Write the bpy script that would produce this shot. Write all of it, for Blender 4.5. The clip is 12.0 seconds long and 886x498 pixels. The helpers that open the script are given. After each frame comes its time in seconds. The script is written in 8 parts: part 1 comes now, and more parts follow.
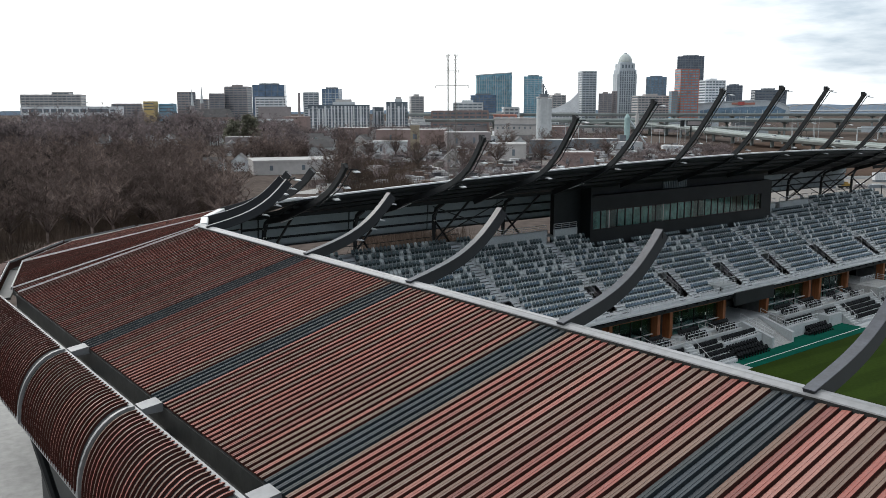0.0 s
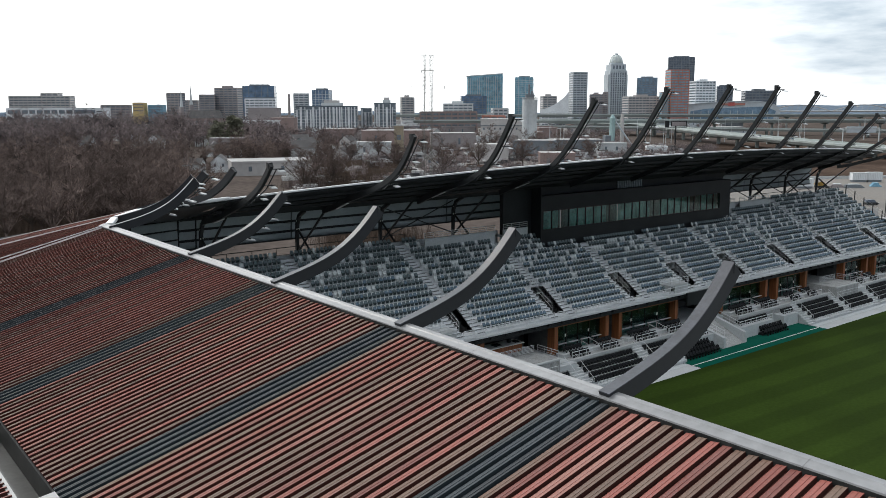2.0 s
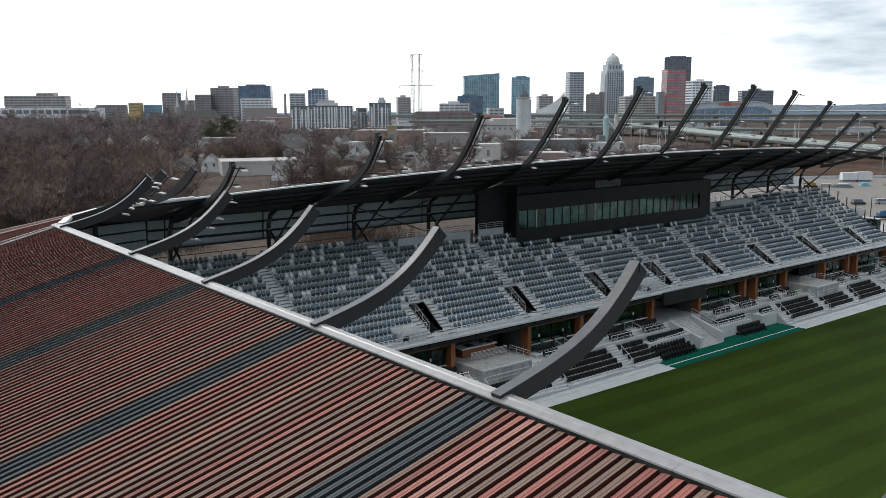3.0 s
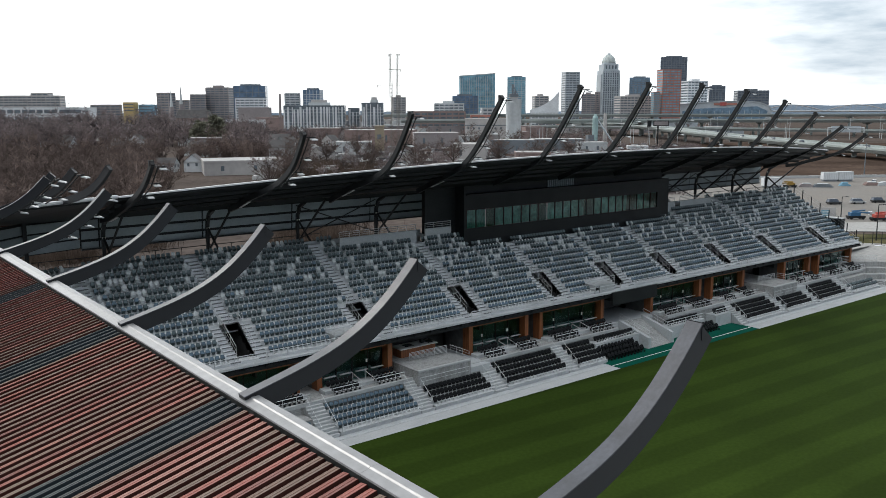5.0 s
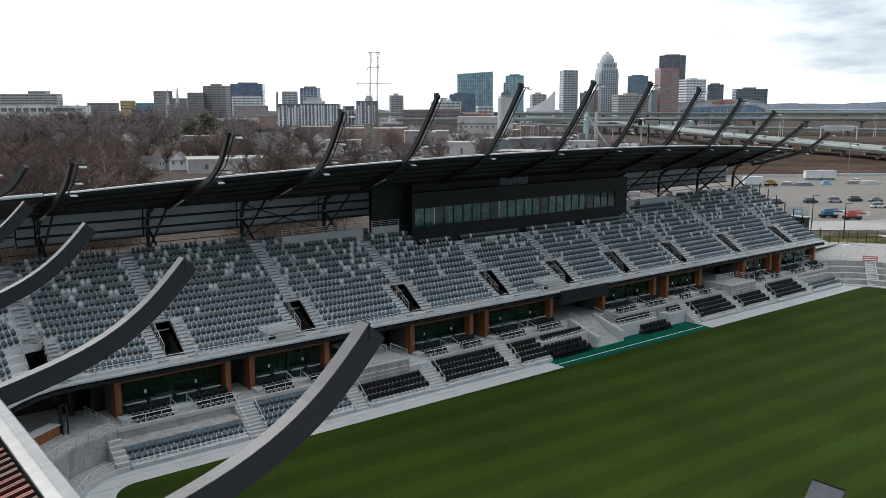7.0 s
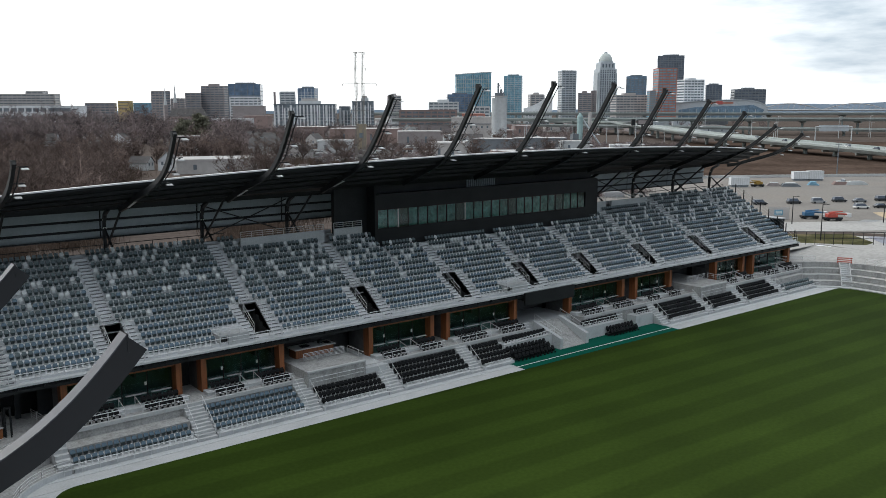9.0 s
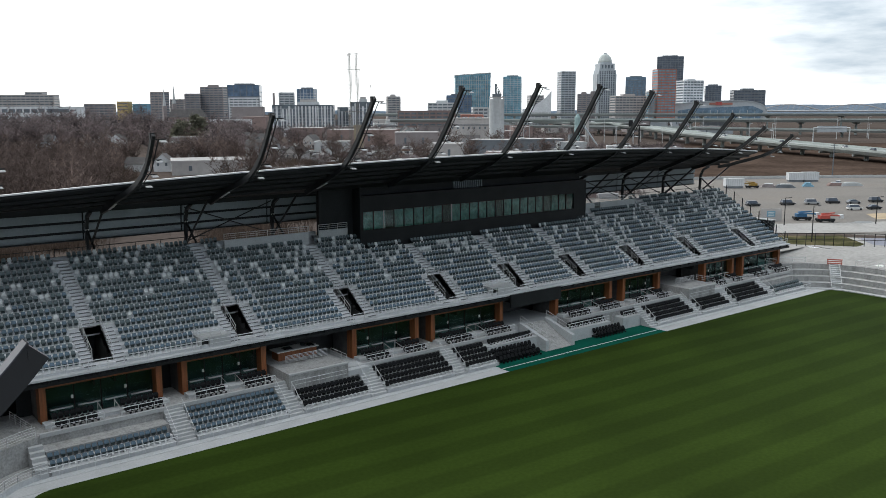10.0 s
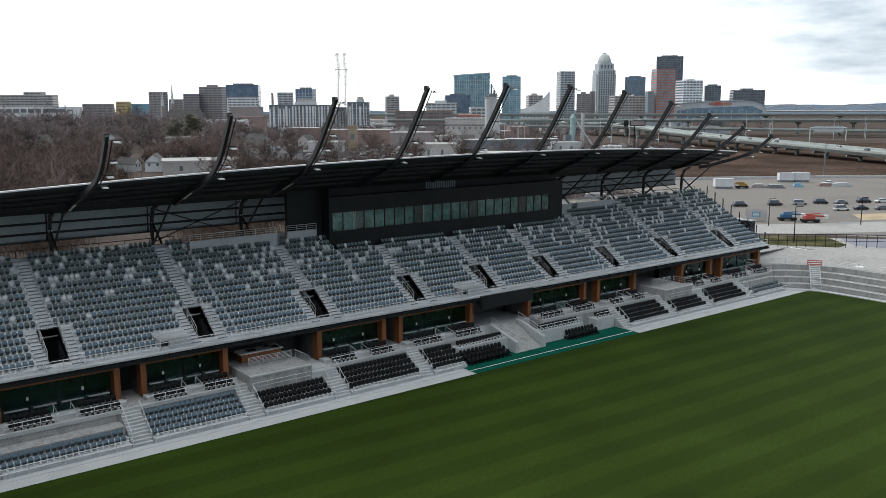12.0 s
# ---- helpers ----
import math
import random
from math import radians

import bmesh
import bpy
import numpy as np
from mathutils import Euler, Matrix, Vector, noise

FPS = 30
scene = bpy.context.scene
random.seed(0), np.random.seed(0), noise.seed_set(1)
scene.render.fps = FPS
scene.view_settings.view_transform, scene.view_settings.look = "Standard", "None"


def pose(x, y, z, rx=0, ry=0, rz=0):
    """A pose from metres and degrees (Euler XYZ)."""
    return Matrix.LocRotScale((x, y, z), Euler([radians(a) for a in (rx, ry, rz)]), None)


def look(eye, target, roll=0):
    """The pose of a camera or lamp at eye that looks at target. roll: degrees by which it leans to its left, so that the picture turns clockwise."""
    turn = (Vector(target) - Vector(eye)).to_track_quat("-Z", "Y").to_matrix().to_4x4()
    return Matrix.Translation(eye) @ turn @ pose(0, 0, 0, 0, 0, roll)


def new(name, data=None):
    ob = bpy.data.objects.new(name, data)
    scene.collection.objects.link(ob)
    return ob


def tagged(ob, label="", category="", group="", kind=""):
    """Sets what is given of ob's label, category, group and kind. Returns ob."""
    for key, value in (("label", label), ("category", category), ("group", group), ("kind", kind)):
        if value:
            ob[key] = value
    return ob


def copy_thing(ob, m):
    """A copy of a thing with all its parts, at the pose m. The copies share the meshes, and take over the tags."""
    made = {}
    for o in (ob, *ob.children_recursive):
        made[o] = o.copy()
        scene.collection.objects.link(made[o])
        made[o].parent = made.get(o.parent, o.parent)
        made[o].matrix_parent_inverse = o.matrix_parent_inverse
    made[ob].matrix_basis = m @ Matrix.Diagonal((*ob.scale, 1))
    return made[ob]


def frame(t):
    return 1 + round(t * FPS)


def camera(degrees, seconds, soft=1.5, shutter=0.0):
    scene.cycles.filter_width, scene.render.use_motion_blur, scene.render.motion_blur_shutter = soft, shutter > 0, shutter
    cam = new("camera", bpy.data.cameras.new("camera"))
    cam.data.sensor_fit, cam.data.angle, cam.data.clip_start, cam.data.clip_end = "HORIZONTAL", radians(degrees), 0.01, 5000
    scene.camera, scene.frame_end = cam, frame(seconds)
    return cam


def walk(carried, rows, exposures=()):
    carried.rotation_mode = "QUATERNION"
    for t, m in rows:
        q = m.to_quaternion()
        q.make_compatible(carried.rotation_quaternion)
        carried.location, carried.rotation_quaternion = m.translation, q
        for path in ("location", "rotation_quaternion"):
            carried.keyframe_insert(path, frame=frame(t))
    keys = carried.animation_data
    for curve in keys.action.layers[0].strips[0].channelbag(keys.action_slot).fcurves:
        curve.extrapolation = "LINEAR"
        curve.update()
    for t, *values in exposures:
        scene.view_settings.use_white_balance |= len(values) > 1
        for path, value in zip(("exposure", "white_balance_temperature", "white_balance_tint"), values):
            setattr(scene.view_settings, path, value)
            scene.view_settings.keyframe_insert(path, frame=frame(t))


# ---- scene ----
cam = camera(54.95, 12.0, soft=0.85)
PATH = [
    (0, (-95.537, -58.736, 32.755), (-35.225, 19.343, 16.445), -0.12),
    (0.5, (-94.232, -59.405, 32.687), (-33.753, 18.565, 16.472), -0.15),
    (1, (-92.858, -60.192, 32.623), (-32.236, 17.674, 16.438), -0.17),
    (1.5, (-91.485, -60.986, 32.562), (-30.737, 16.781, 16.377), -0.18),
    (2, (-90.132, -61.759, 32.502), (-29.271, 15.919, 16.312), -0.18),
    (2.5, (-88.784, -62.526, 32.444), (-27.827, 15.076, 16.253), -0.19),
    (3, (-87.422, -63.319, 32.388), (-26.386, 14.222, 16.203), -0.19),
    (3.5, (-86.024, -64.171, 32.335), (-24.931, 13.327, 16.160), -0.18),
    (4, (-84.579, -65.104, 32.286), (-23.452, 12.369, 16.117), -0.18),
    (4.5, (-83.088, -66.121, 32.244), (-21.951, 11.343, 16.070), -0.17),
    (5, (-81.568, -67.206, 32.208), (-20.441, 10.262, 16.015), -0.17),
    (5.5, (-80.044, -68.330, 32.181), (-18.943, 9.151, 15.953), -0.16),
    (6, (-78.548, -69.451, 32.165), (-17.483, 8.048, 15.889), -0.15),
    (6.5, (-77.117, -70.526, 32.160), (-16.090, 6.993, 15.831), -0.15),
    (7, (-75.779, -71.516, 32.166), (-14.788, 6.021, 15.789), -0.14),
    (7.5, (-74.555, -72.392, 32.184), (-13.593, 5.160, 15.774), -0.14),
    (8, (-73.453, -73.145, 32.213), (-12.508, 4.418, 15.792), -0.13),
    (8.5, (-72.463, -73.786, 32.252), (-11.525, 3.786, 15.845), -0.13),
    (9, (-71.559, -74.344, 32.297), (-10.623, 3.237, 15.928), -0.13),
    (9.5, (-70.702, -74.865, 32.347), (-9.768, 2.728, 16.027), -0.13),
    (10, (-69.846, -75.398, 32.395), (-8.923, 2.214, 16.122), -0.13),
    (10.5, (-68.952, -75.976, 32.437), (-8.053, 1.660, 16.190), -0.13),
    (11, (-68.003, -76.595, 32.464), (-7.143, 1.070, 16.213), -0.13),
    (11.5, (-67.029, -77.176, 32.469), (-6.208, 0.515, 16.192), -0.13),
    (12, (-66.135, -77.520, 32.439), (-5.320, 0.177, 16.165), -0.13),
]
walk(cam, [(t, look(eye, target, roll)) for t, eye, target, roll in PATH])

# ---- world, sun, exposure ----
SUN_EL, SUN_AZ = radians(38), radians(-8)      # azimuth from +y towards +x
scene.view_settings.exposure = -0.42
world = bpy.data.worlds.new("overcast_sky")
scene.world = world
world.use_nodes = True
wn, wl = world.node_tree.nodes, world.node_tree.links
wn.clear()
w_out = wn.new("ShaderNodeOutputWorld")
w_bg = wn.new("ShaderNodeBackground")
w_sky = wn.new("ShaderNodeTexSky")
w_sky.sky_type, w_sky.sun_disc = "NISHITA", False
w_sky.sun_elevation, w_sky.sun_rotation = SUN_EL, SUN_AZ
w_sky.air_density, w_sky.dust_density = 1.2, 2.0
w_co = wn.new("ShaderNodeTexCoord")
w_sep = wn.new("ShaderNodeSeparateXYZ")
w_map = wn.new("ShaderNodeMapping")
w_map.inputs["Scale"].default_value = (1.0, 1.0, 5.0)
w_no = wn.new("ShaderNodeTexNoise")
w_no.inputs["Scale"].default_value, w_no.inputs["Detail"].default_value = 5.2, 7.0
w_no.inputs["Roughness"].default_value = 0.55
w_ramp = wn.new("ShaderNodeValToRGB")
w_ramp.color_ramp.elements[0].position, w_ramp.color_ramp.elements[0].color = 0.43, (1.36, 1.39, 1.39, 1)
w_ramp.color_ramp.elements[1].position, w_ramp.color_ramp.elements[1].color = 0.66, (0.64, 0.74, 0.83, 1)
w_sc = wn.new("ShaderNodeMix")
w_sc.data_type = "RGBA"
w_sc.inputs["Factor"].default_value = 0.90
w_st = wn.new("ShaderNodeVectorMath")
w_st.operation = "SCALE"
w_st.inputs["Scale"].default_value = 0.10
wl.new(w_co.outputs["Generated"], w_map.inputs["Vector"])
wl.new(w_map.outputs["Vector"], w_no.inputs["Vector"])
# the cloud bank is thicker to the north-west (+x), and thins to a bright veil the other way
wl.new(w_co.outputs["Generated"], w_sep.inputs["Vector"])
w_bank = wn.new("ShaderNodeMapRange")
w_bank.inputs["From Min"].default_value, w_bank.inputs["From Max"].default_value = 0.68, 0.90
w_bank.inputs["To Min"].default_value, w_bank.inputs["To Max"].default_value = -0.30, 0.14
wl.new(w_sep.outputs["X"], w_bank.inputs["Value"])
w_add = wn.new("ShaderNodeMath")
w_add.operation = "ADD"
wl.new(w_no.outputs["Fac"], w_add.inputs[0])
wl.new(w_bank.outputs["Result"], w_add.inputs[1])
w_low = wn.new("ShaderNodeMapRange")
w_low.inputs["From Min"].default_value, w_low.inputs["From Max"].default_value = 0.015, 0.075
w_low.inputs["To Min"].default_value, w_low.inputs["To Max"].default_value = -0.16, 0.0
wl.new(w_sep.outputs["Z"], w_low.inputs["Value"])
w_add2 = wn.new("ShaderNodeMath")
w_add2.operation = "ADD"
wl.new(w_add.outputs["Value"], w_add2.inputs[0])
wl.new(w_low.outputs["Result"], w_add2.inputs[1])
wl.new(w_add2.outputs["Value"], w_ramp.inputs["Fac"])
wl.new(w_sky.outputs["Color"], w_st.inputs["Vector"])
wl.new(w_st.outputs["Vector"], w_sc.inputs["A"])
wl.new(w_ramp.outputs["Color"], w_sc.inputs["B"])
w_dot = wn.new("ShaderNodeVectorMath")
w_dot.operation = "DOT_PRODUCT"
w_dot.inputs[1].default_value = (math.sin(SUN_AZ) * math.cos(SUN_EL), math.cos(SUN_AZ) * math.cos(SUN_EL), math.sin(SUN_EL))
w_glow = wn.new("ShaderNodeMapRange")
w_glow.interpolation_type = "SMOOTHSTEP"
w_glow.inputs["From Min"].default_value, w_glow.inputs["From Max"].default_value = -0.75, 1.0
wl.new(w_co.outputs["Generated"], w_dot.inputs[0])
wl.new(w_dot.outputs["Value"], w_glow.inputs["Value"])
# bright warm veil round the sun, dimmer and cooler cloud away from it
w_veil = wn.new("ShaderNodeMix")
w_veil.data_type = "RGBA"
w_veil.inputs["A"].default_value, w_veil.inputs["B"].default_value = (0.345, 0.41, 0.49, 1), (1.72, 1.74, 1.76, 1)
wl.new(w_glow.outputs["Result"], w_veil.inputs["Factor"])
w_lit = wn.new("ShaderNodeVectorMath")
w_lit.operation = "MULTIPLY"
wl.new(w_sc.outputs["Result"], w_lit.inputs[0])
wl.new(w_veil.outputs["Result"], w_lit.inputs[1])
wl.new(w_lit.outputs["Vector"], w_bg.inputs["Color"])
w_bg.inputs["Strength"].default_value = 1.0
wl.new(w_bg.outputs["Background"], w_out.inputs["Surface"])

sun = new("sun", bpy.data.lights.new("sun", "SUN"))
sun.data.energy, sun.data.angle, sun.data.color = 1.1, radians(16), (1.0, 0.96, 0.90)
sun_way = Vector((math.sin(SUN_AZ) * math.cos(SUN_EL), math.cos(SUN_AZ) * math.cos(SUN_EL), math.sin(SUN_EL)))
sun.matrix_world = look(sun_way * 300, (0, 0, 0))


# ---- materials ----
def mat(name, color, rough=0.6, metal=0.0, var=0.25, big=0.35, fine=9.0, bump=0.15, tint=None, palette=None, streak=None, spec=0.5):
    """A procedural surface: base colour, stains at a large scale, grain at a small one, fine relief.
    palette: colours of which each object takes one by chance. streak: noise stretched along an axis (x, y, z factors)."""
    m = bpy.data.materials.new(name)
    m.use_nodes = True
    n, l = m.node_tree.nodes, m.node_tree.links
    b = n["Principled BSDF"]
    b.inputs["Roughness"].default_value, b.inputs["Metallic"].default_value = rough, metal
    b.inputs["Specular IOR Level"].default_value = spec
    co = n.new("ShaderNodeTexCoord")
    src = co.outputs["Object"]
    if streak:
        mp = n.new("ShaderNodeMapping")
        mp.inputs["Scale"].default_value = streak
        l.new(src, mp.inputs["Vector"])
        src = mp.outputs["Vector"]
    n1, n2 = n.new("ShaderNodeTexNoise"), n.new("ShaderNodeTexNoise")
    n1.inputs["Scale"].default_value, n1.inputs["Detail"].default_value = big, 5.0
    n2.inputs["Scale"].default_value, n2.inputs["Detail"].default_value = fine, 3.0
    l.new(src, n1.inputs["Vector"])
    l.new(co.outputs["Object"], n2.inputs["Vector"])
    r1, r2 = n.new("ShaderNodeMapRange"), n.new("ShaderNodeMapRange")
    for r, k in ((r1, 1.0), (r2, 0.6)):
        r.inputs["From Min"].default_value, r.inputs["From Max"].default_value = 0.28, 0.72
        r.inputs["To Min"].default_value, r.inputs["To Max"].default_value = 1 - var * k, 1 + var * k
    l.new(n1.outputs["Fac"], r1.inputs["Value"])
    l.new(n2.outputs["Fac"], r2.inputs["Value"])
    mul = n.new("ShaderNodeMath")
    mul.operation = "MULTIPLY"
    l.new(r1.outputs["Result"], mul.inputs[0])
    l.new(r2.outputs["Result"], mul.inputs[1])
    if palette:
        info, ramp = n.new("ShaderNodeObjectInfo"), n.new("ShaderNodeValToRGB")
        ramp.color_ramp.interpolation = "CONSTANT"
        e = ramp.color_ramp.elements
        while len(e) < len(palette):
            e.new(0.5)
        for i, c in enumerate(palette):
            e[i].position, e[i].color = i / len(palette), (*c, 1)
        l.new(info.outputs["Random"], ramp.inputs["Fac"])
        base = ramp.outputs["Color"]
    else:
        rgb = n.new("ShaderNodeRGB")
        rgb.outputs[0].default_value = (*color, 1)
        base = rgb.outputs[0]
    if tint:
        mx = n.new("ShaderNodeMix")
        mx.data_type = "RGBA"
        mx.inputs["B"].default_value = (*tint, 1)
        l.new(base, mx.inputs["A"])
        r3 = n.new("ShaderNodeMapRange")
        r3.inputs["From Min"].default_value, r3.inputs["From Max"].default_value = 0.48, 0.68
        l.new(n1.outputs["Fac"], r3.inputs["Value"])
        l.new(r3.outputs["Result"], mx.inputs["Factor"])
        base = mx.outputs["Result"]
    vm = n.new("ShaderNodeVectorMath")
    vm.operation = "SCALE"
    l.new(base, vm.inputs[0])
    l.new(mul.outputs["Value"], vm.inputs["Scale"])
    l.new(vm.outputs["Vector"], b.inputs["Base Color"])
    if bump:
        bp = n.new("ShaderNodeBump")
        bp.inputs["Strength"].default_value, bp.inputs["Distance"].default_value = bump, 0.02
        l.new(n2.outputs["Fac"], bp.inputs["Height"])
        l.new(bp.outputs["Normal"], b.inputs["Normal"])
    return m


def glass(name, color, rough=0.04):
    m = bpy.data.materials.new(name)
    m.use_nodes = True
    b = m.node_tree.nodes["Principled BSDF"]
    b.inputs["Base Color"].default_value = (*color, 1)
    b.inputs["Roughness"].default_value, b.inputs["Transmission Weight"].default_value = rough, 1.0
    b.inputs["IOR"].default_value = 1.45
    return m


CONCRETE = mat("concrete", (0.50, 0.515, 0.525), 0.85, var=0.16, big=0.5, fine=6, tint=(0.43, 0.445, 0.455))
DECK_CONCRETE = mat("clean_pale_concrete", (0.61, 0.625, 0.635), 0.85, var=0.14, big=0.5, fine=6, tint=(0.54, 0.555, 0.565))
CONCRETE_LIGHT = mat("pale_concrete", (0.47, 0.48, 0.485), 0.85, var=0.14, big=0.4, fine=5, tint=(0.44, 0.445, 0.45))
CONCRETE_STAIN = mat("stained_concrete", (0.38, 0.38, 0.375), 0.85, var=0.38, big=0.8, fine=5, tint=(0.20, 0.198, 0.19), streak=(1, 1, 0.25))
GALV = mat("galvanised_steel", (0.62, 0.63, 0.64), 0.45, 0.35, var=0.15, fine=12, bump=0.05)
BLACK_STEEL = mat("black_painted_steel", (0.016, 0.0175, 0.019), 0.5, 0.0, var=0.3, fine=8, bump=0.05, spec=0.25)
# also coats passage steps and void sheets to stand for their shade
DARK_SHEET = mat("black_ribbed_sheet_and_shade", (0.017, 0.019, 0.0205), 0.55, 0.0, var=0.3, fine=5, bump=0.05, spec=0.25)
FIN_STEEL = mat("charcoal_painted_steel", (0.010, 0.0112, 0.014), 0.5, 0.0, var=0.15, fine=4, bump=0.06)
WHITE_TRIM = mat("pale_metal_flashing", (0.21, 0.212, 0.217), 0.32, 0.2, var=0.22, big=0.4, fine=3, bump=0.03, streak=(2.5, 0.25, 1))
PALE_EDGE = mat("white_metal_edge_and_glint", (0.62, 0.625, 0.63), 0.4, 0.1, var=0.1, big=0.8, fine=6, bump=0.03)
GREY_TRIM = mat("grey_metal_flashing", (0.22, 0.225, 0.23), 0.42, 0.3, var=0.1, big=0.8, fine=6, bump=0.04)
FIN_TOP = mat("skylit_weathered_fin_flange", (0.040, 0.044, 0.056), 0.42, 0.0, spec=0.5, var=0.3, big=1.5, fine=9, bump=0.1)
# brown for rib webs and pans, darkened to stand for their shade
RIB_SHADE = mat("dark_brown_rib_shade", (0.054, 0.019, 0.015), 0.7, 0.0, spec=0.15, var=0.2, big=0.5, fine=14, bump=0.05)
RIB_WEB_BLUE = mat("dark_slate_rib_web", (0.026, 0.034, 0.040), 0.7, 0.0, spec=0.15, var=0.2, big=0.5, fine=14, bump=0.05)
TROUGH = mat("dark_gutter_lining_and_shade", (0.034, 0.035, 0.034), 0.45, 0.0, spec=0.3, var=0.4, big=1.2, fine=6)
RIB_RED = mat("rusty_red_metal_rib", (0.15, 0.04, 0.03), 0.42, 0.0, var=0.24, big=0.5, fine=14, bump=0.05, streak=(0.2, 1, 1), spec=0.25,
              palette=[(0.239, 0.076, 0.057), (0.143, 0.086, 0.064), (0.268, 0.096, 0.077), (0.193, 0.061, 0.048), (0.154, 0.101, 0.077), (0.250, 0.103, 0.079),
                       (0.125, 0.080, 0.061), (0.259, 0.084, 0.067), (0.162, 0.055, 0.045), (0.164, 0.103, 0.078), (0.291, 0.134, 0.108), (0.139, 0.087, 0.066)])
RIB_BLUE = mat("slate_blue_metal_rib", (0.03, 0.04, 0.05), 0.42, 0.0, spec=0.25, var=0.2, big=0.5, fine=14, bump=0.05,
               palette=[(0.018, 0.026, 0.034), (0.025, 0.034, 0.041), (0.012, 0.017, 0.022), (0.023, 0.029, 0.031)])
LOUVRE = mat("grey_metal_louvre", (0.225, 0.265, 0.285), 0.45, 0.2, var=0.12, fine=4, bump=0.03)
SEAT_SLATE = mat("slate_plastic_seat", (0.090, 0.124, 0.132), 0.36, var=0.32, big=0.9, fine=3, bump=0.0)
SEAT_BLUE = mat("blue_grey_plastic_seat", (0.096, 0.150, 0.196), 0.36, var=0.32, big=0.9, fine=3, bump=0.0)
# pans darker than the backs: their downward tilt's shade is in the colour
SEAT_PAN = mat("shaded_folded_seat_pan", (0.034, 0.050, 0.055), 0.45, var=0.2, big=0.9, fine=3, bump=0.0)
SEAT_PALE = mat("pale_grey_plastic_seat", (0.62, 0.64, 0.64), 0.45, var=0.1, big=0.9, fine=3, bump=0.0)
SEAT_BLACK = mat("black_padded_seat", (0.009, 0.0095, 0.0105), 0.5, var=0.3, big=0.9, fine=3, bump=0.0, spec=0.12)
WOOD = mat("orange_timber_cladding", (0.24, 0.082, 0.028), 0.55, var=0.3, big=1.5, fine=18, streak=(3, 3, 0.3))
GLASS_GREEN = glass("green_tinted_glass", (0.42, 0.78, 0.74))
ROOM = mat("dim_interior", (0.10, 0.10, 0.10), 0.8, var=0.3, big=0.4, fine=2)
PANE_TONE = mat("teal_pane_tone", (0.16, 0.30, 0.29), 0.8, var=0.5, big=0.9, fine=2)
GREEN_TURF = mat("green_artificial_surface", (0.003, 0.080, 0.055), 0.9, spec=0.05, var=0.15, big=0.6, fine=20)
PAINT_WHITE = mat("white_line_paint", (0.7, 0.72, 0.68), 0.7, var=0.1)
EARTH = mat("winter_ground", (0.098, 0.081, 0.073), 0.95, spec=0.0, var=0.4, big=0.02, fine=0.4, tint=(0.070, 0.058, 0.050))
ASPHALT_LOT = mat("grey_gravel_lot", (0.210, 0.197, 0.183), 0.95, spec=0.05, var=0.18, big=0.05, fine=1.2, tint=(0.18, 0.165, 0.15))
PLAZA = mat("pale_paving", (0.365, 0.36, 0.35), 0.95, spec=0.0, var=0.2, big=0.12, fine=1.5, tint=(0.30, 0.295, 0.285))
ROAD = mat("grey_highway_concrete", (0.29, 0.318, 0.31), 0.9, spec=0.1, var=0.12, big=0.05, fine=1)
PARAPET = mat("grey_green_parapet", (0.36, 0.395, 0.385), 0.9, spec=0.1, var=0.15, big=0.08, fine=1)
BRUSH = mat("dark_winter_brush", (0.092, 0.068, 0.054), 0.95, spec=0.05, var=0.6, big=0.06, fine=0.6, bump=0.0)
NEAR_TWIG = mat("brown_wood_twigs", (0.140, 0.106, 0.094), 0.95, spec=0.1, var=0.8, big=0.075, fine=0.6, bump=0.0)
# needle green paled towards grey to hold some distance haze
NEEDLE = mat("olive_green_needles", (0.165, 0.162, 0.122), 0.9, spec=0.1, var=0.5, big=0.2, fine=1.0, bump=0.0)
BARK = mat("grey_brown_bark", (0.075, 0.058, 0.047), 0.95, var=0.3, big=0.7, fine=6)
TWIG = mat("brown_winter_twigs", (0.1708, 0.1366, 0.1342), 0.95, var=0.95, big=0.075, fine=0.6, bump=0.0)
FOOT = mat("pale_seat_bracket", (0.80, 0.81, 0.82), 0.5, 0.0, var=0.1)
LED = mat("pale_lamp_housing", (0.40, 0.41, 0.415), 0.3, 0.2, var=0.05)


def grass_material():
    """Turf mown in bands along the touchline."""
    m = mat("mown_turf", (0.0245, 0.0428, 0.0058), 0.9, var=0.20, big=0.06, fine=2.5, bump=0.3)
    n, l = m.node_tree.nodes, m.node_tree.links
    b = n["Principled BSDF"]
    b.inputs["Specular IOR Level"].default_value = 0.05
    was = b.inputs["Base Color"].links[0].from_socket
    co, mp, wave = n.new("ShaderNodeTexCoord"), n.new("ShaderNodeMapping"), n.new("ShaderNodeTexWave")
    mp.inputs["Rotation"].default_value = (0, 0, radians(3))
    l.new(co.outputs["Object"], mp.inputs["Vector"])
    wave.bands_direction, wave.inputs["Scale"].default_value = "Y", 0.060
    wave.inputs["Distortion"].default_value, wave.inputs["Detail Scale"].default_value = 1.2, 0.3
    l.new(mp.outputs["Vector"], wave.inputs["Vector"])
    r = n.new("ShaderNodeMapRange")
    r.inputs["From Min"].default_value, r.inputs["From Max"].default_value = 0.35, 0.65
    r.inputs["To Min"].default_value, r.inputs["To Max"].default_value = 0.90, 1.12
    l.new(wave.outputs["Fac"], r.inputs["Value"])
    v = n.new("ShaderNodeVectorMath")
    v.operation = "SCALE"
    l.new(was, v.inputs[0])
    l.new(r.outputs["Result"], v.inputs["Scale"])
    l.new(v.outputs["Vector"], b.inputs["Base Color"])
    return m


TURF = grass_material()


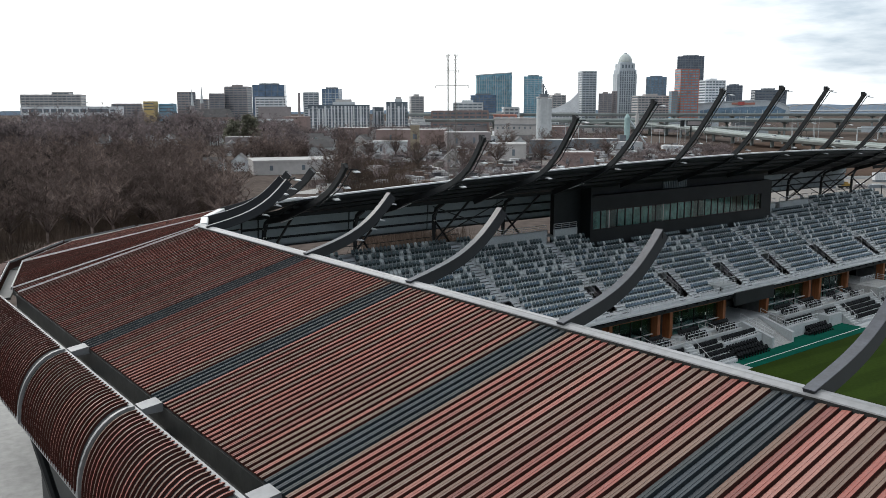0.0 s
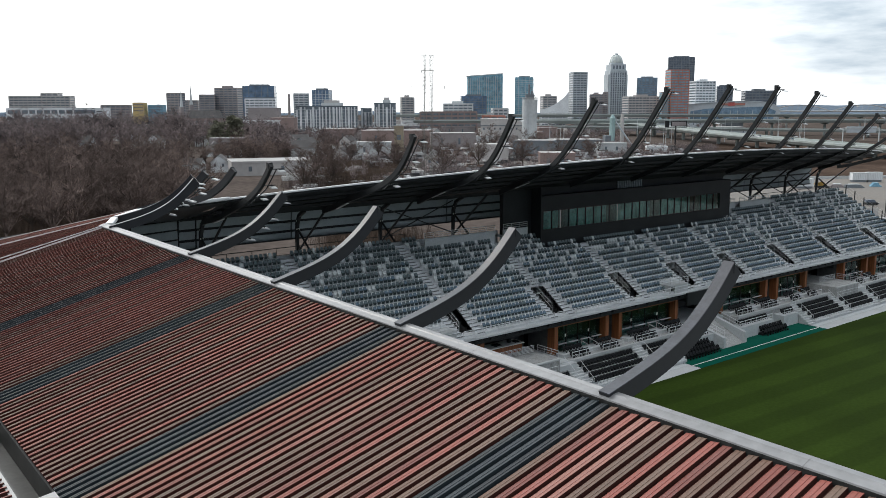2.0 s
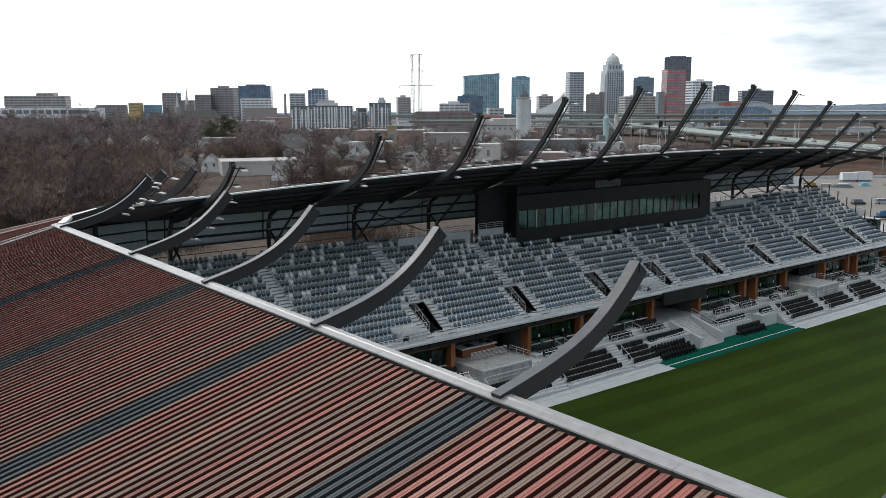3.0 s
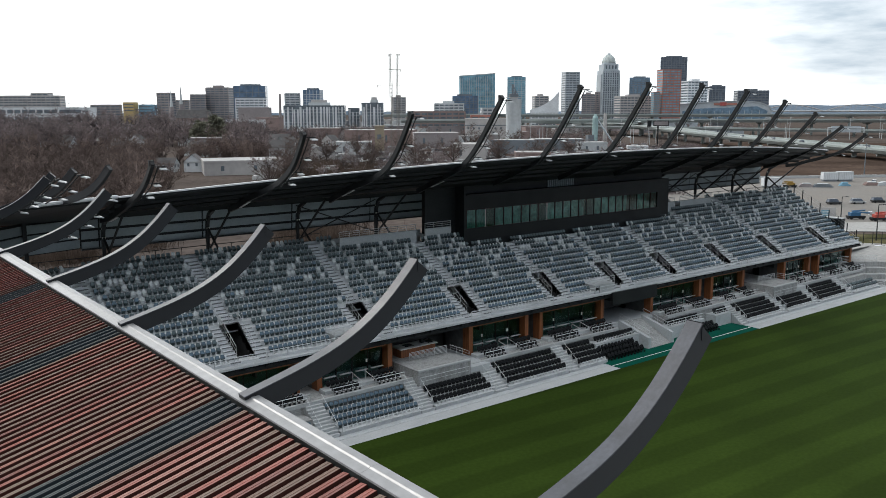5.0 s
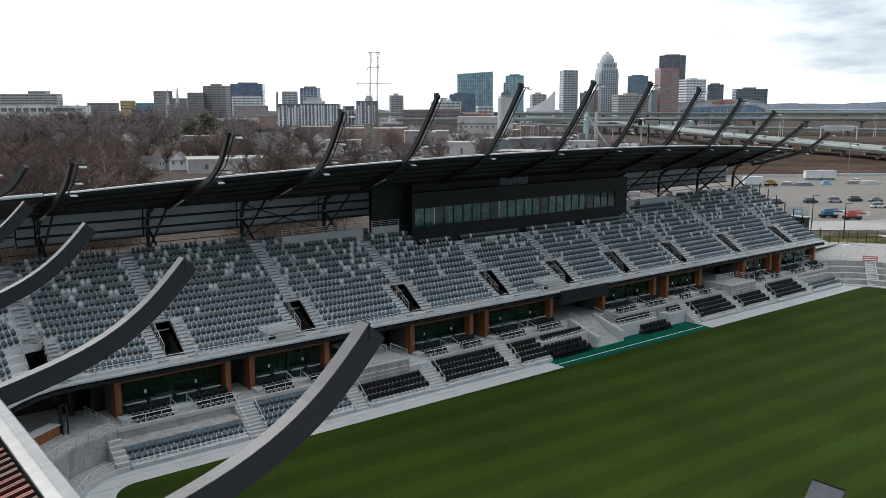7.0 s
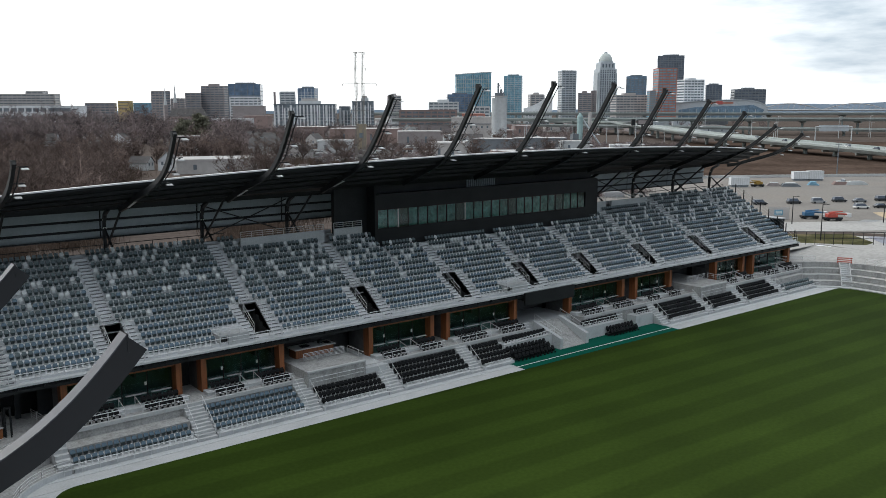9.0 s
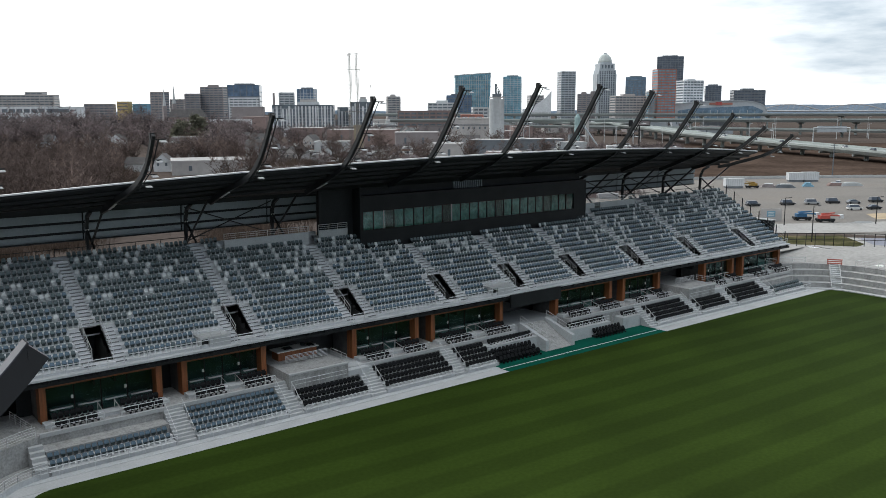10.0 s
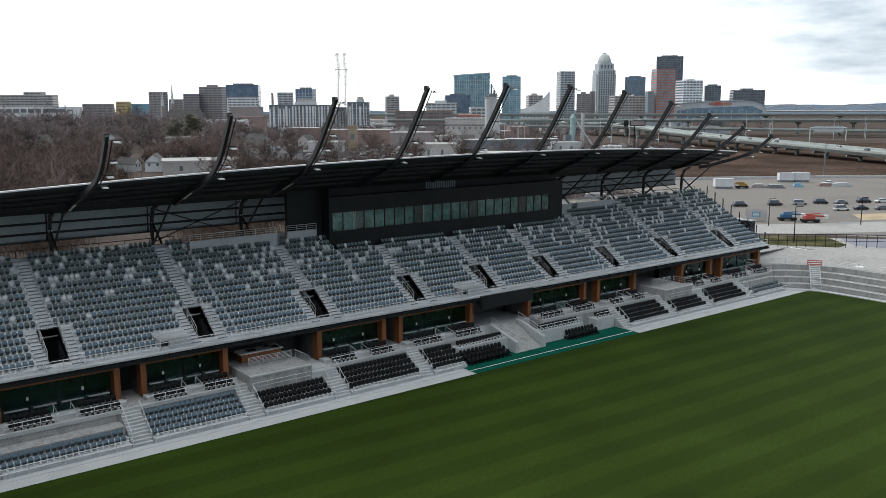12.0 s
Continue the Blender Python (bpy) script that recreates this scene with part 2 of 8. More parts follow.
# ---- building helpers ----
class Geo:
    """Vertices and faces of one mesh."""

    def __init__(self):
        self.v, self.f = [], []

    def add(self, verts, faces):
        o = len(self.v)
        self.v += [tuple(p) for p in verts]
        self.f += [tuple(i + o for i in q) for q in faces]
        return self

    def box(self, x0, y0, z0, x1, y1, z1, m=None):
        p = [(x, y, z) for z in (z0, z1) for y in (y0, y1) for x in (x0, x1)]
        if m:
            p = [tuple(m @ Vector(q)) for q in p]
        return self.add(p, [(0, 2, 3, 1), (4, 5, 7, 6), (0, 1, 5, 4), (2, 6, 7, 3), (0, 4, 6, 2), (1, 3, 7, 5)])

    def tube(self, a, b, r, n=6, r2=None):
        a, b = Vector(a), Vector(b)
        d = (b - a).normalized()
        s = d.cross(Vector((0, 0, 1)) if abs(d.z) < 0.9 else Vector((1, 0, 0))).normalized()
        u = s.cross(d)
        ring = []
        for p, k in ((a, r), (b, r if r2 is None else r2)):
            ring += [p + (s * math.cos(2 * math.pi * i / n) + u * math.sin(2 * math.pi * i / n)) * k for i in range(n)]
        faces = [(i, (i + 1) % n, n + (i + 1) % n, n + i) for i in range(n)]
        return self.add(ring, faces + [tuple(range(n - 1, -1, -1)), tuple(range(n, 2 * n))])

    def loft(self, rings, closed=True, caps=True):
        """Skin through rings of equal length."""
        n = len(rings[0])
        verts = [p for r in rings for p in r]
        faces = []
        for k in range(len(rings) - 1):
            for i in range(n if closed else n - 1):
                j = (i + 1) % n
                faces.append((k * n + i, k * n + j, (k + 1) * n + j, (k + 1) * n + i))
        if caps and closed:
            faces += [tuple(range(n - 1, -1, -1)), tuple((len(rings) - 1) * n + i for i in range(n))]
        return self.add(verts, faces)

    def prism(self, poly, z0, z1):
        n = len(poly)
        return self.add([(x, y, z0) for x, y in poly] + [(x, y, z1) for x, y in poly],
                        [tuple(range(n - 1, -1, -1)), tuple(range(n, 2 * n))] + [(i, (i + 1) % n, n + (i + 1) % n, n + i) for i in range(n)])

    def mesh(self, name, material=None, smooth=False):
        me = bpy.data.meshes.new(name)
        me.from_pydata(self.v, [], self.f)
        if material:
            me.materials.append(material)
        if smooth:
            me.polygons.foreach_set("use_smooth", [True] * len(me.polygons))
        me.update()
        return me


def thing(name, label, category, group="", kind="", at=(0, 0, 0)):
    ob = new(name)
    ob.empty_display_size = 0.3
    ob.matrix_basis = Matrix.Translation(at)
    return tagged(ob, label, category, group, kind)


def part(name, geo, material, parent=None, label="", smooth=False, kind=""):
    """Links a mesh as one object under a thing or a part; the geometry is given in the world's axes."""
    me = geo if isinstance(geo, bpy.types.Mesh) else geo.mesh(name, material, smooth)
    ob = new(name, me)
    if parent is not None:
        up, m = parent, Matrix.Identity(4)
        while up is not None:
            m = up.matrix_basis.copy() if up.parent is None else up.matrix_parent_inverse @ up.matrix_basis
            if up.parent is None:
                break
            up = up.parent
        ob.parent = parent
        root = up.matrix_basis.copy()
        ob.matrix_parent_inverse = root.inverted() if parent is up else Matrix.Identity(4)
    return tagged(ob, label, kind=kind)


def whole(name, geo, material, label, category, group="", kind="", smooth=False):
    return tagged(part(name, geo, material, None, smooth=smooth), label, category, group, kind)


def placed(name, mesh, parent, m):
    """One more piece on shared mesh data, at m in the world, under a thing that stands at the origin."""
    ob = new(name, mesh)
    ob.parent = parent
    ob.matrix_basis = m
    return ob


# ---- ground, pitch and paving ----
GZ = 5.0                                        # street level; the pitch lies lower, at 0


def sheet_with_hole(x0, y0, x1, y1, hx0, hy0, hx1, hy1, z):
    xs, ys = (x0, hx0, hx1, x1), (y0, hy0, hy1, y1)
    g = Geo()
    g.add([(x, y, z) for y in ys for x in xs],
          [(j * 4 + i, j * 4 + i + 1, j * 4 + i + 5, j * 4 + i + 4) for j in range(3) for i in range(3) if (i, j) != (1, 1)])
    return g


whole("ground", sheet_with_hole(-4500, -4500, 4500, 4500, -79, -130, 92.4, 31, GZ), EARTH, "brown winter ground of the town", "ground", kind="structure")


def rounded_rect(x0, y0, x1, y1, r, n=8):
    pts = []
    for cx, cy, a in ((x1 - r, y1 - r, 0), (x0 + r, y1 - r, 90), (x0 + r, y0 + r, 180), (x1 - r, y0 + r, 270)):
        pts += [(cx + r * math.cos(radians(a + 90 * i / n)), cy + r * math.sin(radians(a + 90 * i / n))) for i in range(n + 1)]
    return pts


whole("pitch_base", Geo().box(-79, -130, -0.6, 92.4, 31, -0.02), CONCRETE, "concrete base round the sunken pitch", "floor", kind="structure")
whole("pitch", Geo().prism(rounded_rect(-56.0, -78, 79.0, 0.0, 2.6), -0.5, 0.004), TURF, "dark green turf pitch with mown bands", "grass", kind="structure")
whole("apron", Geo().box(-58, 0.0, -0.3, -0.2, 1.75, 0.012), CONCRETE_LIGHT, "pale concrete edge beside the pitch", "pavement", kind="structure")
whole("apron_east", Geo().box(30.6, 0.0, -0.3, 79.3, 1.75, 0.012), CONCRETE_LIGHT, "pale concrete edge beside the pitch", "pavement", kind="structure")
whole("inner_walk", Geo().box(-58, 1.752, -0.3, -0.2, 2.5, 0.05), CONCRETE, "grey concrete strip before the front rail", "pavement", kind="structure")
whole("inner_walk_east", Geo().box(31.0, 1.752, -0.3, 76.3, 2.5, 0.05), CONCRETE, "grey concrete strip before the front rail", "pavement", kind="structure")
whole("technical_area", Geo().box(-0.2, 0.0, -0.3, 31.0, 6.4, 0.03), GREEN_TURF, "bright green artificial surface round the benches", "floor", kind="structure")
whole("white_line", Geo().box(-0.2, 1.22, 0.0, 30.9, 1.37, 0.036), PAINT_WHITE, "white line on the green surface", "line", kind="structure")

# ---- main stand: upper deck ----
ROWS_N, Y0, Z0, TREAD, RISE = 16, 9.05, 7.62, 0.93, 0.555
BOX_X0, BOX_X1, BOX_Y = -13.4, 35.5, 20.75
DECK_X0, DECK_X1 = -64.0, 78.4
VOMS = (-58.3, -45.9, -30.7, -16.0, -1.5, 11.0, 23.4, 37.3, 52.2, 68.4)
VOM_W, VOM_R0, VOM_R1 = 1.9, 1, 5                 # half aisle pair round an opening of 1.9 m, rows 1 to 4
AISLE_W = 1.12


def row_top(x):
    """How many rows stand at x: fewer under the press box and before the parapets."""
    if BOX_X0 + 5.2 <= x <= BOX_X1 - 1.8:
        return 12
    if -27.3 <= x < BOX_X0 + 5.2 or BOX_X1 - 1.8 < x <= 50.0:
        return 14
    return ROWS_N


def bend(x):
    """The deck's end curves round the corner of the pitch."""
    return -0.085 * max(0.0, -56.0 - x) ** 2


def bend_turn(x):
    return math.atan(0.17 * max(0.0, -56.0 - x))


CURVE = [DECK_X0 + 1.6 * k for k in range(6)]


def bent_box(g, x0, y0, z0, x1, y1, z1):
    """A box along x that follows the deck's curve."""
    xs = sorted({q for q in [x0, x1] + CURVE if x0 <= q <= x1})
    return g.loft([[(x, y0 + bend(x), z0), (x, y1 + bend(x), z0), (x, y1 + bend(x), z1), (x, y0 + bend(x), z1)] for x in xs])


deck = thing("upper_deck", "grey concrete upper seating deck with stepped rows", "grandstand", kind="structure", at=(0, 8.3, 0))
for i in range(ROWS_N):
    g = Geo()
    y, z = Y0 + i * TREAD, Z0 + i * RISE
    cuts = [DECK_X0]
    if VOM_R0 <= i < VOM_R1:
        for v in VOMS:
            cuts += [v - VOM_W / 2, v + VOM_W / 2]
    cuts.append(DECK_X1)
    for a, b in zip(cuts[::2], cuts[1::2]):
        stops = [s for s in (a, BOX_X0 + 5.2, BOX_X1 - 1.8, -27.3, 50.0, b) if a <= s <= b]
        stops = sorted(set(stops))
        for c, d in zip(stops, stops[1:]):
            if row_top((c + d) / 2) > i:
                bent_box(g, c, y, z - RISE - 0.25, d, y + TREAD + 0.1, z)
    part("concrete_row", g, DECK_CONCRETE, deck)
part("front_walk", bent_box(Geo(), DECK_X0, 8.27, 7.15, DECK_X1, Y0, 7.35), CONCRETE, deck)
part("front_beam", bent_box(Geo(), DECK_X0, 8.62, 6.881, DECK_X1, Y0, 7.149), BLACK_STEEL, deck)
bracket = Geo().box(-0.07, 0, -0.30, 0.07, 0.36, 0.0).box(-0.16, 0, -0.36, 0.16, 0.10, -0.22).mesh("edge_bracket", BLACK_STEEL)
for k in range(62):
    q = DECK_X0 + 1.2 + 2.3 * k
    if q < DECK_X1:
        placed("edge_bracket", bracket, deck, Matrix.Translation((q, 8.255 + bend(q) - 8.3, 7.149)))
part("underside", Geo().add([(DECK_X0, 14.2, 9.3), (DECK_X1, 14.2, 9.3), (DECK_X1, 24.1, 14.6), (DECK_X0, 24.1, 14.6)], [(0, 1, 2, 3)]), CONCRETE, deck)
part("soffit", bent_box(Geo(), DECK_X0, 8.45, 6.55, DECK_X1, 16, 6.88), BLACK_STEEL, deck, "dark soffit beam under the deck front")
part("end_wall", Geo().box(DECK_X1 + 0.01, 12.6, 5.0, DECK_X1 + 1.6, 17.3, 11.2), BLACK_STEEL, deck, "black end wall panel")
part("end_roof", Geo().box(DECK_X1 + 0.01, 12.5, 11.201, DECK_X1 + 1.8, 17.5, 11.34), CONCRETE_LIGHT, deck, "pale flat cover of the end wall")
end_fence = thing("end_fence", "black posts with thin wires down the end of the deck", "fence", at=(DECK_X1 - 0.15, 9.2, 7.4))
for i in range(0, 16, 2):
    y, z = Y0 + i * TREAD + 0.3, Z0 + i * RISE
    part("post", Geo().box(DECK_X1 - 0.22, y - 0.07, z, DECK_X1 - 0.08, y + 0.07, z + 1.9), BLACK_STEEL, end_fence)
for h in (0.6, 1.2, 1.8):
    part("wire", Geo().tube((DECK_X1 - 0.15, Y0 + 0.3, Z0 + h), (DECK_X1 - 0.15, Y0 + 14 * TREAD + 0.3, Z0 + 14 * RISE + h), 0.02, 3), GALV, end_fence)
part("back_wall", Geo().box(DECK_X0, 24.1, 5, BOX_X0, 24.4, 16.2).box(BOX_X1, 24.1, 5, DECK_X1, 24.4, 16.2), CONCRETE, deck)
# aisle half-steps
step = Geo().box(-AISLE_W / 2, 0, 0, AISLE_W / 2, TREAD / 2, RISE / 2).mesh("half_step", DECK_CONCRETE)
for v in VOMS:
    for i in range(ROWS_N - 1):
        if i + 1 >= row_top(v):
            continue
        for off in ((-(VOM_W + AISLE_W) / 2, (VOM_W + AISLE_W) / 2) if i < VOM_R1 else (0.0,)):
            placed("half_step", step, deck, Matrix.Translation((v + off, Y0 + i * TREAD + TREAD / 2 - 8.3, Z0 + i * RISE)))
# dark strips that paint the shade lines on every step of the aisles
STEP_SHADE = mat("dark_step_shade", (0.16, 0.165, 0.17), 0.8, var=0.3, big=1.5, fine=8)
for v in VOMS:
    g = Geo()
    for i in range(ROWS_N - 1):
        if i + 1 >= row_top(v):
            continue
        y, z = Y0 + i * TREAD, Z0 + i * RISE
        for off in ((-(VOM_W + AISLE_W) / 2, (VOM_W + AISLE_W) / 2) if i < VOM_R1 else (0.0,)):
            x0, x1 = v + off - AISLE_W / 2, v + off + AISLE_W / 2
            g.box(x0, y - 0.006 + bend(v), z - 0.075, x1, y + 0.16 + bend(v), z + 0.005)
            g.box(x0, y + TREAD / 2 - 0.006 + bend(v), z + RISE / 2 - 0.075, x1, y + TREAD / 2 + 0.16 + bend(v), z + RISE / 2 + 0.005)
    part("step_shade_strips", g, STEP_SHADE, deck, "dark strips that draw the shade lines of the aisle steps")
# openings: passages below the aisles, their shade painted on steps, floor and walls
PASSAGE = mat("passage_and_recess_shade", (0.035, 0.036, 0.037), 0.8, var=0.3, big=0.6, fine=3)
for v in VOMS:
    ya, yb = Y0 + VOM_R0 * TREAD, Y0 + VOM_R1 * TREAD
    zf = 7.35
    t = thing("vomitory", "dark stair opening with concrete cheek walls in the seating deck", "opening", "vomitories", "structure", (v, ya, zf))
    part("landing", Geo().box(v - VOM_W / 2, ya - 0.9, zf - 0.15, v + VOM_W / 2, ya + 1.2, zf), CONCRETE, t)
    for k in range(8):
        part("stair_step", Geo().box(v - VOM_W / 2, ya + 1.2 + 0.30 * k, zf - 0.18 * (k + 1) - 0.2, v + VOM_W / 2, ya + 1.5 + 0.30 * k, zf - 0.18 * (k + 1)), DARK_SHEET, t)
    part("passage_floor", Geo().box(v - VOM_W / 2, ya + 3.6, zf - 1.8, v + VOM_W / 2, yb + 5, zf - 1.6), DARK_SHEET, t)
    g = Geo()
    for s in (-1, 1):
        g.add([(v + s * VOM_W / 2, ya, zf - 2.0), (v + s * VOM_W / 2, yb + 4, zf - 2.0), (v + s * VOM_W / 2, yb + 4, zf + 2.2), (v + s * VOM_W / 2, yb, Z0 + VOM_R1 * RISE),
               (v + s * VOM_W / 2, ya, zf + 0.5)] + [(v + s * (VOM_W / 2 + 0.12), yy, zz) for yy, zz in
              ((ya, zf - 2.0), (yb + 4, zf - 2.0), (yb + 4, zf + 2.2), (yb, Z0 + VOM_R1 * RISE), (ya, zf + 0.5))],
              [(0, 1, 2, 3, 4), (9, 8, 7, 6, 5), (3, 8, 9, 4), (2, 7, 8, 3), (4, 9, 5, 0)])
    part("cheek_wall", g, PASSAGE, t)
    part("lintel", Geo().box(v - VOM_W / 2, yb, zf + 2.15, v + VOM_W / 2, yb + 0.25, Z0 + VOM_R1 * RISE), CONCRETE, t)
    # black end wall, added to stop daylight showing through the passage
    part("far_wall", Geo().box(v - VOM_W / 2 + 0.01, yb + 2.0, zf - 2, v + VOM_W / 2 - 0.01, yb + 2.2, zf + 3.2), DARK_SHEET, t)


def guard_rail(name, pts, h, mids, gap, label, group, post_r=0.038, mat_=None):
    """Posts, a top rail and mid rails along a line of points."""
    mat_ = mat_ or GALV
    t = thing(name, label, "railing", group, at=pts[0])
    post = None
    for a, b in zip(pts, pts[1:]):
        a, b = Vector(a), Vector(b)
        n = max(1, round((b - a).length / gap))
        up = Vector((0, 0, 1))
        part("top_rail", Geo().tube(a + up * h, b + up * h, post_r * 1.15, 5), mat_, t)
        for k in range(mids):
            z = h * (k + 1) / (mids + 1)
            part("mid_rail", Geo().tube(a + up * z, b + up * z, post_r * 0.7, 4), mat_, t)
        if post is None:
            post = Geo().tube((0, 0, 0), (0, 0, h), post_r, 4).mesh("post", mat_)
        for k in range(n + 1):
            placed("post", post, t, Matrix.Translation(a.lerp(b, k / n) - Vector(pts[0])))
    return t


edges = [DECK_X0] + [q for v in VOMS for q in (v - 1.7, v + 1.7)] + [DECK_X1]
for a, b in zip(edges[::2], edges[1::2]):
    guard_rail("deck_front_rail", [(q, 8.9 + bend(q), 7.35) for q in sorted({q for q in [a, b] + CURVE if a <= q <= b})], 0.85, 1, 2.2, "galvanised rail along the front of the upper deck", "deck rails")
for v in VOMS:
    guard_rail("opening_front_rail", [(v - 1.6, 8.4, 7.35), (v + 1.6, 8.4, 7.35)], 1.0, 2, 1.6, "galvanised rail before a stair opening", "opening rails")
    for s in (-1, 1):
        x = v + s * (VOM_W / 2 + 0.08)
        t = thing("stair_handrail", "sloping galvanised handrail beside a stair opening", "railing", "opening rails", at=(x, 10, 8.1))
        g = Geo()
        ya, yb = Y0 + 0.9, Y0 + VOM_R1 * TREAD
        a, b = Vector((x, ya, Z0 + 0.4)), Vector((x, yb, Z0 + VOM_R1 * RISE))
        part("top_rail", Geo().tube(a + Vector((0, 0, 1.0)), b + Vector((0, 0, 1.0)), 0.035, 5), GALV, t)
        part("mid_rail", Geo().tube(a + Vector((0, 0, 0.5)), b + Vector((0, 0, 0.5)), 0.025, 4), GALV, t)
        for k in range(4):
            p = a.lerp(b, k / 3)
            part("post", Geo().tube(p, p + Vector((0, 0, 1.0)), 0.03, 4), GALV, t)
    yb = Y0 + VOM_R1 * TREAD
    guard_rail("opening_back_rail", [(v - 1.0, yb + 0.1, Z0 + VOM_R1 * RISE), (v + 1.0, yb + 0.1, Z0 + VOM_R1 * RISE)], 1.0, 1, 1.0,
               "galvanised rail above a stair opening", "opening rails")

# flat platforms set into the front rows
for a, b in ((-36.2, -32.8), (4.8, 8.8)):
    t = thing("deck_platform", "pale concrete platform with a dark recess set into the front rows", "platform", "deck platforms", at=((a + b) / 2, 9.6, 7.35))
    part("slab", Geo().box(a, 8.92, 8.33, b, 10.9, 8.5), CONCRETE_LIGHT, t)
    part("front_wall", Geo().box(a + 1.0, 8.95, 7.351, b, 9.1, 8.329), CONCRETE_LIGHT, t)
    part("side_wall", Geo().box(a, 8.95, 7.351, a + 0.14, 10.0, 8.329), CONCRETE_LIGHT, t)
    # near-black panel paints the shade of the opening
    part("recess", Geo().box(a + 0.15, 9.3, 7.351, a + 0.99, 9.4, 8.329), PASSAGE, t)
    guard_rail("platform_guard", [(a, 8.98, 8.5), (b, 8.98, 8.5)], 0.95, 2, 1.1, "galvanised rail round a platform in the front rows", "platform guards", 0.03)
    guard_rail("platform_guard", [(a, 8.98, 8.5), (a, 10.8, 8.5)], 0.95, 2, 1.1, "galvanised rail round a platform in the front rows", "platform guards", 0.03)

# parapets either side of the press box, with rails
for a, b in ((-27.3, -15.6), (-14.1, -9.7), (34.0, 39.5), (40.9, 50.0)):
    z = Z0 + 13 * RISE
    whole("parapet_wall", Geo().box(a, Y0 + 14 * TREAD, z - 0.6, b, Y0 + 14 * TREAD + 0.25, z + 1.7), CONCRETE, "plain grey concrete parapet behind the top seats", "wall",
          "parapets", "structure")
    whole("parapet_floor", Geo().box(a, Y0 + 14 * TREAD + 0.252, z + 0.6, b, 24.09, z + 0.9), CONCRETE, "raised concrete platform", "floor", "parapets", "structure")
    guard_rail("parapet_rail", [(a, Y0 + 14 * TREAD + 0.12, z + 1.7), (b, Y0 + 14 * TREAD + 0.12, z + 1.7)], 0.75, 2, 1.5,
               "galvanised rail on top of a concrete parapet", "parapet rails")

# ---- press box ----
pb = thing("press_box", "black press box with a long strip of green glass", "press box", at=((BOX_X0 + BOX_X1) / 2, BOX_Y, 13.9))
GX0, GX1, GZ0, GZ1 = -8.0, 32.9, 16.15, 18.65
part("front_wall", Geo().box(BOX_X0 + 5.2, BOX_Y, 13.6, BOX_X1, BOX_Y + 0.3, GZ0).box(BOX_X0 + 5.2, BOX_Y, GZ1, BOX_X1, BOX_Y + 0.3, 20.6)
     .box(BOX_X0 + 5.2, BOX_Y, GZ0, GX0, BOX_Y + 0.3, GZ1).box(GX1, BOX_Y, GZ0, BOX_X1, BOX_Y + 0.3, GZ1), BLACK_STEEL, pb)
part("upper_wall", Geo().box(BOX_X0, BOX_Y + 1.9, 14.5, BOX_X0 + 5.2, BOX_Y + 2.2, 22.4).box(BOX_X0 + 5.2, BOX_Y + 1.3, 20.6, BOX_X1, BOX_Y + 1.6, 22.3), DARK_SHEET, pb)
part("side_wall", Geo().box(BOX_X0 - 0.3, BOX_Y + 1.9, 13.6, BOX_X0 - 0.01, BOX_Y + 2.6, 22.4), DARK_SHEET, pb)
part("return_wall", Geo().box(BOX_X0 + 4.9, BOX_Y, 13.6, BOX_X0 + 5.19, BOX_Y + 1.89, 22.3), DARK_SHEET, pb)
part("side_wall", Geo().box(BOX_X1 + 0.01, BOX_Y, 13.6, BOX_X1 + 0.3, 29.5, 20.6), DARK_SHEET, pb)
part("ledge", Geo().box(BOX_X0 + 5.2, BOX_Y - 0.15, 20.62, BOX_X1, BOX_Y + 1.3, 20.8), BLACK_STEEL, pb)
part("room_floor", Geo().box(BOX_X0 + 5.4, BOX_Y + 0.31, 15.3, BOX_X1 - 0.2, 28, 15.5), ROOM, pb)
# back wall coloured for the sheen of the panes before it
part("room_back", Geo().box(BOX_X0 + 5.4, BOX_Y + 2.2, 15.52, BOX_X1 - 0.2, BOX_Y + 2.4, 19.2), PANE_TONE, pb, "teal back wall that gives the press room panes their reflected tone")
part("room_ceiling", Geo().box(BOX_X0 + 5.4, BOX_Y + 0.31, 19.3, BOX_X1 - 0.2, 28, 19.45), ROOM, pb)
N_PANES = 24
for i in range(N_PANES):
    xa, xb = GX0 + (GX1 - GX0) * i / N_PANES, GX0 + (GX1 - GX0) * (i + 1) / N_PANES
    w = part("window", Geo().box(xa + 0.05, BOX_Y + 0.14, GZ0 + 0.04, xb - 0.05, BOX_Y + 0.17, GZ1 - 0.04), GLASS_GREEN, pb)
    w.visible_shadow = False
    part("mullion", Geo().box(xa - 0.045, BOX_Y + 0.06, GZ0, xa + 0.045, BOX_Y + 0.26, GZ1), BLACK_STEEL if i not in (2, 9) else GALV, pb)
    if i % 6 == 3:
        part("partition", Geo().box(xa - 0.06, BOX_Y + 0.4, 15.52, xa + 0.06, BOX_Y + 2.19, 19.28), ROOM, pb)
g = Geo()
for k in range(14):
    g.box(8.5 + 0.41 * k, BOX_Y + 1.12, 20.5, 8.69 + 0.41 * k, BOX_Y + 1.29, 22.15)
part("vent_grille", g, LOUVRE, pb, "grey vertical vent slats")
part("vent_sill", Geo().box(8.3, BOX_Y + 1.05, 20.42, 14.3, BOX_Y + 1.29, 20.5), GALV, pb)

# ---- main stand roof, louvred back wall and columns ----
BAY, BAY0 = 12.0, -41.5
RX0, RX1, RXC = -55.5, 76.5, 13.0


def edge_y(x):
    return 8.8 + 4.7 * ((x - RXC) / 55.0) ** 2


def roof_z(y):
    return 22.3 + 0.35 * (20 - y) if y < 21 else 21.95 - 0.15 * (y - 21)


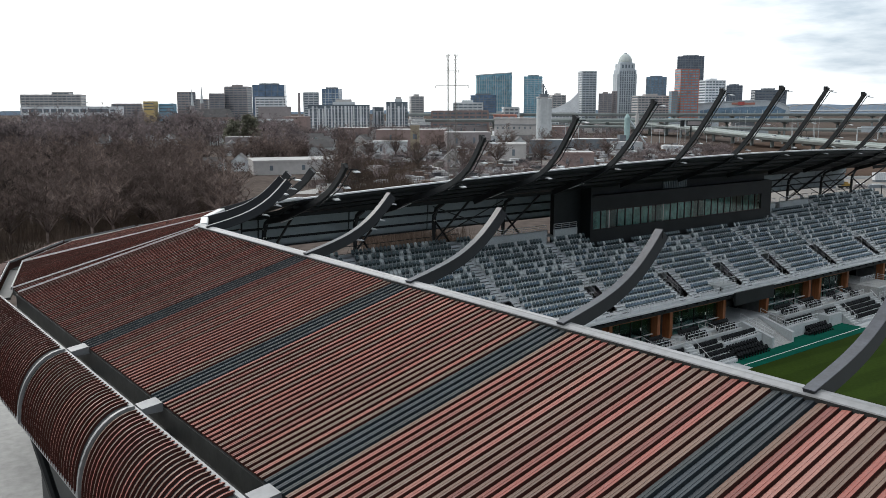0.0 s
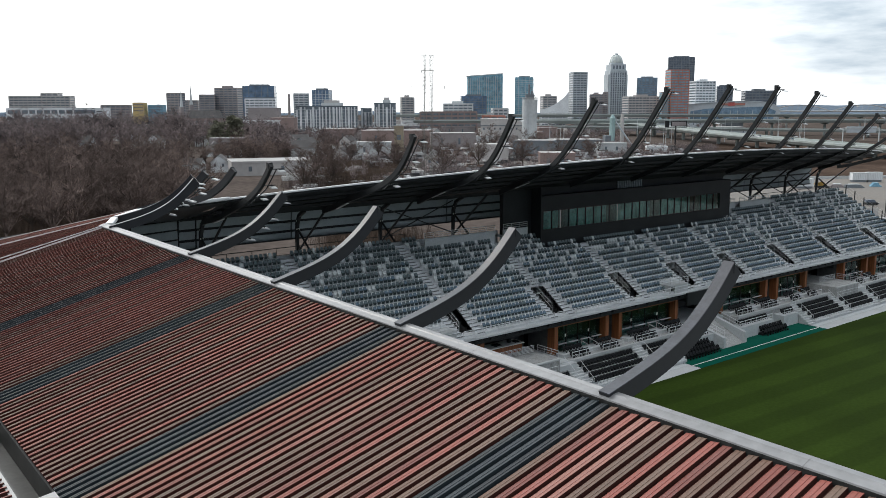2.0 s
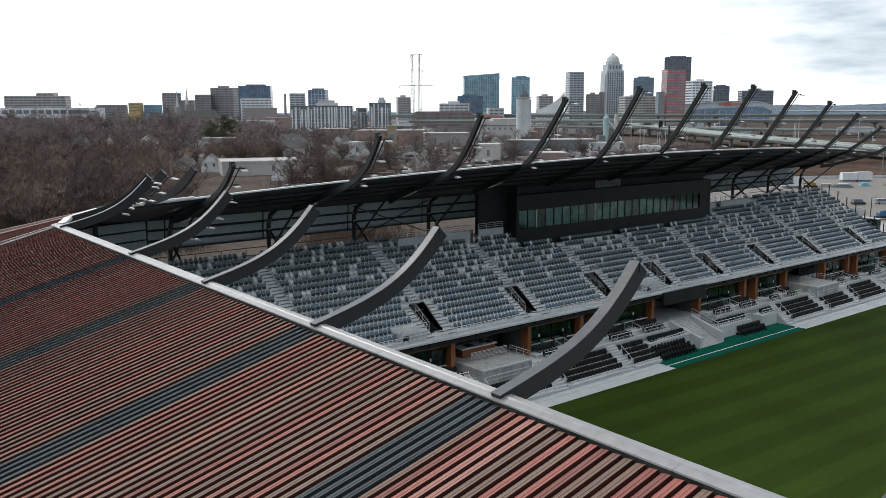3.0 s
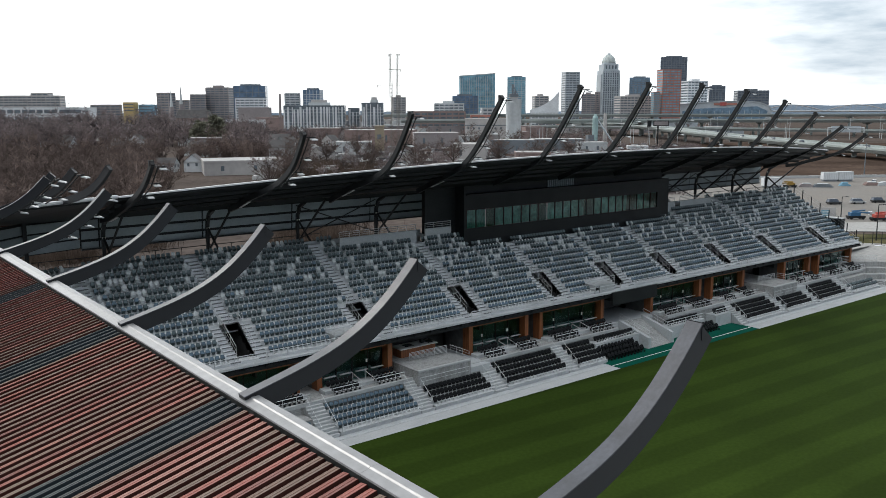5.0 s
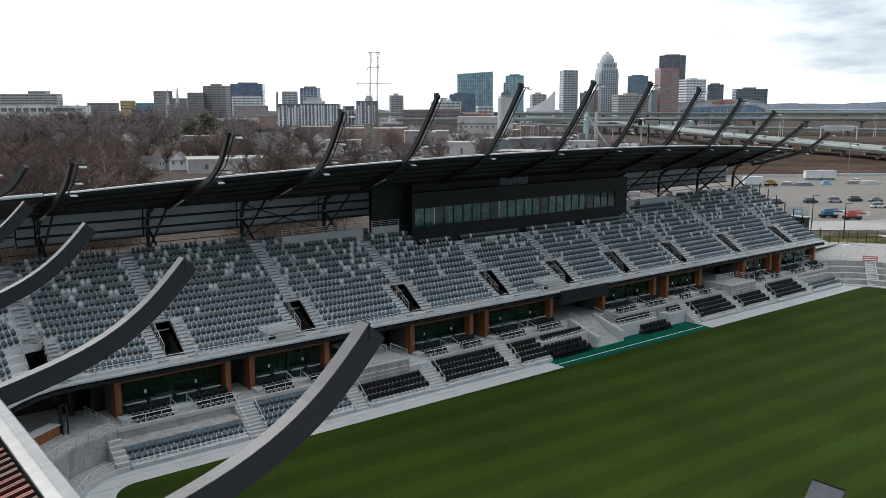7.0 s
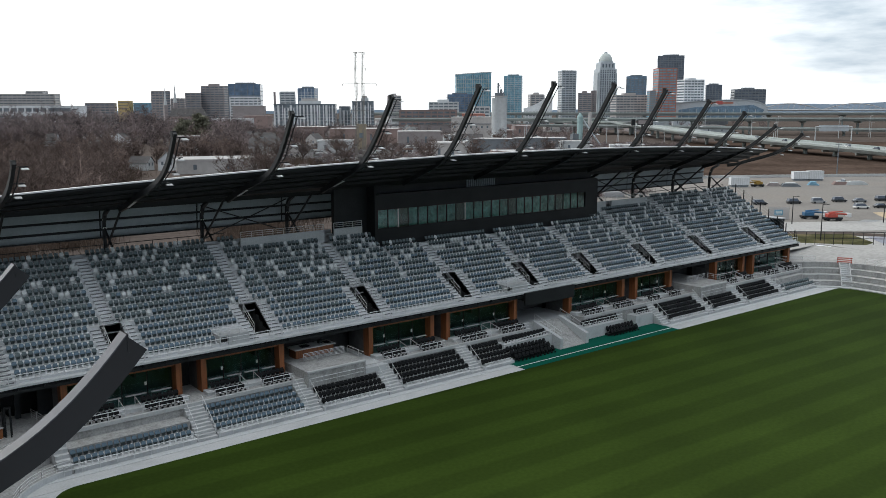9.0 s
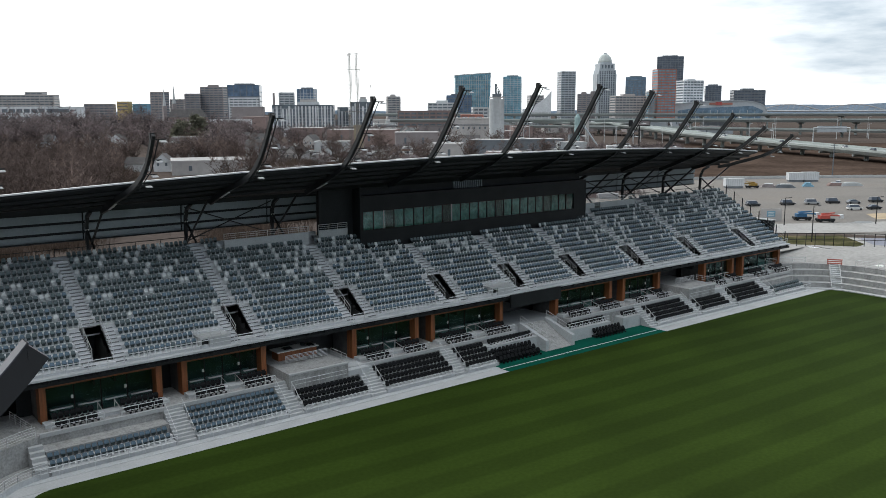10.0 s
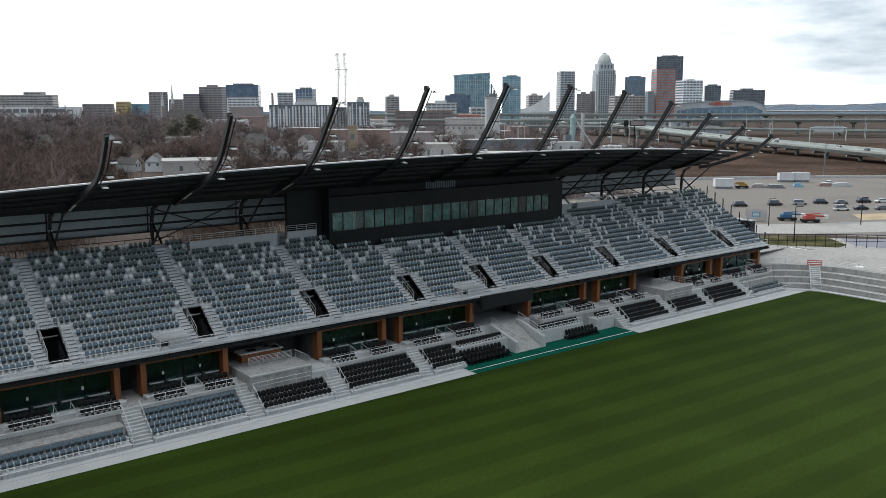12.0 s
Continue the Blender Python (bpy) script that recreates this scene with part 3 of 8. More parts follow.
stations = [RX0 + (RX1 - RX0) * i / 44 for i in range(45)]
rings = []
for x in stations:
    e = edge_y(x)
    ys = [e + (30.2 - e) * k / 9 for k in range(10)]
    rings.append([(x, y, roof_z(y)) for y in ys] + [(x, y, roof_z(y) + 0.38) for y in reversed(ys)])
roof = thing("main_stand_roof", "black sheet canopy roof over the main stand with a pale front edge", "roof", kind="structure", at=(10, 20, 22))
part("canopy", Geo().loft(rings), DARK_SHEET, roof)
g = Geo()
g.loft([[(x, edge_y(x) - 0.16, roof_z(edge_y(x)) + 0.22), (x, edge_y(x) - 0.012, roof_z(edge_y(x)) + 0.20), (x, edge_y(x) - 0.012, roof_z(edge_y(x)) + 0.40), (x, edge_y(x) - 0.16, roof_z(edge_y(x)) + 0.36)]
        for x in stations])
part("front_flashing", g, PALE_EDGE, roof, "pale metal front flashing")
for off in (1.6, 3.6, 5.8, 8.2):
    part("purlin", Geo().loft([[(x, edge_y(x) + off + dy, roof_z(edge_y(x) + off) - 0.02 + dz) for dy, dz in ((-0.09, 0), (0.09, 0), (0.09, -0.28), (-0.09, -0.28))] for x in stations]), BLACK_STEEL, roof)
for y in (23.0, 26.0, 29.4):
    part("purlin", Geo().box(RX0, y - 0.1, roof_z(y) - 0.32, RX1, y + 0.1, roof_z(y) - 0.02), BLACK_STEEL, roof)

louvre = thing("louvre_wall", "grey louvred panels in three bands behind the top seats", "wall", kind="structure", at=(10, 30.2, 17))
posts = [RX0] + [BAY0 + BAY * k for k in range(-1, 11)]
for (a, b) in zip(posts, posts[1:]):
    if b - a < 1 or (a > BOX_X0 - 1 and b < BOX_X1 + 1):
        continue
    for z0, z1, lean in ((16.95, 17.85, 0.0), (18.15, 19.05, 0.06), (19.35, 20.4, 0.18)):
        part("louvre_panel", Geo().add([(a + 0.1, 30.2 - lean, z0), (b - 0.1, 30.2 - lean, z0), (b - 0.1, 30.2 - lean - 0.1, z1), (a + 0.1, 30.2 - lean - 0.1, z1),
             (a + 0.1, 30.32 - lean, z0), (b - 0.1, 30.32 - lean, z0), (b - 0.1, 30.32 - lean - 0.1, z1), (a + 0.1, 30.32 - lean - 0.1, z1)],
             [(0, 1, 2, 3), (7, 6, 5, 4), (0, 4, 5, 1), (3, 2, 6, 7), (0, 3, 7, 4), (1, 5, 6, 2)]), LOUVRE, louvre)
    # added dark sheet, so that no daylight shows through the louvre gaps
    part("backing_sheet", Geo().box(a, 30.4, 16.9, b, 30.46, 20.8), DARK_SHEET, louvre)
    part("rail_beam", Geo().box(a, 30.0, 16.95, b, 30.35, 17.12), BLACK_STEEL, louvre)


def strip(pts, depth, width, axis, fixed):
    """A curved box beam: points (u, z) of its top edge, its depth below, its width across the plane."""
    rings = []
    for i, (u, z) in enumerate(pts):
        a, b = pts[max(i - 1, 0)], pts[min(i + 1, len(pts) - 1)]
        d = Vector((b[0] - a[0], b[1] - a[1])).normalized()
        nx, nz = d.y, -d.x
        if nz > 0:
            nx, nz = -nx, -nz
        k = depth(i / (len(pts) - 1))
        q = [(u, z), (u + nx * k, z + nz * k)]
        ring = [(fixed - width / 2, *q[0]), (fixed + width / 2, *q[0]), (fixed + width / 2, *q[1]), (fixed - width / 2, *q[1])]
        rings.append([(p[0], p[1], p[2]) if axis == "x" else (p[1], p[0], p[2]) for p in ring])
    return Geo().loft(rings)


def bezier(p, n):
    out = []
    for i in range(n + 1):
        t = i / n
        q = [Vector(a) for a in p]
        while len(q) > 1:
            q = [a.lerp(b, t) for a, b in zip(q, q[1:])]
        out.append(tuple(q[0]))
    return out


def lamp_ladder(t, rail, m, lamps, side=0.45):
    """A rail that runs beside a boom, with rungs and floodlights on it; (u, z) in the plane of m."""
    def at(u, v, z):
        return tuple(m @ Vector((u, v, z)))

    part("lamp_rail", Geo().tube(at(rail[0][0], side, rail[0][1]), at(rail[len(rail) // 2][0], side, rail[len(rail) // 2][1]), 0.06, 5).tube(
        at(rail[len(rail) // 2][0], side, rail[len(rail) // 2][1]), at(rail[-1][0], side, rail[-1][1]), 0.06, 5), BLACK_STEEL, t)
    for k in range(lamps):
        u, z = rail[min(len(rail) - 1, int((k + 1.0) * (len(rail) - 1) / lamps))]
        part("rung", Geo().box(u - 0.04, -0.1, z - 0.04, u + 0.04, 1.15, z + 0.04, m), BLACK_STEEL, t)
        lamp = part("floodlight", Geo().loft([[at(u + 0.05, 0.46, z - 0.18), at(u + 0.60, 0.46, z - 0.28), at(u + 0.60, 1.10, z - 0.28), at(u + 0.05, 1.10, z - 0.18)],
                                              [at(u + 0.09, 0.50, z - 0.10), at(u + 0.55, 0.50, z - 0.19), at(u + 0.55, 1.06, z - 0.19), at(u + 0.09, 1.06, z - 0.10)]]), LED, t, "pale floodlight head")
        part("bracket", Geo().box(u - 0.02, 0.70, z - 0.16, u + 0.08, 0.90, z + 0.02, m), BLACK_STEEL, lamp)


def mast(x, tip_y, tip_z, knee_y, knee_z, lamps=5):
    """A boom that lies under the roof, comes out at its edge, bends at the knee and rises to the tip."""
    e = edge_y(x)
    ze = roof_z(e)
    t = thing("floodlight_mast", "black curved steel mast rising from the roof edge with small floodlights", "mast", "floodlight masts", at=(x, e, ze))
    low = [(e + 9.0, roof_z(e + 9.0) - 0.3), (e + 6.5, roof_z(e + 6.5) - 0.22)]
    curve = bezier([(e + 4.5, roof_z(e + 4.5) - 0.1), (knee_y + 0.8, knee_z - 0.1), (knee_y - 0.1, knee_z + 0.5), (tip_y, tip_z)], 16)
    part("boom", strip(low + curve, lambda s: 0.60 - 0.12 * s, 0.34, "x", x), BLACK_STEEL, t)
    part("tip_cap", Geo().box(x - 0.22, tip_y - 0.06, tip_z - 0.5, x + 0.22, tip_y + 0.34, tip_z + 0.03), BLACK_STEEL, t)
    lamp_ladder(t, [(e - y + 0.34, z - 0.55) for y, z in curve[5:]], Matrix.Translation((x, e, 0)) @ Matrix.Rotation(radians(-90), 4, "Z"), lamps)
    # pale strip stands in for the sky's glint on the dark boom
    if x < -15:
        part("flange", Geo().add([(x + s, yy, roof_z(yy) - dz) for s in (-0.13, 0.13) for yy, dz in ((e + 3.6, 0.92), (e + 6.0, 0.92), (e + 6.0, 0.86), (e + 3.6, 0.86))],
         [(0, 1, 2, 3), (7, 6, 5, 4), (0, 4, 5, 1), (3, 2, 6, 7), (0, 3, 7, 4), (1, 5, 6, 2)]), GALV, t, "pale strip for the sky's glint along the boom")
    return t


mast(-54.7, 8.8, 27.75, 11.4, 24.7, 3)
mast(-41.5, 4.9, 30.15, 7.6, 25.5, 4)
mast(-29.5, 4.0, 32.0, 7.8, 25.5, 4)
mast(-17.5, 3.5, 33.7, 8.9, 25.8, 5)
mast(-5.5, 2.9, 35.0, 8.5, 26.0, 5)
mast(6.5, 2.4, 35.5, 8.4, 26.1, 5)
mast(18.4, 2.9, 35.55, 8.6, 26.1, 5)
mast(30.4, 3.7, 34.95, 9.2, 25.9, 5)
mast(42.5, 4.7, 33.5, 9.9, 25.6, 5)
mast(54.5, 6.1, 31.6, 11.2, 25.2, 4)
mast(66.5, 7.6, 29.3, 12.4, 25.0, 4)
mast(78.0, 9.0, 27.6, 12.6, 24.0, 4)

for k in range(-1, 11):
    x = BAY0 + BAY * k
    if BOX_X0 < x < BOX_X1:
        continue
    t = thing("roof_column", "black steel column with raking struts under the roof", "column", "roof columns", at=(x, 28.6, 16.0))
    part("post", strip([(28.9, 5.0), (28.9, 17.5), (28.8, 19.0), (28.2, 20.2), (26.8, roof_z(26.8) - 0.1)], lambda s: 0.42, 0.36, "x", x), BLACK_STEEL, t)
    part("strut", Geo().tube((x, 28.6, 15.6), (x, 21.5, roof_z(21.5) - 0.3), 0.14, 6), BLACK_STEEL, t)
    part("strut", Geo().tube((x, 25.2, 15.8), (x, 28.5, 18.4), 0.14, 6), BLACK_STEEL, t)
    for z in (18.3, 19.3):
        part("bolt_plate", Geo().box(x - 0.2, 28.38, z, x + 0.2, 28.45, z + 0.18), PAINT_WHITE, t)
for a, b in ((-29.5, -17.5), (42.5, 54.5), (54.5, 66.5), (66.5, 76.5)):
    t = thing("cross_bracing", "thin black crossed steel bracing between columns", "bracing", "cross bracing", at=(a, 28.9, 16))
    part("brace", Geo().tube((a, 28.8, 15.8), (b, 28.8, 20.2), 0.08, 5), BLACK_STEEL, t)
    part("brace", Geo().tube((b, 28.85, 15.8), (a, 28.85, 20.2), 0.08, 5), BLACK_STEEL, t)
guard_rail("back_fence", [(DECK_X0, 25.4, 15.2), (-28.0, 25.4, 15.2)], 1.7, 1, 3.0, "dark thin fence behind the top row", "back fence", 0.04, BLACK_STEEL)
guard_rail("back_fence", [(51.0, 25.4, 15.2), (DECK_X1, 25.4, 15.2)], 1.7, 1, 3.0, "dark thin fence behind the top row", "back fence", 0.04, BLACK_STEEL)
whole("back_concourse", Geo().box(DECK_X0, 24.41, 14.9, BOX_X0 - 0.31, 25.6, 15.2).box(BOX_X1 + 0.31, 24.41, 14.9, DECK_X1, 25.6, 15.2), CONCRETE,
      "concrete walkway behind the top row", "floor", kind="structure")


# ---- lower bowl of the main stand ----
LR_Y0, LR_Z0, LR_T, LR_R = 2.75, 0.42, 0.86, 0.40
TERR_Y, TERR_Z = 6.35, 2.72                     # the suites' terrace
lower = thing("lower_bowl", "grey concrete lower rows and terrace before the suites", "grandstand", kind="structure", at=(0, 2.5, 0))
LOWER = ((-53.0, -41.6, 2), (-39.4, -29.4, 4), (-27.4, -18.9, 3), (-16.6, -6.6, 4), (-4.6, 0.6, 4),
         (32.6, 42.2, 4), (44.0, 52.0, 3), (53.8, 63.4, 4), (65.4, 75.0, 3))
for x0, x1, n in LOWER:
    for i in range(n):
        part("concrete_row", Geo().box(x0, LR_Y0 + i * LR_T, -0.3, x1, LR_Y0 + (i + 1) * LR_T, LR_Z0 + i * LR_R), CONCRETE, lower)
    if n < 4:
        part("retaining_wall", Geo().box(x0, LR_Y0 + n * LR_T, -0.3, x1, TERR_Y, LR_Z0 + n * LR_R + 0.5), CONCRETE_STAIN, lower, "stained concrete retaining wall")
part("terrace", Geo().box(-56, TERR_Y, -0.3, 7.0, 14.0, TERR_Z), CONCRETE_STAIN, lower)
part("terrace", Geo().box(17.2, TERR_Y, -0.3, 76.6, 14.0, TERR_Z), CONCRETE_STAIN, lower)
part("terrace_kerb", Geo().box(-53, TERR_Y - 0.12, TERR_Z - 0.25, 6.8, TERR_Y + 0.2, TERR_Z + 0.12), CONCRETE_LIGHT, lower)
part("terrace_kerb", Geo().box(17.4, TERR_Y - 0.12, TERR_Z - 0.25, 75.5, TERR_Y + 0.2, TERR_Z + 0.12), CONCRETE_LIGHT, lower)
# stairs between the blocks
for x0, x1 in ((-41.5, -39.5), (-29.3, -27.5), (-18.8, -16.7), (-6.5, -4.7), (30.9, 32.5), (42.3, 43.9), (52.1, 53.7), (63.5, 65.3)):
    for k in range(10):
        y = LR_Y0 + k * 0.36
        part("stair_step", Geo().box(x0, y, -0.3, x1, y + 0.40, 0.26 + 0.25 * k), CONCRETE_LIGHT, lower)
    for s in (x0 + 0.1, x1 - 0.1):
        t = thing("stair_rail", "galvanised handrail on the lower stairs", "railing", "stair rails", at=(s, LR_Y0, 0.3))
        part("top_rail", Geo().tube((s, LR_Y0 + 0.3, 1.25), (s, TERR_Y - 0.2, 3.5), 0.035, 5), GALV, t)
        for k in range(4):
            y = LR_Y0 + 0.3 + k * 1.0
            part("post", Geo().tube((s, y, 0.4 + 0.66 * k), (s, y, 1.25 + 0.66 * k), 0.03, 4), GALV, t)
# platforms of the two open bays
for x0, x1 in ((-28.4, -18.6), (43.0, 52.4)):
    part("platform", Geo().box(x0 + 0.55, 5.35, -0.3, x1 - 1.7, 15.4, 3.75), CONCRETE_STAIN, lower, "stained concrete platform of an open bay")
    part("platform_edge", Geo().box(x0 + 0.55, 5.25, 3.62, x1 - 1.7, 5.6, 3.79), CONCRETE_LIGHT, lower, "pale platform edge")
    part("passage_floor", Geo().box(x1 - 1.69, 5.35, -0.3, x1 + 1.2, 15.4, TERR_Z + 0.02), CONCRETE, lower)
    guard_rail("platform_rail", [(x0 + 2.2, 9.2, 3.75), (x1 - 2.2, 9.2, 3.75)], 0.9, 5, 1.8, "galvanised mesh rail on a platform", "platform rails", 0.03)
    guard_rail("platform_rail", [(x1 - 1.8, 5.5, 3.79), (x1 - 1.8, 9.0, 3.79)], 0.9, 2, 1.2, "galvanised mesh rail on a platform", "platform rails", 0.03)
    guard_rail("wall_rail", [(x0 + 0.7, 5.2, 2.1), (x1 - 2.0, 5.2, 2.1)], 0.9, 1, 1.6, "galvanised rail above the seats of an open bay", "platform rails", 0.03)
# front rail along the pitch
for a, b in ((-54.0, -41.6), (-39.4, -29.4), (-27.4, -18.9), (-16.6, -6.6), (-4.6, -0.3), (32.6, 42.2), (44.0, 52.0), (53.8, 63.4), (65.4, 76.0)):
    guard_rail("front_rail", [(a, 2.45, 0.05), (b, 2.45, 0.05)], 0.95, 1, 1.5, "galvanised rail between the front row and the pitch", "front rails")

# ---- suites under the deck ----
SUITES = ((-52.2, -40.4), (-38.3, -28.6), (-17.3, -7.4), (-5.4, 7.0), (17.2, 29.5), (32.0, 41.2), (53.0, 61.8), (64.3, 76.6))


def suite(x0, x1):
    t = thing("suite_front", "orange timber framed suite with dark glass and doors", "suite", "suites", at=((x0 + x1) / 2, 10, TERR_Z))
    y = 10.0
    part("frame_post", Geo().box(x0, y - 0.8, TERR_Z, x0 + 0.6, y + 0.4, 6.4), WOOD, t)
    part("frame_post", Geo().box(x1 - 0.6, y - 0.8, TERR_Z, x1, y + 0.4, 6.4), WOOD, t)
    part("frame_head", Geo().box(x0 + 0.601, y - 0.5, 6.05, x1 - 0.601, y + 0.35, 6.3), WOOD, t)
    part("room_back", Geo().box(x0, y + 3.6, TERR_Z, x1, y + 3.8, 6.5), ROOM, t)
    part("room_ceiling", Geo().box(x0, y + 0.3, 6.2, x1, y + 3.8, 6.3), ROOM, t)
    part("side_wall", Geo().box(x0 + 0.01, y + 0.41, TERR_Z, x0 + 0.2, y + 3.6, 6.2), ROOM, t)
    part("side_wall", Geo().box(x1 - 0.2, y + 0.41, TERR_Z, x1 - 0.01, y + 3.6, 6.2), ROOM, t)
    n = 4
    w = (x1 - x0 - 1.5) / n
    for i in range(n):
        a = x0 + 0.75 + i * w
        p = part("window", Geo().box(a + 0.06, y, TERR_Z + 0.05, a + w - 0.06, y + 0.03, 5.93), GLASS_GREEN, t)
        p.visible_shadow = False
        part("mullion", Geo().box(a - 0.05, y - 0.06, TERR_Z, a + 0.05, y + 0.1, 5.95), BLACK_STEEL, t)
        part("bar_ledge", Geo().box(a + 0.25, y - 0.5, 3.75, a + w - 0.25, y - 0.2, 3.82), GALV, t, "pale drinks ledge")
        if i % 2 == 0:
            part("wall_panel", Geo().box(a + w - 0.30, y - 0.1, 4.5, a + w - 0.08, y - 0.06, 4.85), PAINT_WHITE, t, "small white notice panel")


for x0, x1 in SUITES:
    suite(x0, x1)
    mid = (x0 + x1) / 2
    # two low steps of terrace seating with a rail
    part("terrace_step", Geo().box(x0, 7.6, TERR_Z - 0.05, x1, 8.9, TERR_Z + 0.35), CONCRETE, lower)
    for a, b in ((x0 + 0.3, mid - 0.9), (mid + 0.9, x1 - 0.3)):
        guard_rail("terrace_rail", [(a, 6.5, TERR_Z + 0.12), (b, 6.5, TERR_Z + 0.12)], 0.8, 1, 1.4, "galvanised rail before the suite seats", "terrace rails")
    for s in (mid - 0.8, mid + 0.8):
        t = thing("terrace_stair_rail", "short bent galvanised handrail between suite seats", "railing", "terrace rails", at=(s, 6.6, TERR_Z))
        part("top_rail", Geo().tube((s, 6.6, TERR_Z + 0.85), (s, 8.6, TERR_Z + 1.3), 0.04, 5), GALV, t)
        for y, z in ((6.6, 0.85), (8.6, 1.3)):
            part("post", Geo().tube((s, y, TERR_Z), (s, y, TERR_Z + z), 0.035, 4), GALV, t)
for a, b in ((-40.4, -38.3), (-7.4, -5.4), (29.5, 32.0), (61.8, 64.3), (-53.6, -52.2)):
    whole("passage_wall", Geo().box(a + 0.02, 12.5, TERR_Z, b - 0.02, 12.8, 6.5), DARK_SHEET, "dark recess between suites", "wall", kind="structure")
for a, b in ((-28.6, -17.3), (41.2, 53.0), (7.0, 17.2)):
    whole("bay_back_wall", Geo().box(a - 0.9, 15.5, 0, b + 0.9, 15.8, 6.5), ROOM, "dark back wall of an open bay", "wall", kind="structure")
# added walls that stop daylight leaking through the gaps behind the rooms
whole("corner_light_stop_wall", Geo().box(-79.0, 16.0, 0, -52.02, 16.3, 9.6), DARK_SHEET, "added dark wall that blocks daylight behind the corner concourse", "wall", kind="structure")
whole("light_stop_wall", Geo().box(-52.0, 16.0, 0, 76.6, 16.3, 9.6), DARK_SHEET, "added dark wall that blocks daylight behind the suites and bays", "wall", kind="structure")
# bar in the open bay
bar = thing("bar_counter", "orange timber bar counter with a white stone worktop", "bar", at=(-23.9, 11.4, 3.75))
part("body", Geo().box(-26.4, 10.6, 3.75, -21.4, 12.2, 4.75), WOOD, bar)
part("plinth", Geo().box(-26.3, 10.7, 3.751, -21.5, 12.1, 3.85), BLACK_STEEL, bar)
part("worktop", Geo().box(-26.6, 10.4, 4.75, -21.2, 12.4, 4.86), mat("white_stone_worktop", (0.80, 0.79, 0.76), 0.35, var=0.05), bar, "white stone worktop")
part("sink", Geo().box(-25.4, 10.9, 4.861, -24.3, 11.9, 4.90), BLACK_STEEL, bar)
part("till", Geo().box(-23.0, 11.2, 4.861, -22.6, 11.6, 5.25), BLACK_STEEL, bar)
part("tray", Geo().box(-22.3, 10.8, 4.861, -21.6, 11.7, 4.93), SEAT_BLACK, bar)
# black fascia over the players' tunnel
whole("tunnel_fascia", Geo().box(7.4, 7.95, 5.5, 17.0, 8.26, 7.3), BLACK_STEEL, "black fascia panel over the tunnel mouth", "panel", kind="structure")

# ---- tunnel stairs, walls and benches in the technical area ----
tun = thing("tunnel_ramp", "wide concrete ramp and cheek walls from the tunnel to the pitch", "ramp", at=(12, 6, 0))
part("ramp", Geo().add([(x, y, z) for x in (10.16, 14.64) for y, z in ((3.4, 0.03), (8.76, 0.03), (8.76, 2.6), (3.4, 0.06))],
     [(0, 1, 2, 3), (7, 6, 5, 4), (0, 3, 7, 4), (3, 2, 6, 7), (1, 5, 6, 2)]), CONCRETE_STAIN, tun)
part("tunnel_floor", Geo().box(7.01, 8.75, 0.0, 17.19, 15.5, 2.62), CONCRETE, tun)
for xa, xb in ((9.6, 10.15), (14.65, 15.2)):
    part("cheek_wall", Geo().add([(x, y, z) for x in (xa, xb) for y, z in ((3.4, 0.02), (8.8, 0.02), (8.8, 3.0), (3.4, 1.5))],
         [(0, 1, 2, 3), (7, 6, 5, 4), (0, 3, 7, 4), (3, 2, 6, 7), (1, 5, 6, 2)]), CONCRETE, tun)
    x = (xa + xb) / 2
    t = thing("tunnel_handrail", "sloping galvanised handrail on the tunnel wall", "railing", "tunnel rails", at=(x, 3.6, 1.5))
    part("top_rail", Geo().tube((x, 3.5, 2.45), (x, 8.7, 3.95), 0.04, 5), GALV, t)
    part("mid_rail", Geo().tube((x, 3.5, 2.0), (x, 8.7, 3.5), 0.03, 4), GALV, t)
    for k in range(5):
        part("post", Geo().tube((x, 3.5 + 1.3 * k, 1.5 + 0.375 * k), (x, 3.5 + 1.3 * k, 2.45 + 0.375 * k), 0.03, 4), GALV, t)
whole("bench_wall", Geo().box(15.3, 4.6, 0.0, 24.0, 6.34, 1.75), CONCRETE, "grey concrete wall behind a team bench", "wall", kind="structure")
whole("bench_wall", Geo().box(26.8, 4.6, 0.0, 30.8, 6.34, 1.75), CONCRETE, "grey concrete wall behind a team bench", "wall", kind="structure")
whole("bench_back_wall", Geo().box(0.7, 4.9, 0.0, 9.5, 6.34, 1.9), CONCRETE, "grey concrete wall behind a team bench", "wall", kind="structure")
guard_rail("bench_rail", [(0.4, 4.75, 1.35), (9.4, 4.75, 1.9)], 0.75, 1, 1.5, "galvanised rail above a team bench", "bench rails")
guard_rail("bench_rail", [(15.4, 4.75, 1.75), (23.8, 4.75, 1.75)], 0.85, 1, 1.5, "galvanised rail above a team bench", "bench rails")
guard_rail("bench_rail", [(27.0, 4.75, 1.75), (30.6, 4.75, 1.75)], 0.85, 1, 1.5, "galvanised rail above a team bench", "bench rails")

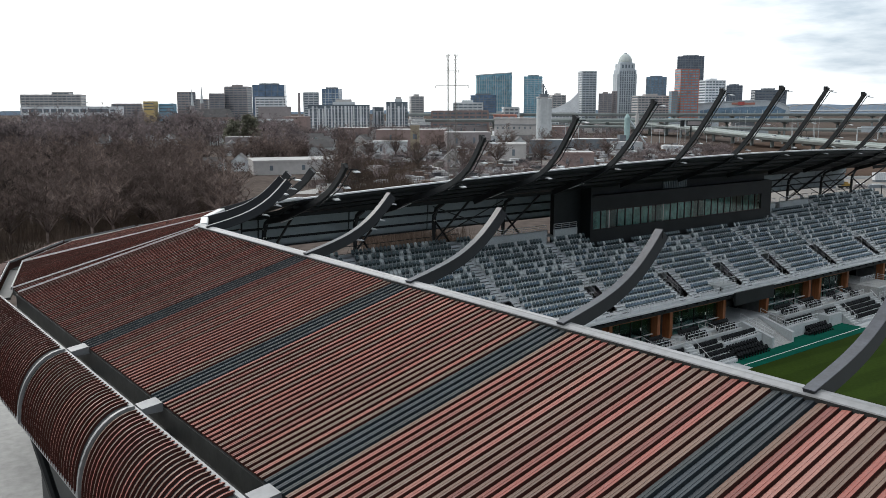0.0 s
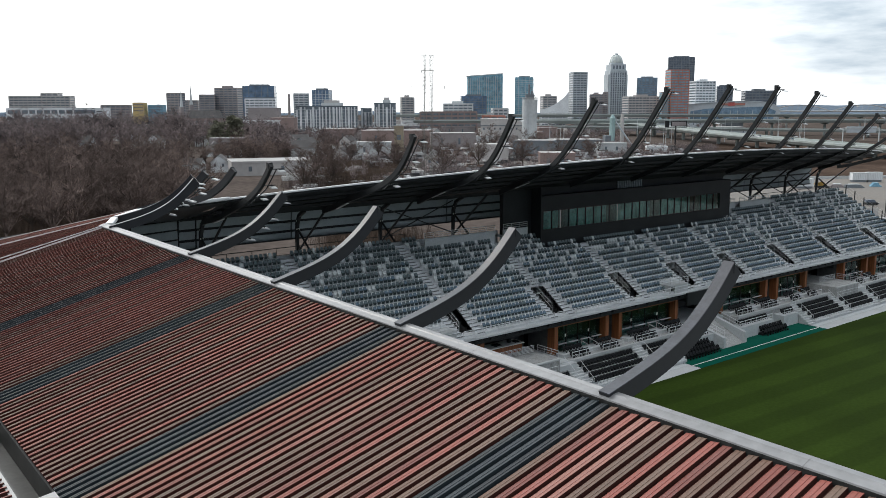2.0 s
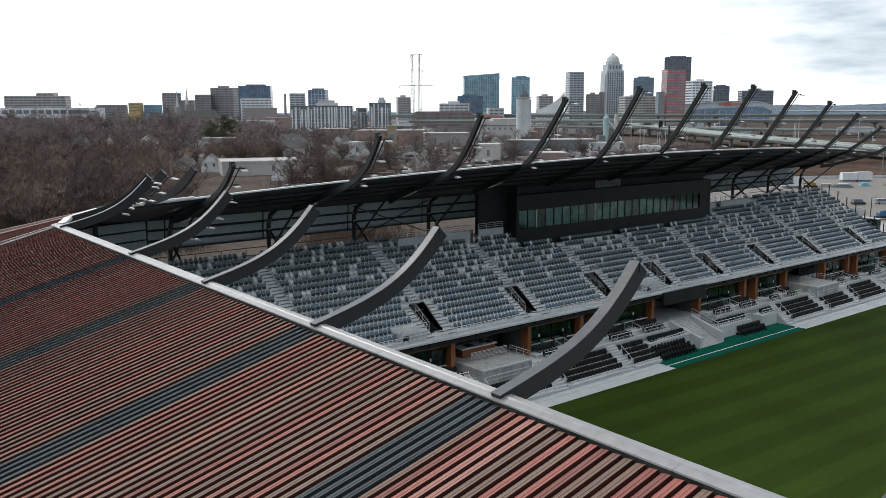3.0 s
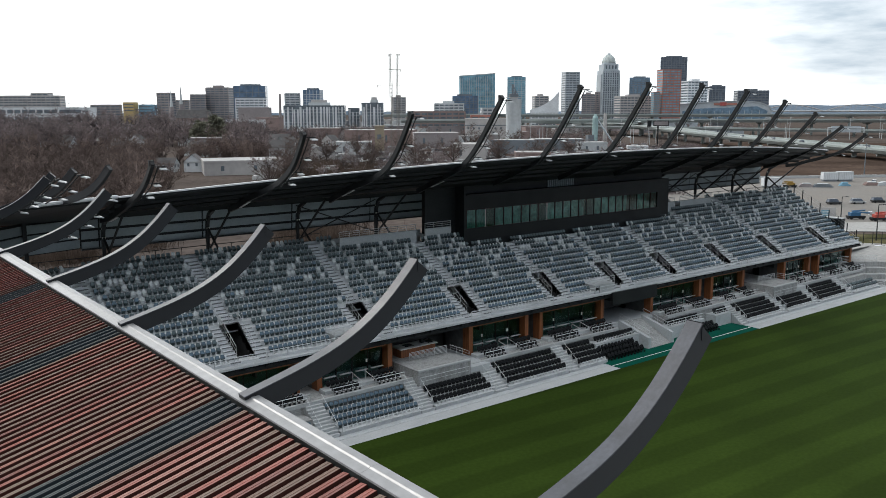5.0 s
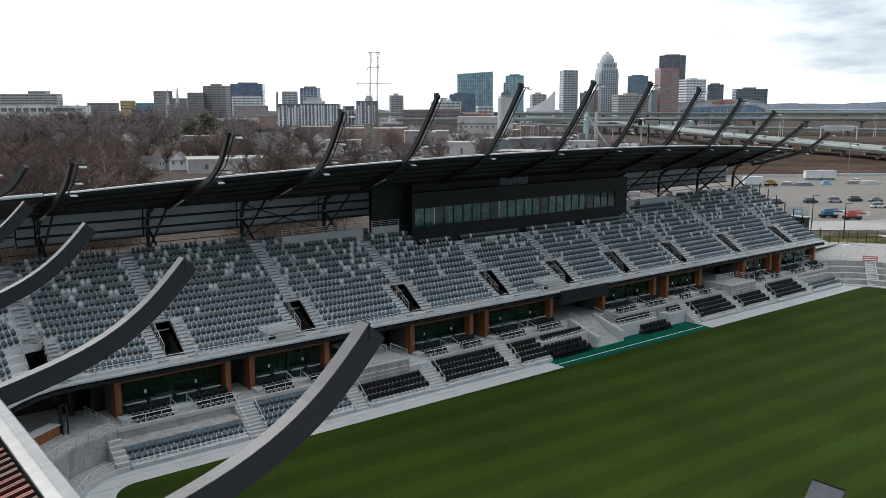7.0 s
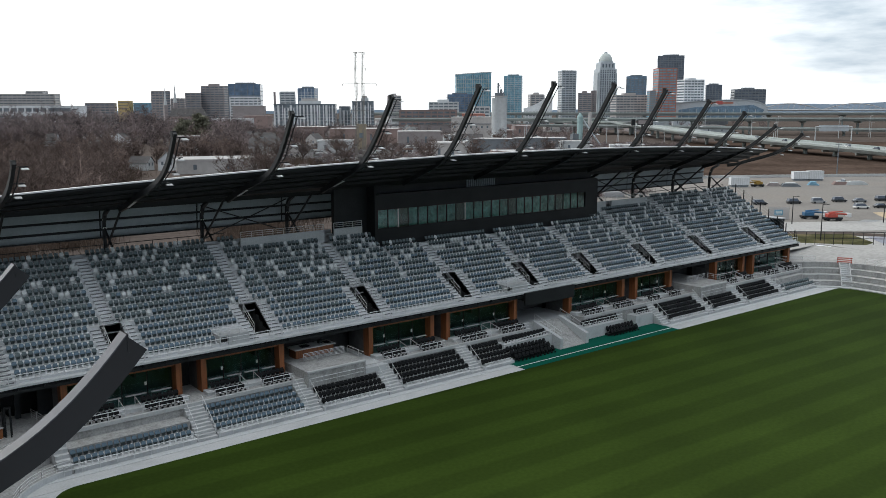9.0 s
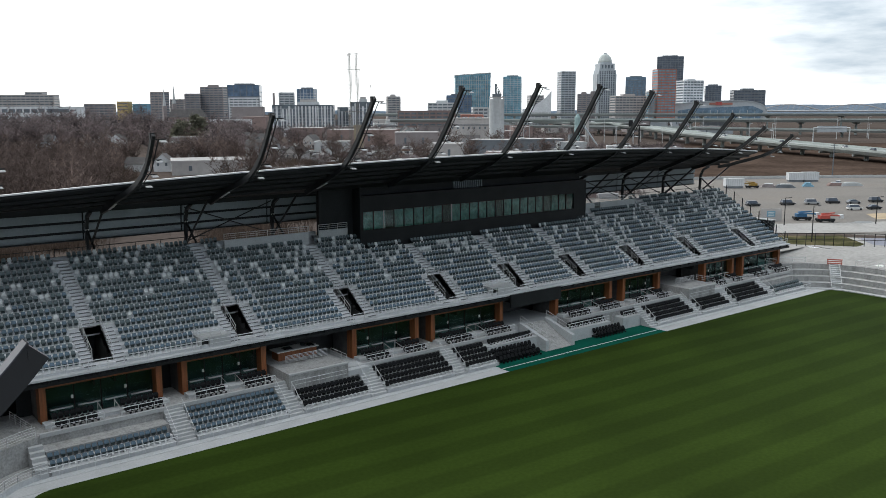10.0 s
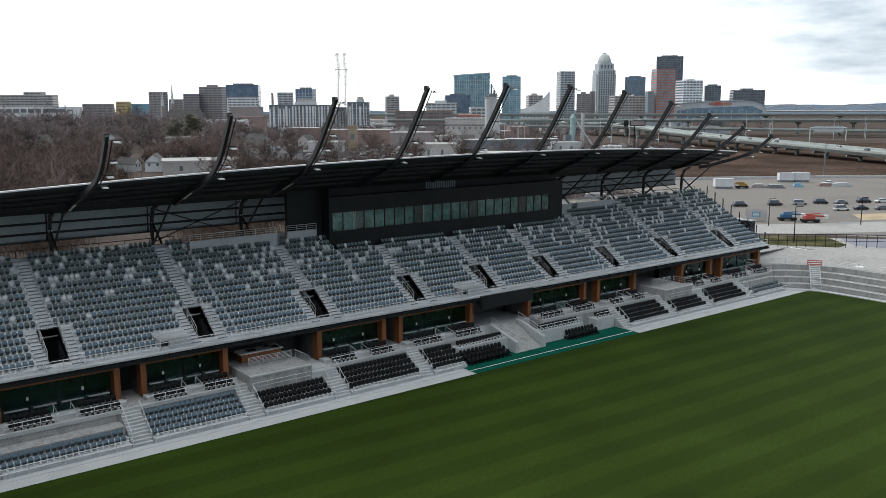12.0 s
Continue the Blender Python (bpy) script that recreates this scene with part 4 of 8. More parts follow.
# ---- red ribbed roof of the end stand ----
IN_X, IN_Z, OUT_X, OUT_Z = -72.10, 24.11, -84.35, 20.95
RIB, FIN_STEP, FIN0 = 0.364, 10.33, -15.1
ROOF_Y0, ROOF_Y1 = -104.0, 0.9
slope = math.atan2(IN_Z - OUT_Z, IN_X - OUT_X)
end_roof = thing("end_stand_roof", "end stand roof of red, brown and slate blue metal ribs", "roof", kind="structure", at=(-78, -40, 22))
part("deck_sheet", Geo().add([(OUT_X, ROOF_Y0, OUT_Z - 0.08), (IN_X, ROOF_Y0, IN_Z - 0.08), (IN_X, ROOF_Y1, IN_Z - 0.08), (OUT_X, ROOF_Y1, OUT_Z - 0.08),
     (OUT_X, ROOF_Y0, OUT_Z - 0.35), (IN_X, ROOF_Y0, IN_Z - 0.35), (IN_X, ROOF_Y1, IN_Z - 0.35), (OUT_X, ROOF_Y1, OUT_Z - 0.35)],
     [(0, 1, 2, 3), (7, 6, 5, 4), (0, 4, 5, 1), (3, 2, 6, 7), (1, 5, 6, 2), (0, 3, 7, 4)]), DARK_SHEET, end_roof)
FINS = [FIN0 - FIN_STEP * k for k in range(9)]
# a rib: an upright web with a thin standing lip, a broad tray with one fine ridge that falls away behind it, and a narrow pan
PROFILE = ((0.0, -0.02), (0.030, -0.02), (0.034, 0.100), (0.039, 0.107), (0.054, 0.105), (0.058, 0.090), (0.146, 0.080), (0.152, 0.090), (0.170, 0.088), (0.176, 0.076),
           (0.285, 0.060), (0.312, 0.048), (0.318, -0.02), (0.364, -0.02))
BENT = ((0.0, -0.03), (0.062, -0.03), (0.068, 0.112), (0.090, 0.110), (0.096, 0.066), (0.140, 0.080), (0.190, 0.083), (0.222, 0.076), (0.254, 0.050), (0.260, -0.03), (0.364, -0.03))


# seam: the tone that stands for shade on webs and pans
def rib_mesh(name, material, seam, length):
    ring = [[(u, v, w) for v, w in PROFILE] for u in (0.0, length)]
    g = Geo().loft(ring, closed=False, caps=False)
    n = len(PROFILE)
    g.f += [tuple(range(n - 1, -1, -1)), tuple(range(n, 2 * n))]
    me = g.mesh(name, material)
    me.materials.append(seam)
    me.polygons.foreach_set("material_index", [1 if i in SHADE_FACES else 0 for i in range(len(me.polygons))])
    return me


# webs, pans and end caps, where shade is put into the colour
SHADE_FACES = (0, 1, 11, 12, 13, 14)
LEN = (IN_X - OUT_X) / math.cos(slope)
red_rib, blue_rib = rib_mesh("roof_rib", RIB_RED, RIB_SHADE, LEN), rib_mesh("roof_rib", RIB_BLUE, RIB_WEB_BLUE, LEN)
lay = Matrix.Translation((OUT_X + 78, 40, OUT_Z - 22)) @ Matrix.Rotation(-slope, 4, "Y")
for k in range(int((ROOF_Y1 - ROOF_Y0) / RIB)):
    y = ROOF_Y1 - (k + 1) * RIB
    blue = any(0.35 - 0.74 < y + RIB / 2 - f < 0.35 + 0.74 for f in FINS)
    placed("roof_rib", blue_rib if blue else red_rib, end_roof, Matrix.Translation((0, y, 0)) @ lay)
# inner gutter
for k in range(-1, 26):
    y1 = -0.2 - 4.0 * k if k >= 0 else 1.6
    y0 = -0.2 - 4.0 * (k + 1) if k >= 0 else -0.2
    part("inner_gutter", Geo().loft([[(-72.08, y, 24.27), (-72.07, y, 24.315), (-71.83, y, 24.375), (-71.78, y, 24.405), (-71.56, y, 24.41), (-71.51, y, 24.37), (-71.50, y, 24.10), (-71.56, y, 24.10), (-71.60, y, 24.27)] for y in (y0 + 0.004, y1 - 0.004)]), WHITE_TRIM, end_roof)
# dark box paints the shadow gap between gutter lip and rib ends
part("gutter_body", Geo().box(-72.04, -104.2, 23.75, -71.61, 1.6, 24.26), TROUGH, end_roof, "dark strip for the shadow under the inner gutter's lip")
# outer gutter trough with its boxed nodes
part("gutter_trough", Geo().box(-85.4, ROOF_Y0, 19.85, -84.3, 1.8, 20.0), TROUGH, end_roof)
part("gutter_side", Geo().box(-85.39, ROOF_Y0, 20.001, -85.3, 1.8, 20.95), TROUGH, end_roof)
part("gutter_lip", Geo().box(-84.38, ROOF_Y0, 20.001, -84.30, 1.2, 20.86), TROUGH, end_roof)
part("gutter_edge", Geo().loft([[(-85.58, y, 20.5), (-85.56, y, 21.05), (-85.41, y, 21.08), (-85.39, y, 20.5)] for y in (ROOF_Y0, 1.9)]), GREY_TRIM, end_roof)
node_mesh = Geo().loft([[(-85.27, v, 20.72), (-85.25, v, 20.98), (-84.42, v, 21.10), (-84.39, v, 20.72)] for v in (-0.42, 0.42)])
node_mesh = node_mesh.mesh("gutter_box", WHITE_TRIM)
for f in FINS:
    placed("gutter_box", node_mesh, end_roof, Matrix.Translation((78, f + 40, -22)))


def fin(x, y, turn=0.0, lamps=0):
    """A curved fin whose root stands at (x, y) and which reaches out at that angle from +x."""
    t = thing("roof_fin", "charcoal curved steel fin reaching out from the roof edge" + (" with floodlights" if lamps else ""), "fin", "roof fins", at=(x, y, 24.2))
    m = Matrix.Translation((x, y, 0)) @ Matrix.Rotation(radians(turn), 4, "Z")
    pts = bezier([(0, 24.45), (2.15, 25.0), (3.65, 25.34), (4.70, 26.22), (5.92, 27.62)], 16)
    g = strip([(u, z - 0.03) for u, z in pts], lambda s: 0.56, 0.36, "y", 0.0)
    g.v = [tuple(m @ Vector(p)) for p in g.v]
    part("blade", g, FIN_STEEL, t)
    # the fin's top is toned lighter than its sides for the sky's light
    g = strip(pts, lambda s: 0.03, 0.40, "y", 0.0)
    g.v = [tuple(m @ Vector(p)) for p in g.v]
    part("top_flange", g, FIN_TOP, t, "weathered top flange, toned lighter for the sky's light")
    part("end_plate", Geo().loft([[tuple(m @ Vector((5.93 + dx, v, z))) for v, z in ((-0.2, 27.25 - dx), (0.2, 27.25 - dx), (0.2, 27.64 - dx), (-0.2, 27.64 - dx))] for dx in (0.0, 0.03)]), FIN_STEEL, t)
    if lamps:
        lamp_ladder(t, [(u + 0.35, z - 0.62) for u, z in pts[6:]], m, lamps)


for f in FINS:
    fin(-72.0, f, 0.0, 4 if f == FIN0 else 0)
fin(-72.0, -0.5, -13.0, 3)
fin(-70.2, 4.5, -28.0, 3)
fin(-66.4, 9.9, -47.0, 3)
fin(-61.4, 13.0, -65.0)


# curved outer cladding of the end stand, bay by bay
def arc(k, n=12):
    a = math.pi / 2 * k / n * 1.02
    return (-85.5 - 2.2 * math.sin(a), 17.95 + 3.05 * math.cos(a))


clad = thing("end_stand_cladding", "curved outer cladding of red metal ribs below the gutter", "cladding", kind="structure", at=(-87, -40, 18))
back = [[(x, y, z) for x, z in [arc(k) for k in range(13)]] for y in (ROOF_Y0, 1.5)]
part("backing_sheet", Geo().loft(back, closed=False, caps=False), DARK_SHEET, clad)


def bent_rib(material):
    rings = []
    for k in range(13):
        x, z = arc(k)
        a = math.pi / 2 * k / 12
        rings.append([(x - w * math.sin(a), v, z + w * math.cos(a)) for v, w in BENT])
    me = Geo().loft(rings, closed=False, caps=False).mesh("cladding_rib", material)
    # web and pan faces of the cladding carry painted shade
    me.materials.append(RIB_SHADE)
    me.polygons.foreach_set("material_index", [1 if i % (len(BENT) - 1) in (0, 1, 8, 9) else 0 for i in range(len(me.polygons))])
    return me


bent = bent_rib(RIB_RED)
for k in range(int((1.5 - ROOF_Y0) / RIB)):
    y = 1.5 - (k + 1) * RIB
    if min(abs(y + RIB / 2 - f) for f in FINS) > 0.42:
        placed("cladding_rib", bent, clad, Matrix.Translation((87, y + 40, -18)))
for f in FINS:
    rings = []
    for k in range(13):
        x, z = arc(k)
        a = math.pi / 2 * k / 12
        rings.append([(x - w * math.sin(a), f + v, z + w * math.cos(a)) for v, w in ((-0.36, 0.02), (-0.36, 0.17), (-0.20, 0.17), (-0.20, 0.02))])
    part("rib_arch", Geo().loft(rings), GREY_TRIM, clad, "grey curved arch between cladding bays")
part("bottom_edge", Geo().box(-87.78, ROOF_Y0, 17.75, -87.6, 1.5, 17.95), GREY_TRIM, clad)
# supports of the end stand, and a black sheet for its shaded open rear
whole("rear_void_sheet", Geo().box(-84.4, ROOF_Y0, 0, -84.0, -2.0, 18.5), DARK_SHEET, "black sheet standing in for the shaded void below the cladding", "wall", kind="structure")
for f in FINS[:5]:
    t = thing("raking_column", "black raking steel column behind the end stand", "column", "raking columns", at=(-86.5, f, GZ))
    part("post", Geo().tube((-84.7, f, GZ), (-87.3, f, 17.8), 0.22, 8), BLACK_STEEL, t)

# ---- corner of the roofs ----
INNER = [Vector(p) for p in ((-71.8, 1.0, 24.25), (-70.25, 4.6, 24.3), (-66.5, 9.9, 24.2), (-61.4, 13.2, 24.1), (-55.6, 16.0, 24.0))]
OUTER = [Vector(p) for p in ((-84.3, 2.6, 20.95), (-81.4, 13.2, 20.95), (-75.4, 21.8, 20.95), (-67.0, 28.2, 20.9), (-55.6, 30.3, 20.7))]
corner = thing("corner_roof", "corner roof of dark red metal ribs folded into four bays with pale seams", "roof", kind="structure", at=(-70, 10, 22))


def fan_ribs(a, b, c, d, n, owner):
    """Ribs that run from the outer edge d-c to the inner edge a-b, drawn together as they climb."""
    wide = PROFILE[-1][0]
    for i in range(n):
        q0, q1 = (i + 0.02) / n, (i + 0.98) / n
        ring = []
        for lo, hi in ((d.lerp(c, q0), d.lerp(c, q1)), (a.lerp(b, q0), a.lerp(b, q1))):
            ring.append([tuple(lo.lerp(hi, v / wide) + Vector((0, 0, w + 0.02))) for v, w in PROFILE])
        rib = part("roof_rib", Geo().loft(ring, closed=False, caps=False), RIB_RED, owner)
        # the fanned ribs get the same painted shade on webs and pans
        rib.data.materials.append(RIB_SHADE)
        rib.data.polygons.foreach_set("material_index", [1 if f in SHADE_FACES else 0 for f in range(len(rib.data.polygons))])


def fold_seam(p, q, o0, o1, owner):
    """A thin pale standing seam from p to q, set aside by o0 and o1."""
    side = (q - p).normalized().cross(Vector((0, 0, 1))).normalized()
    part("fold_seam", Geo().add([tuple(e_ + side * (o + w) + Vector((0, 0, z))) for e_, o in ((p, o0), (q, o1)) for w, z in ((-0.022, 0.02), (0.022, 0.02), (0.022, 0.155), (-0.022, 0.155))],
         [(0, 1, 5, 4), (1, 2, 6, 5), (2, 3, 7, 6), (3, 0, 4, 7), (3, 2, 1, 0), (4, 5, 6, 7)]), PALE_EDGE, owner)


# the wedge between the end roof and the first fold
w0, w1 = Vector((-72.0, 0.93, 24.13)), Vector((-84.3, 0.93, 20.95))
fan_ribs(w0, INNER[0], OUTER[0], w1, 4, corner)
part("deck_sheet", Geo().add([tuple(p + Vector((0, 0, dz))) for dz in (-0.09, -0.35) for p in (w0, INNER[0] - Vector((0, 0.02, 0)), OUTER[0] - Vector((0, 0.02, 0)), w1)],
     [(0, 1, 2, 3), (7, 6, 5, 4), (0, 4, 5, 1), (1, 5, 6, 2), (2, 6, 7, 3), (3, 7, 4, 0)]), DARK_SHEET, corner)
fold_seam(w0, w1, 0.0, 0.0, corner)
fold_seam(INNER[0], OUTER[0], 0.0, 0.0, corner)
for k in range(4):
    a, b, c, d = INNER[k], INNER[k + 1], OUTER[k + 1], OUTER[k]
    part("deck_sheet", Geo().add([tuple(p + Vector((0, 0, dz))) for dz in (-0.08, -0.35) for p in (a, b, c, d)],
         [(0, 1, 2, 3), (7, 6, 5, 4), (0, 4, 5, 1), (1, 5, 6, 2), (2, 6, 7, 3), (3, 7, 4, 0)]), DARK_SHEET, corner)
    fan_ribs(a, b, c, d, int((c - d).length / RIB), corner)
    # double seam at the fold, gutters at both edges
    if k:
        fold_seam(a, d, -0.14, -0.31, corner)
        fold_seam(a, d, 0.14, 0.31, corner)
    out = Vector(((b - a).y, -(b - a).x, 0)).normalized()
    # corner gutter painted whiter than the straight run, for the sky it reflects
    part("inner_gutter", Geo().loft([[tuple(p + out * u + Vector((0, 0, z))) for u, z in ((-0.1, -0.10), (-0.05, 0.14), (0.0, 0.19), (0.46, 0.22), (0.5, 0.17), (0.52, 0.02), (0.44, -0.10))]
                                     for p in (a.lerp(b, 0.06), a.lerp(b, 0.94))]), PALE_EDGE, corner)
    out = Vector((-(c - d).y, (c - d).x, 0)).normalized()
    for u, z in ((0.02, 0.10), (1.0, 0.06)):
        part("outer_flashing", Geo().loft([[tuple(p + out * (u + du) + Vector((0, 0, z + dz))) for du, dz in ((0, -0.12), (0.09, -0.12), (0.09, 0.03), (0, 0.05))] for p in (d, c)]), GREY_TRIM, corner)
    part("outer_trough", Geo().loft([[tuple(p + out * u + Vector((0, 0, z))) for u, z in ((0.17, -0.7), (0.99, -0.7), (0.99, -0.55), (0.17, -0.55))] for p in (d, c)]), TROUGH, corner)
    steps = []
    for j in range(9):
        q = math.pi / 2 * j / 8
        steps.append((1.15 + 2.2 * math.sin(q), -2.95 + 3.0 * math.cos(q)))
    # unribbed cladding takes the same shade-darkened brown
    part("bent_cladding", Geo().loft([[tuple(p + out * u + Vector((0, 0, z))) for u, z in steps] for p in (d, c)], closed=False, caps=False), RIB_SHADE, corner, "curved dark red cladding below the gutter")
# louvred bands round the corner
cw = thing("corner_louvre_wall", "grey louvred bands under the corner roof", "wall", kind="structure", at=(-66, 22, 17))
for z0, z1 in ((17.25, 18.15), (18.35, 19.25), (19.45, 20.35)):
    for p, q in (((-55.6, 30.2), (-61.5, 28.5)), ((-61.6, 28.4), (-70.0, 21.5)), ((-70.1, 21.4), (-78.5, 12.0))):
        n = Vector((q[1] - p[1], p[0] - q[0])).normalized() * 0.06
        part("louvre_panel", Geo().prism([(p[0] - n.x, p[1] - n.y), (q[0] - n.x, q[1] - n.y), (q[0] + n.x, q[1] + n.y), (p[0] + n.x, p[1] + n.y)], z0, z1), LOUVRE, cw)
# dark sheets added behind the corner louvres to black out their gaps
for p, q in (((-55.6, 30.55), (-61.6, 28.85)), ((-61.7, 28.75), (-70.2, 21.9)), ((-70.3, 21.8), (-78.9, 12.3))):
    n = Vector((q[1] - p[1], p[0] - q[0])).normalized() * 0.05
    part("backing_sheet", Geo().prism([(p[0] - n.x, p[1] - n.y), (q[0] - n.x, q[1] - n.y), (q[0] + n.x, q[1] + n.y), (p[0] + n.x, p[1] + n.y)], 17.1, 20.6), DARK_SHEET, cw)
for x, y in ((-61.5, 28.2), (-70.0, 21.2), (-78.0, 12.0)):
    t = thing("roof_column", "black steel column under the corner roof", "column", "roof columns", at=(x, y, GZ))
    part("post", Geo().box(x - 0.2, y - 0.2, GZ, x + 0.2, y + 0.2, 20.7), BLACK_STEEL, t)
CORNER = ((-53.4, 5.75), (-54.6, 5.3), (-56.0, 4.6), (-57.2, 3.95), (-58.2, 3.3), (-59.2, 2.45), (-60.1, 1.5), (-61.0, 0.3), (-61.7, -1.0))
whole("corner_concourse", Geo().prism([(-79, -1.0)] + list(reversed(CORNER)) + [(-53.05, 6.34), (-56.01, 6.34), (-56.01, 24.0), (-79, 24.0)], -0.3, TERR_Z), CONCRETE_STAIN, "concrete concourse floor under the corner roof", "floor", kind="structure")
whole("corner_wall", Geo().loft([[(x, y - 0.02, -0.3), (x - 0.12, y + 0.2, -0.3), (x - 0.12, y + 0.2, TERR_Z + 0.12), (x, y - 0.02, TERR_Z + 0.12)] for x, y in CORNER]), CONCRETE_STAIN,
      "curved stained concrete wall at the corner of the bowl", "wall", kind="structure")
guard_rail("corner_rail", [(x - 0.06, y + 0.09, TERR_Z + 0.12) for x, y in CORNER], 0.95, 3, 1.5, "galvanised mesh rail on the curved corner wall", "corner rails", 0.03)
LOW = ((-53.3, 2.6), (-54.6, 2.35), (-55.9, 1.8), (-57.1, 0.9), (-58.1, -0.3), (-58.9, -1.8))
whole("corner_kerb_wall", Geo().loft([[(x, y, -0.3), (x - 0.1, y + 0.18, -0.3), (x - 0.1, y + 0.18, 0.55), (x, y, 0.55)] for x, y in LOW]), CONCRETE, "low curved concrete wall beside the pitch corner", "wall", kind="structure")
guard_rail("corner_rail", [(x - 0.05, y + 0.09, 0.55) for x, y in LOW], 0.8, 2, 1.4, "galvanised mesh rail on the curved corner wall", "corner rails", 0.03)
whole("corner_ramp", Geo().prism([(-53.05, 2.8)] + [(x - 0.12, y + 0.2) for x, y in LOW] + [(-61.9, -1.8), (-61.7, -1.0)] + [(x, y - 0.03) for x, y in reversed(CORNER)] + [(-53.05, 5.7)], -0.3, 0.42), CONCRETE_STAIN,
      "stained concrete walk below the corner wall", "pavement", kind="structure")
for k in range(5):
    part("stair_step", Geo().box(-54.3, 3.0 + 0.5 * k, -0.3, -53.06, 3.52 + 0.5 * k, 0.75 + 0.36 * k), CONCRETE_LIGHT, lower)
guard_rail("concourse_rail", [(-54.3, 12.2, TERR_Z), (-53.5, 7.0, TERR_Z)], 0.95, 3, 1.4, "galvanised rail beside the suite on the concourse", "corner rails", 0.03)
bar = thing("concourse_bar", "orange timber counter with a grey top on the concourse", "bar", at=(-59.5, 7.0, TERR_Z))
q = Matrix.Translation((-57.55, 8.28, TERR_Z)) @ Matrix.Rotation(math.atan2(-2.13, -2.96), 4, "Z")
part("front", Geo().box(0, -0.3, 0, 7.0, 0.0, 0.95, q), WOOD, bar)
part("body", Geo().box(0, -1.1, 0, 7.0, -0.301, 0.9, q), ROOM, bar)
part("worktop", Geo().box(-0.1, -1.2, 0.951, 7.1, 0.06, 1.02, q), CONCRETE_LIGHT, bar, "pale grey worktop")
part("foot_rail", Geo().tube(q @ Vector((0.1, 0.3, 0.15)), q @ Vector((6.9, 0.3, 0.15)), 0.03, 5), GALV, bar)
gate = thing("turnstile_gate", "tall narrow black steel frame gate on the concourse", "gate", at=(-57.1, 8.5, TERR_Z))
for a in ((-57.3, 8.3), (-56.75, 8.6), (-56.9, 8.05)):
    part("post", Geo().box(a[0] - 0.06, a[1] - 0.06, TERR_Z, a[0] + 0.06, a[1] + 0.06, 5.4), BLACK_STEEL, gate)
part("head", Geo().prism([(-57.38, 8.36), (-56.9, 7.96), (-56.68, 8.62), (-57.2, 8.75)], 5.4, 5.48), BLACK_STEEL, gate)
part("panel", Geo().box(-57.42, 8.34, TERR_Z, -57.36, 8.95, 5.3), BLACK_STEEL, gate)
t = thing("concourse_column", "black steel column on the corner concourse", "column", at=(-55.3, 13.1, TERR_Z))
part("post", Geo().box(-55.55, 12.85, TERR_Z, -55.05, 13.35, 6.6), BLACK_STEEL, t)

# ---- far end terraces and plaza ----
far = thing("far_end_terrace", "pale concrete standing terrace behind the far goal line", "grandstand", kind="structure", at=(84, -30, 0))
FAR = [(70.5, 5.2), (74.6, 4.2), (77.2, 2.4), (78.9, 0.3), (79.7, -2.0), (79.9, -5.0), (79.9, -110.0)]


def far_line(off):
    """The terrace's front line, moved outwards by off."""
    out = []
    for i, (x, y) in enumerate(FAR):
        a, b = Vector(FAR[max(i - 1, 0)]), Vector(FAR[min(i + 1, len(FAR) - 1)])
        d = (b - a).normalized()
        out.append((x - d.y * off, y + d.x * off))
    return out


for k in range(3):
    f, r = far_line(1.75 * k), far_line(1.75 * (k + 1) + 0.3)
    z = 0.95 + 0.85 * k
    part("concrete_row", Geo().loft([[(p[0], p[1], -0.3), (q[0], q[1], -0.3), (q[0], q[1], z), (p[0], p[1], z)] for p, q in zip(f, r)]), CONCRETE_STAIN, far)
    e = far_line(1.75 * k + 0.28)
    part("row_edge", Geo().loft([[(p[0], p[1], z + 0.002), (q[0], q[1], z + 0.002), (q[0], q[1], z + 0.09), (p[0], p[1], z + 0.09)] for p, q in zip(far_line(1.75 * k - 0.03), e)]), CONCRETE_LIGHT, far)
w0, w1 = far_line(5.3), far_line(5.6)
part("back_wall", Geo().loft([[(p[0], p[1], 0), (q[0], q[1], 0), (q[0], q[1], 3.6), (p[0], p[1], 3.6)] for p, q in zip(w0, w1)]), CONCRETE_STAIN, far)
part("front_kerb", Geo().loft([[(p[0], p[1], -0.3), (q[0], q[1], -0.3), (q[0], q[1], 0.16), (p[0], p[1], 0.16)] for p, q in zip(far_line(-1.3), far_line(-0.04))]), CONCRETE_LIGHT, far)
d = Vector((3.0, 2.0)).normalized()
for k in range(12):
    p = Vector((78.9, -0.9)) + d * 0.44 * k
    m = Matrix.Translation((p.x, p.y, 0)) @ Matrix.Rotation(math.atan2(d.y, d.x), 4, "Z")
    part("stair_step", Geo().box(0, -0.8, -0.3, 0.47, 0.8, 0.32 + 0.29 * k, m), CONCRETE, far)
for s_ in (-0.85, 0.85):
    m = Matrix.Translation((78.9, -0.9, 0)) @ Matrix.Rotation(math.atan2(d.y, d.x), 4, "Z")
    part("stair_cheek", Geo().add([tuple(m @ Vector((u, s_ + v, z))) for v in (-0.07, 0.07) for u, z in ((0, 0), (5.3, 0), (5.3, 3.75), (0, 0.55))],
         [(0, 1, 2, 3), (7, 6, 5, 4), (3, 2, 6, 7), (0, 3, 7, 4), (1, 5, 6, 2)]), CONCRETE_LIGHT, far)
top = far_line(5.45)
guard_rail("terrace_top_rail", [(x, y, 3.6) for x, y in top[:3]], 1.1, 3, 2.2, "galvanised mesh rail above the far terrace", "far rails")
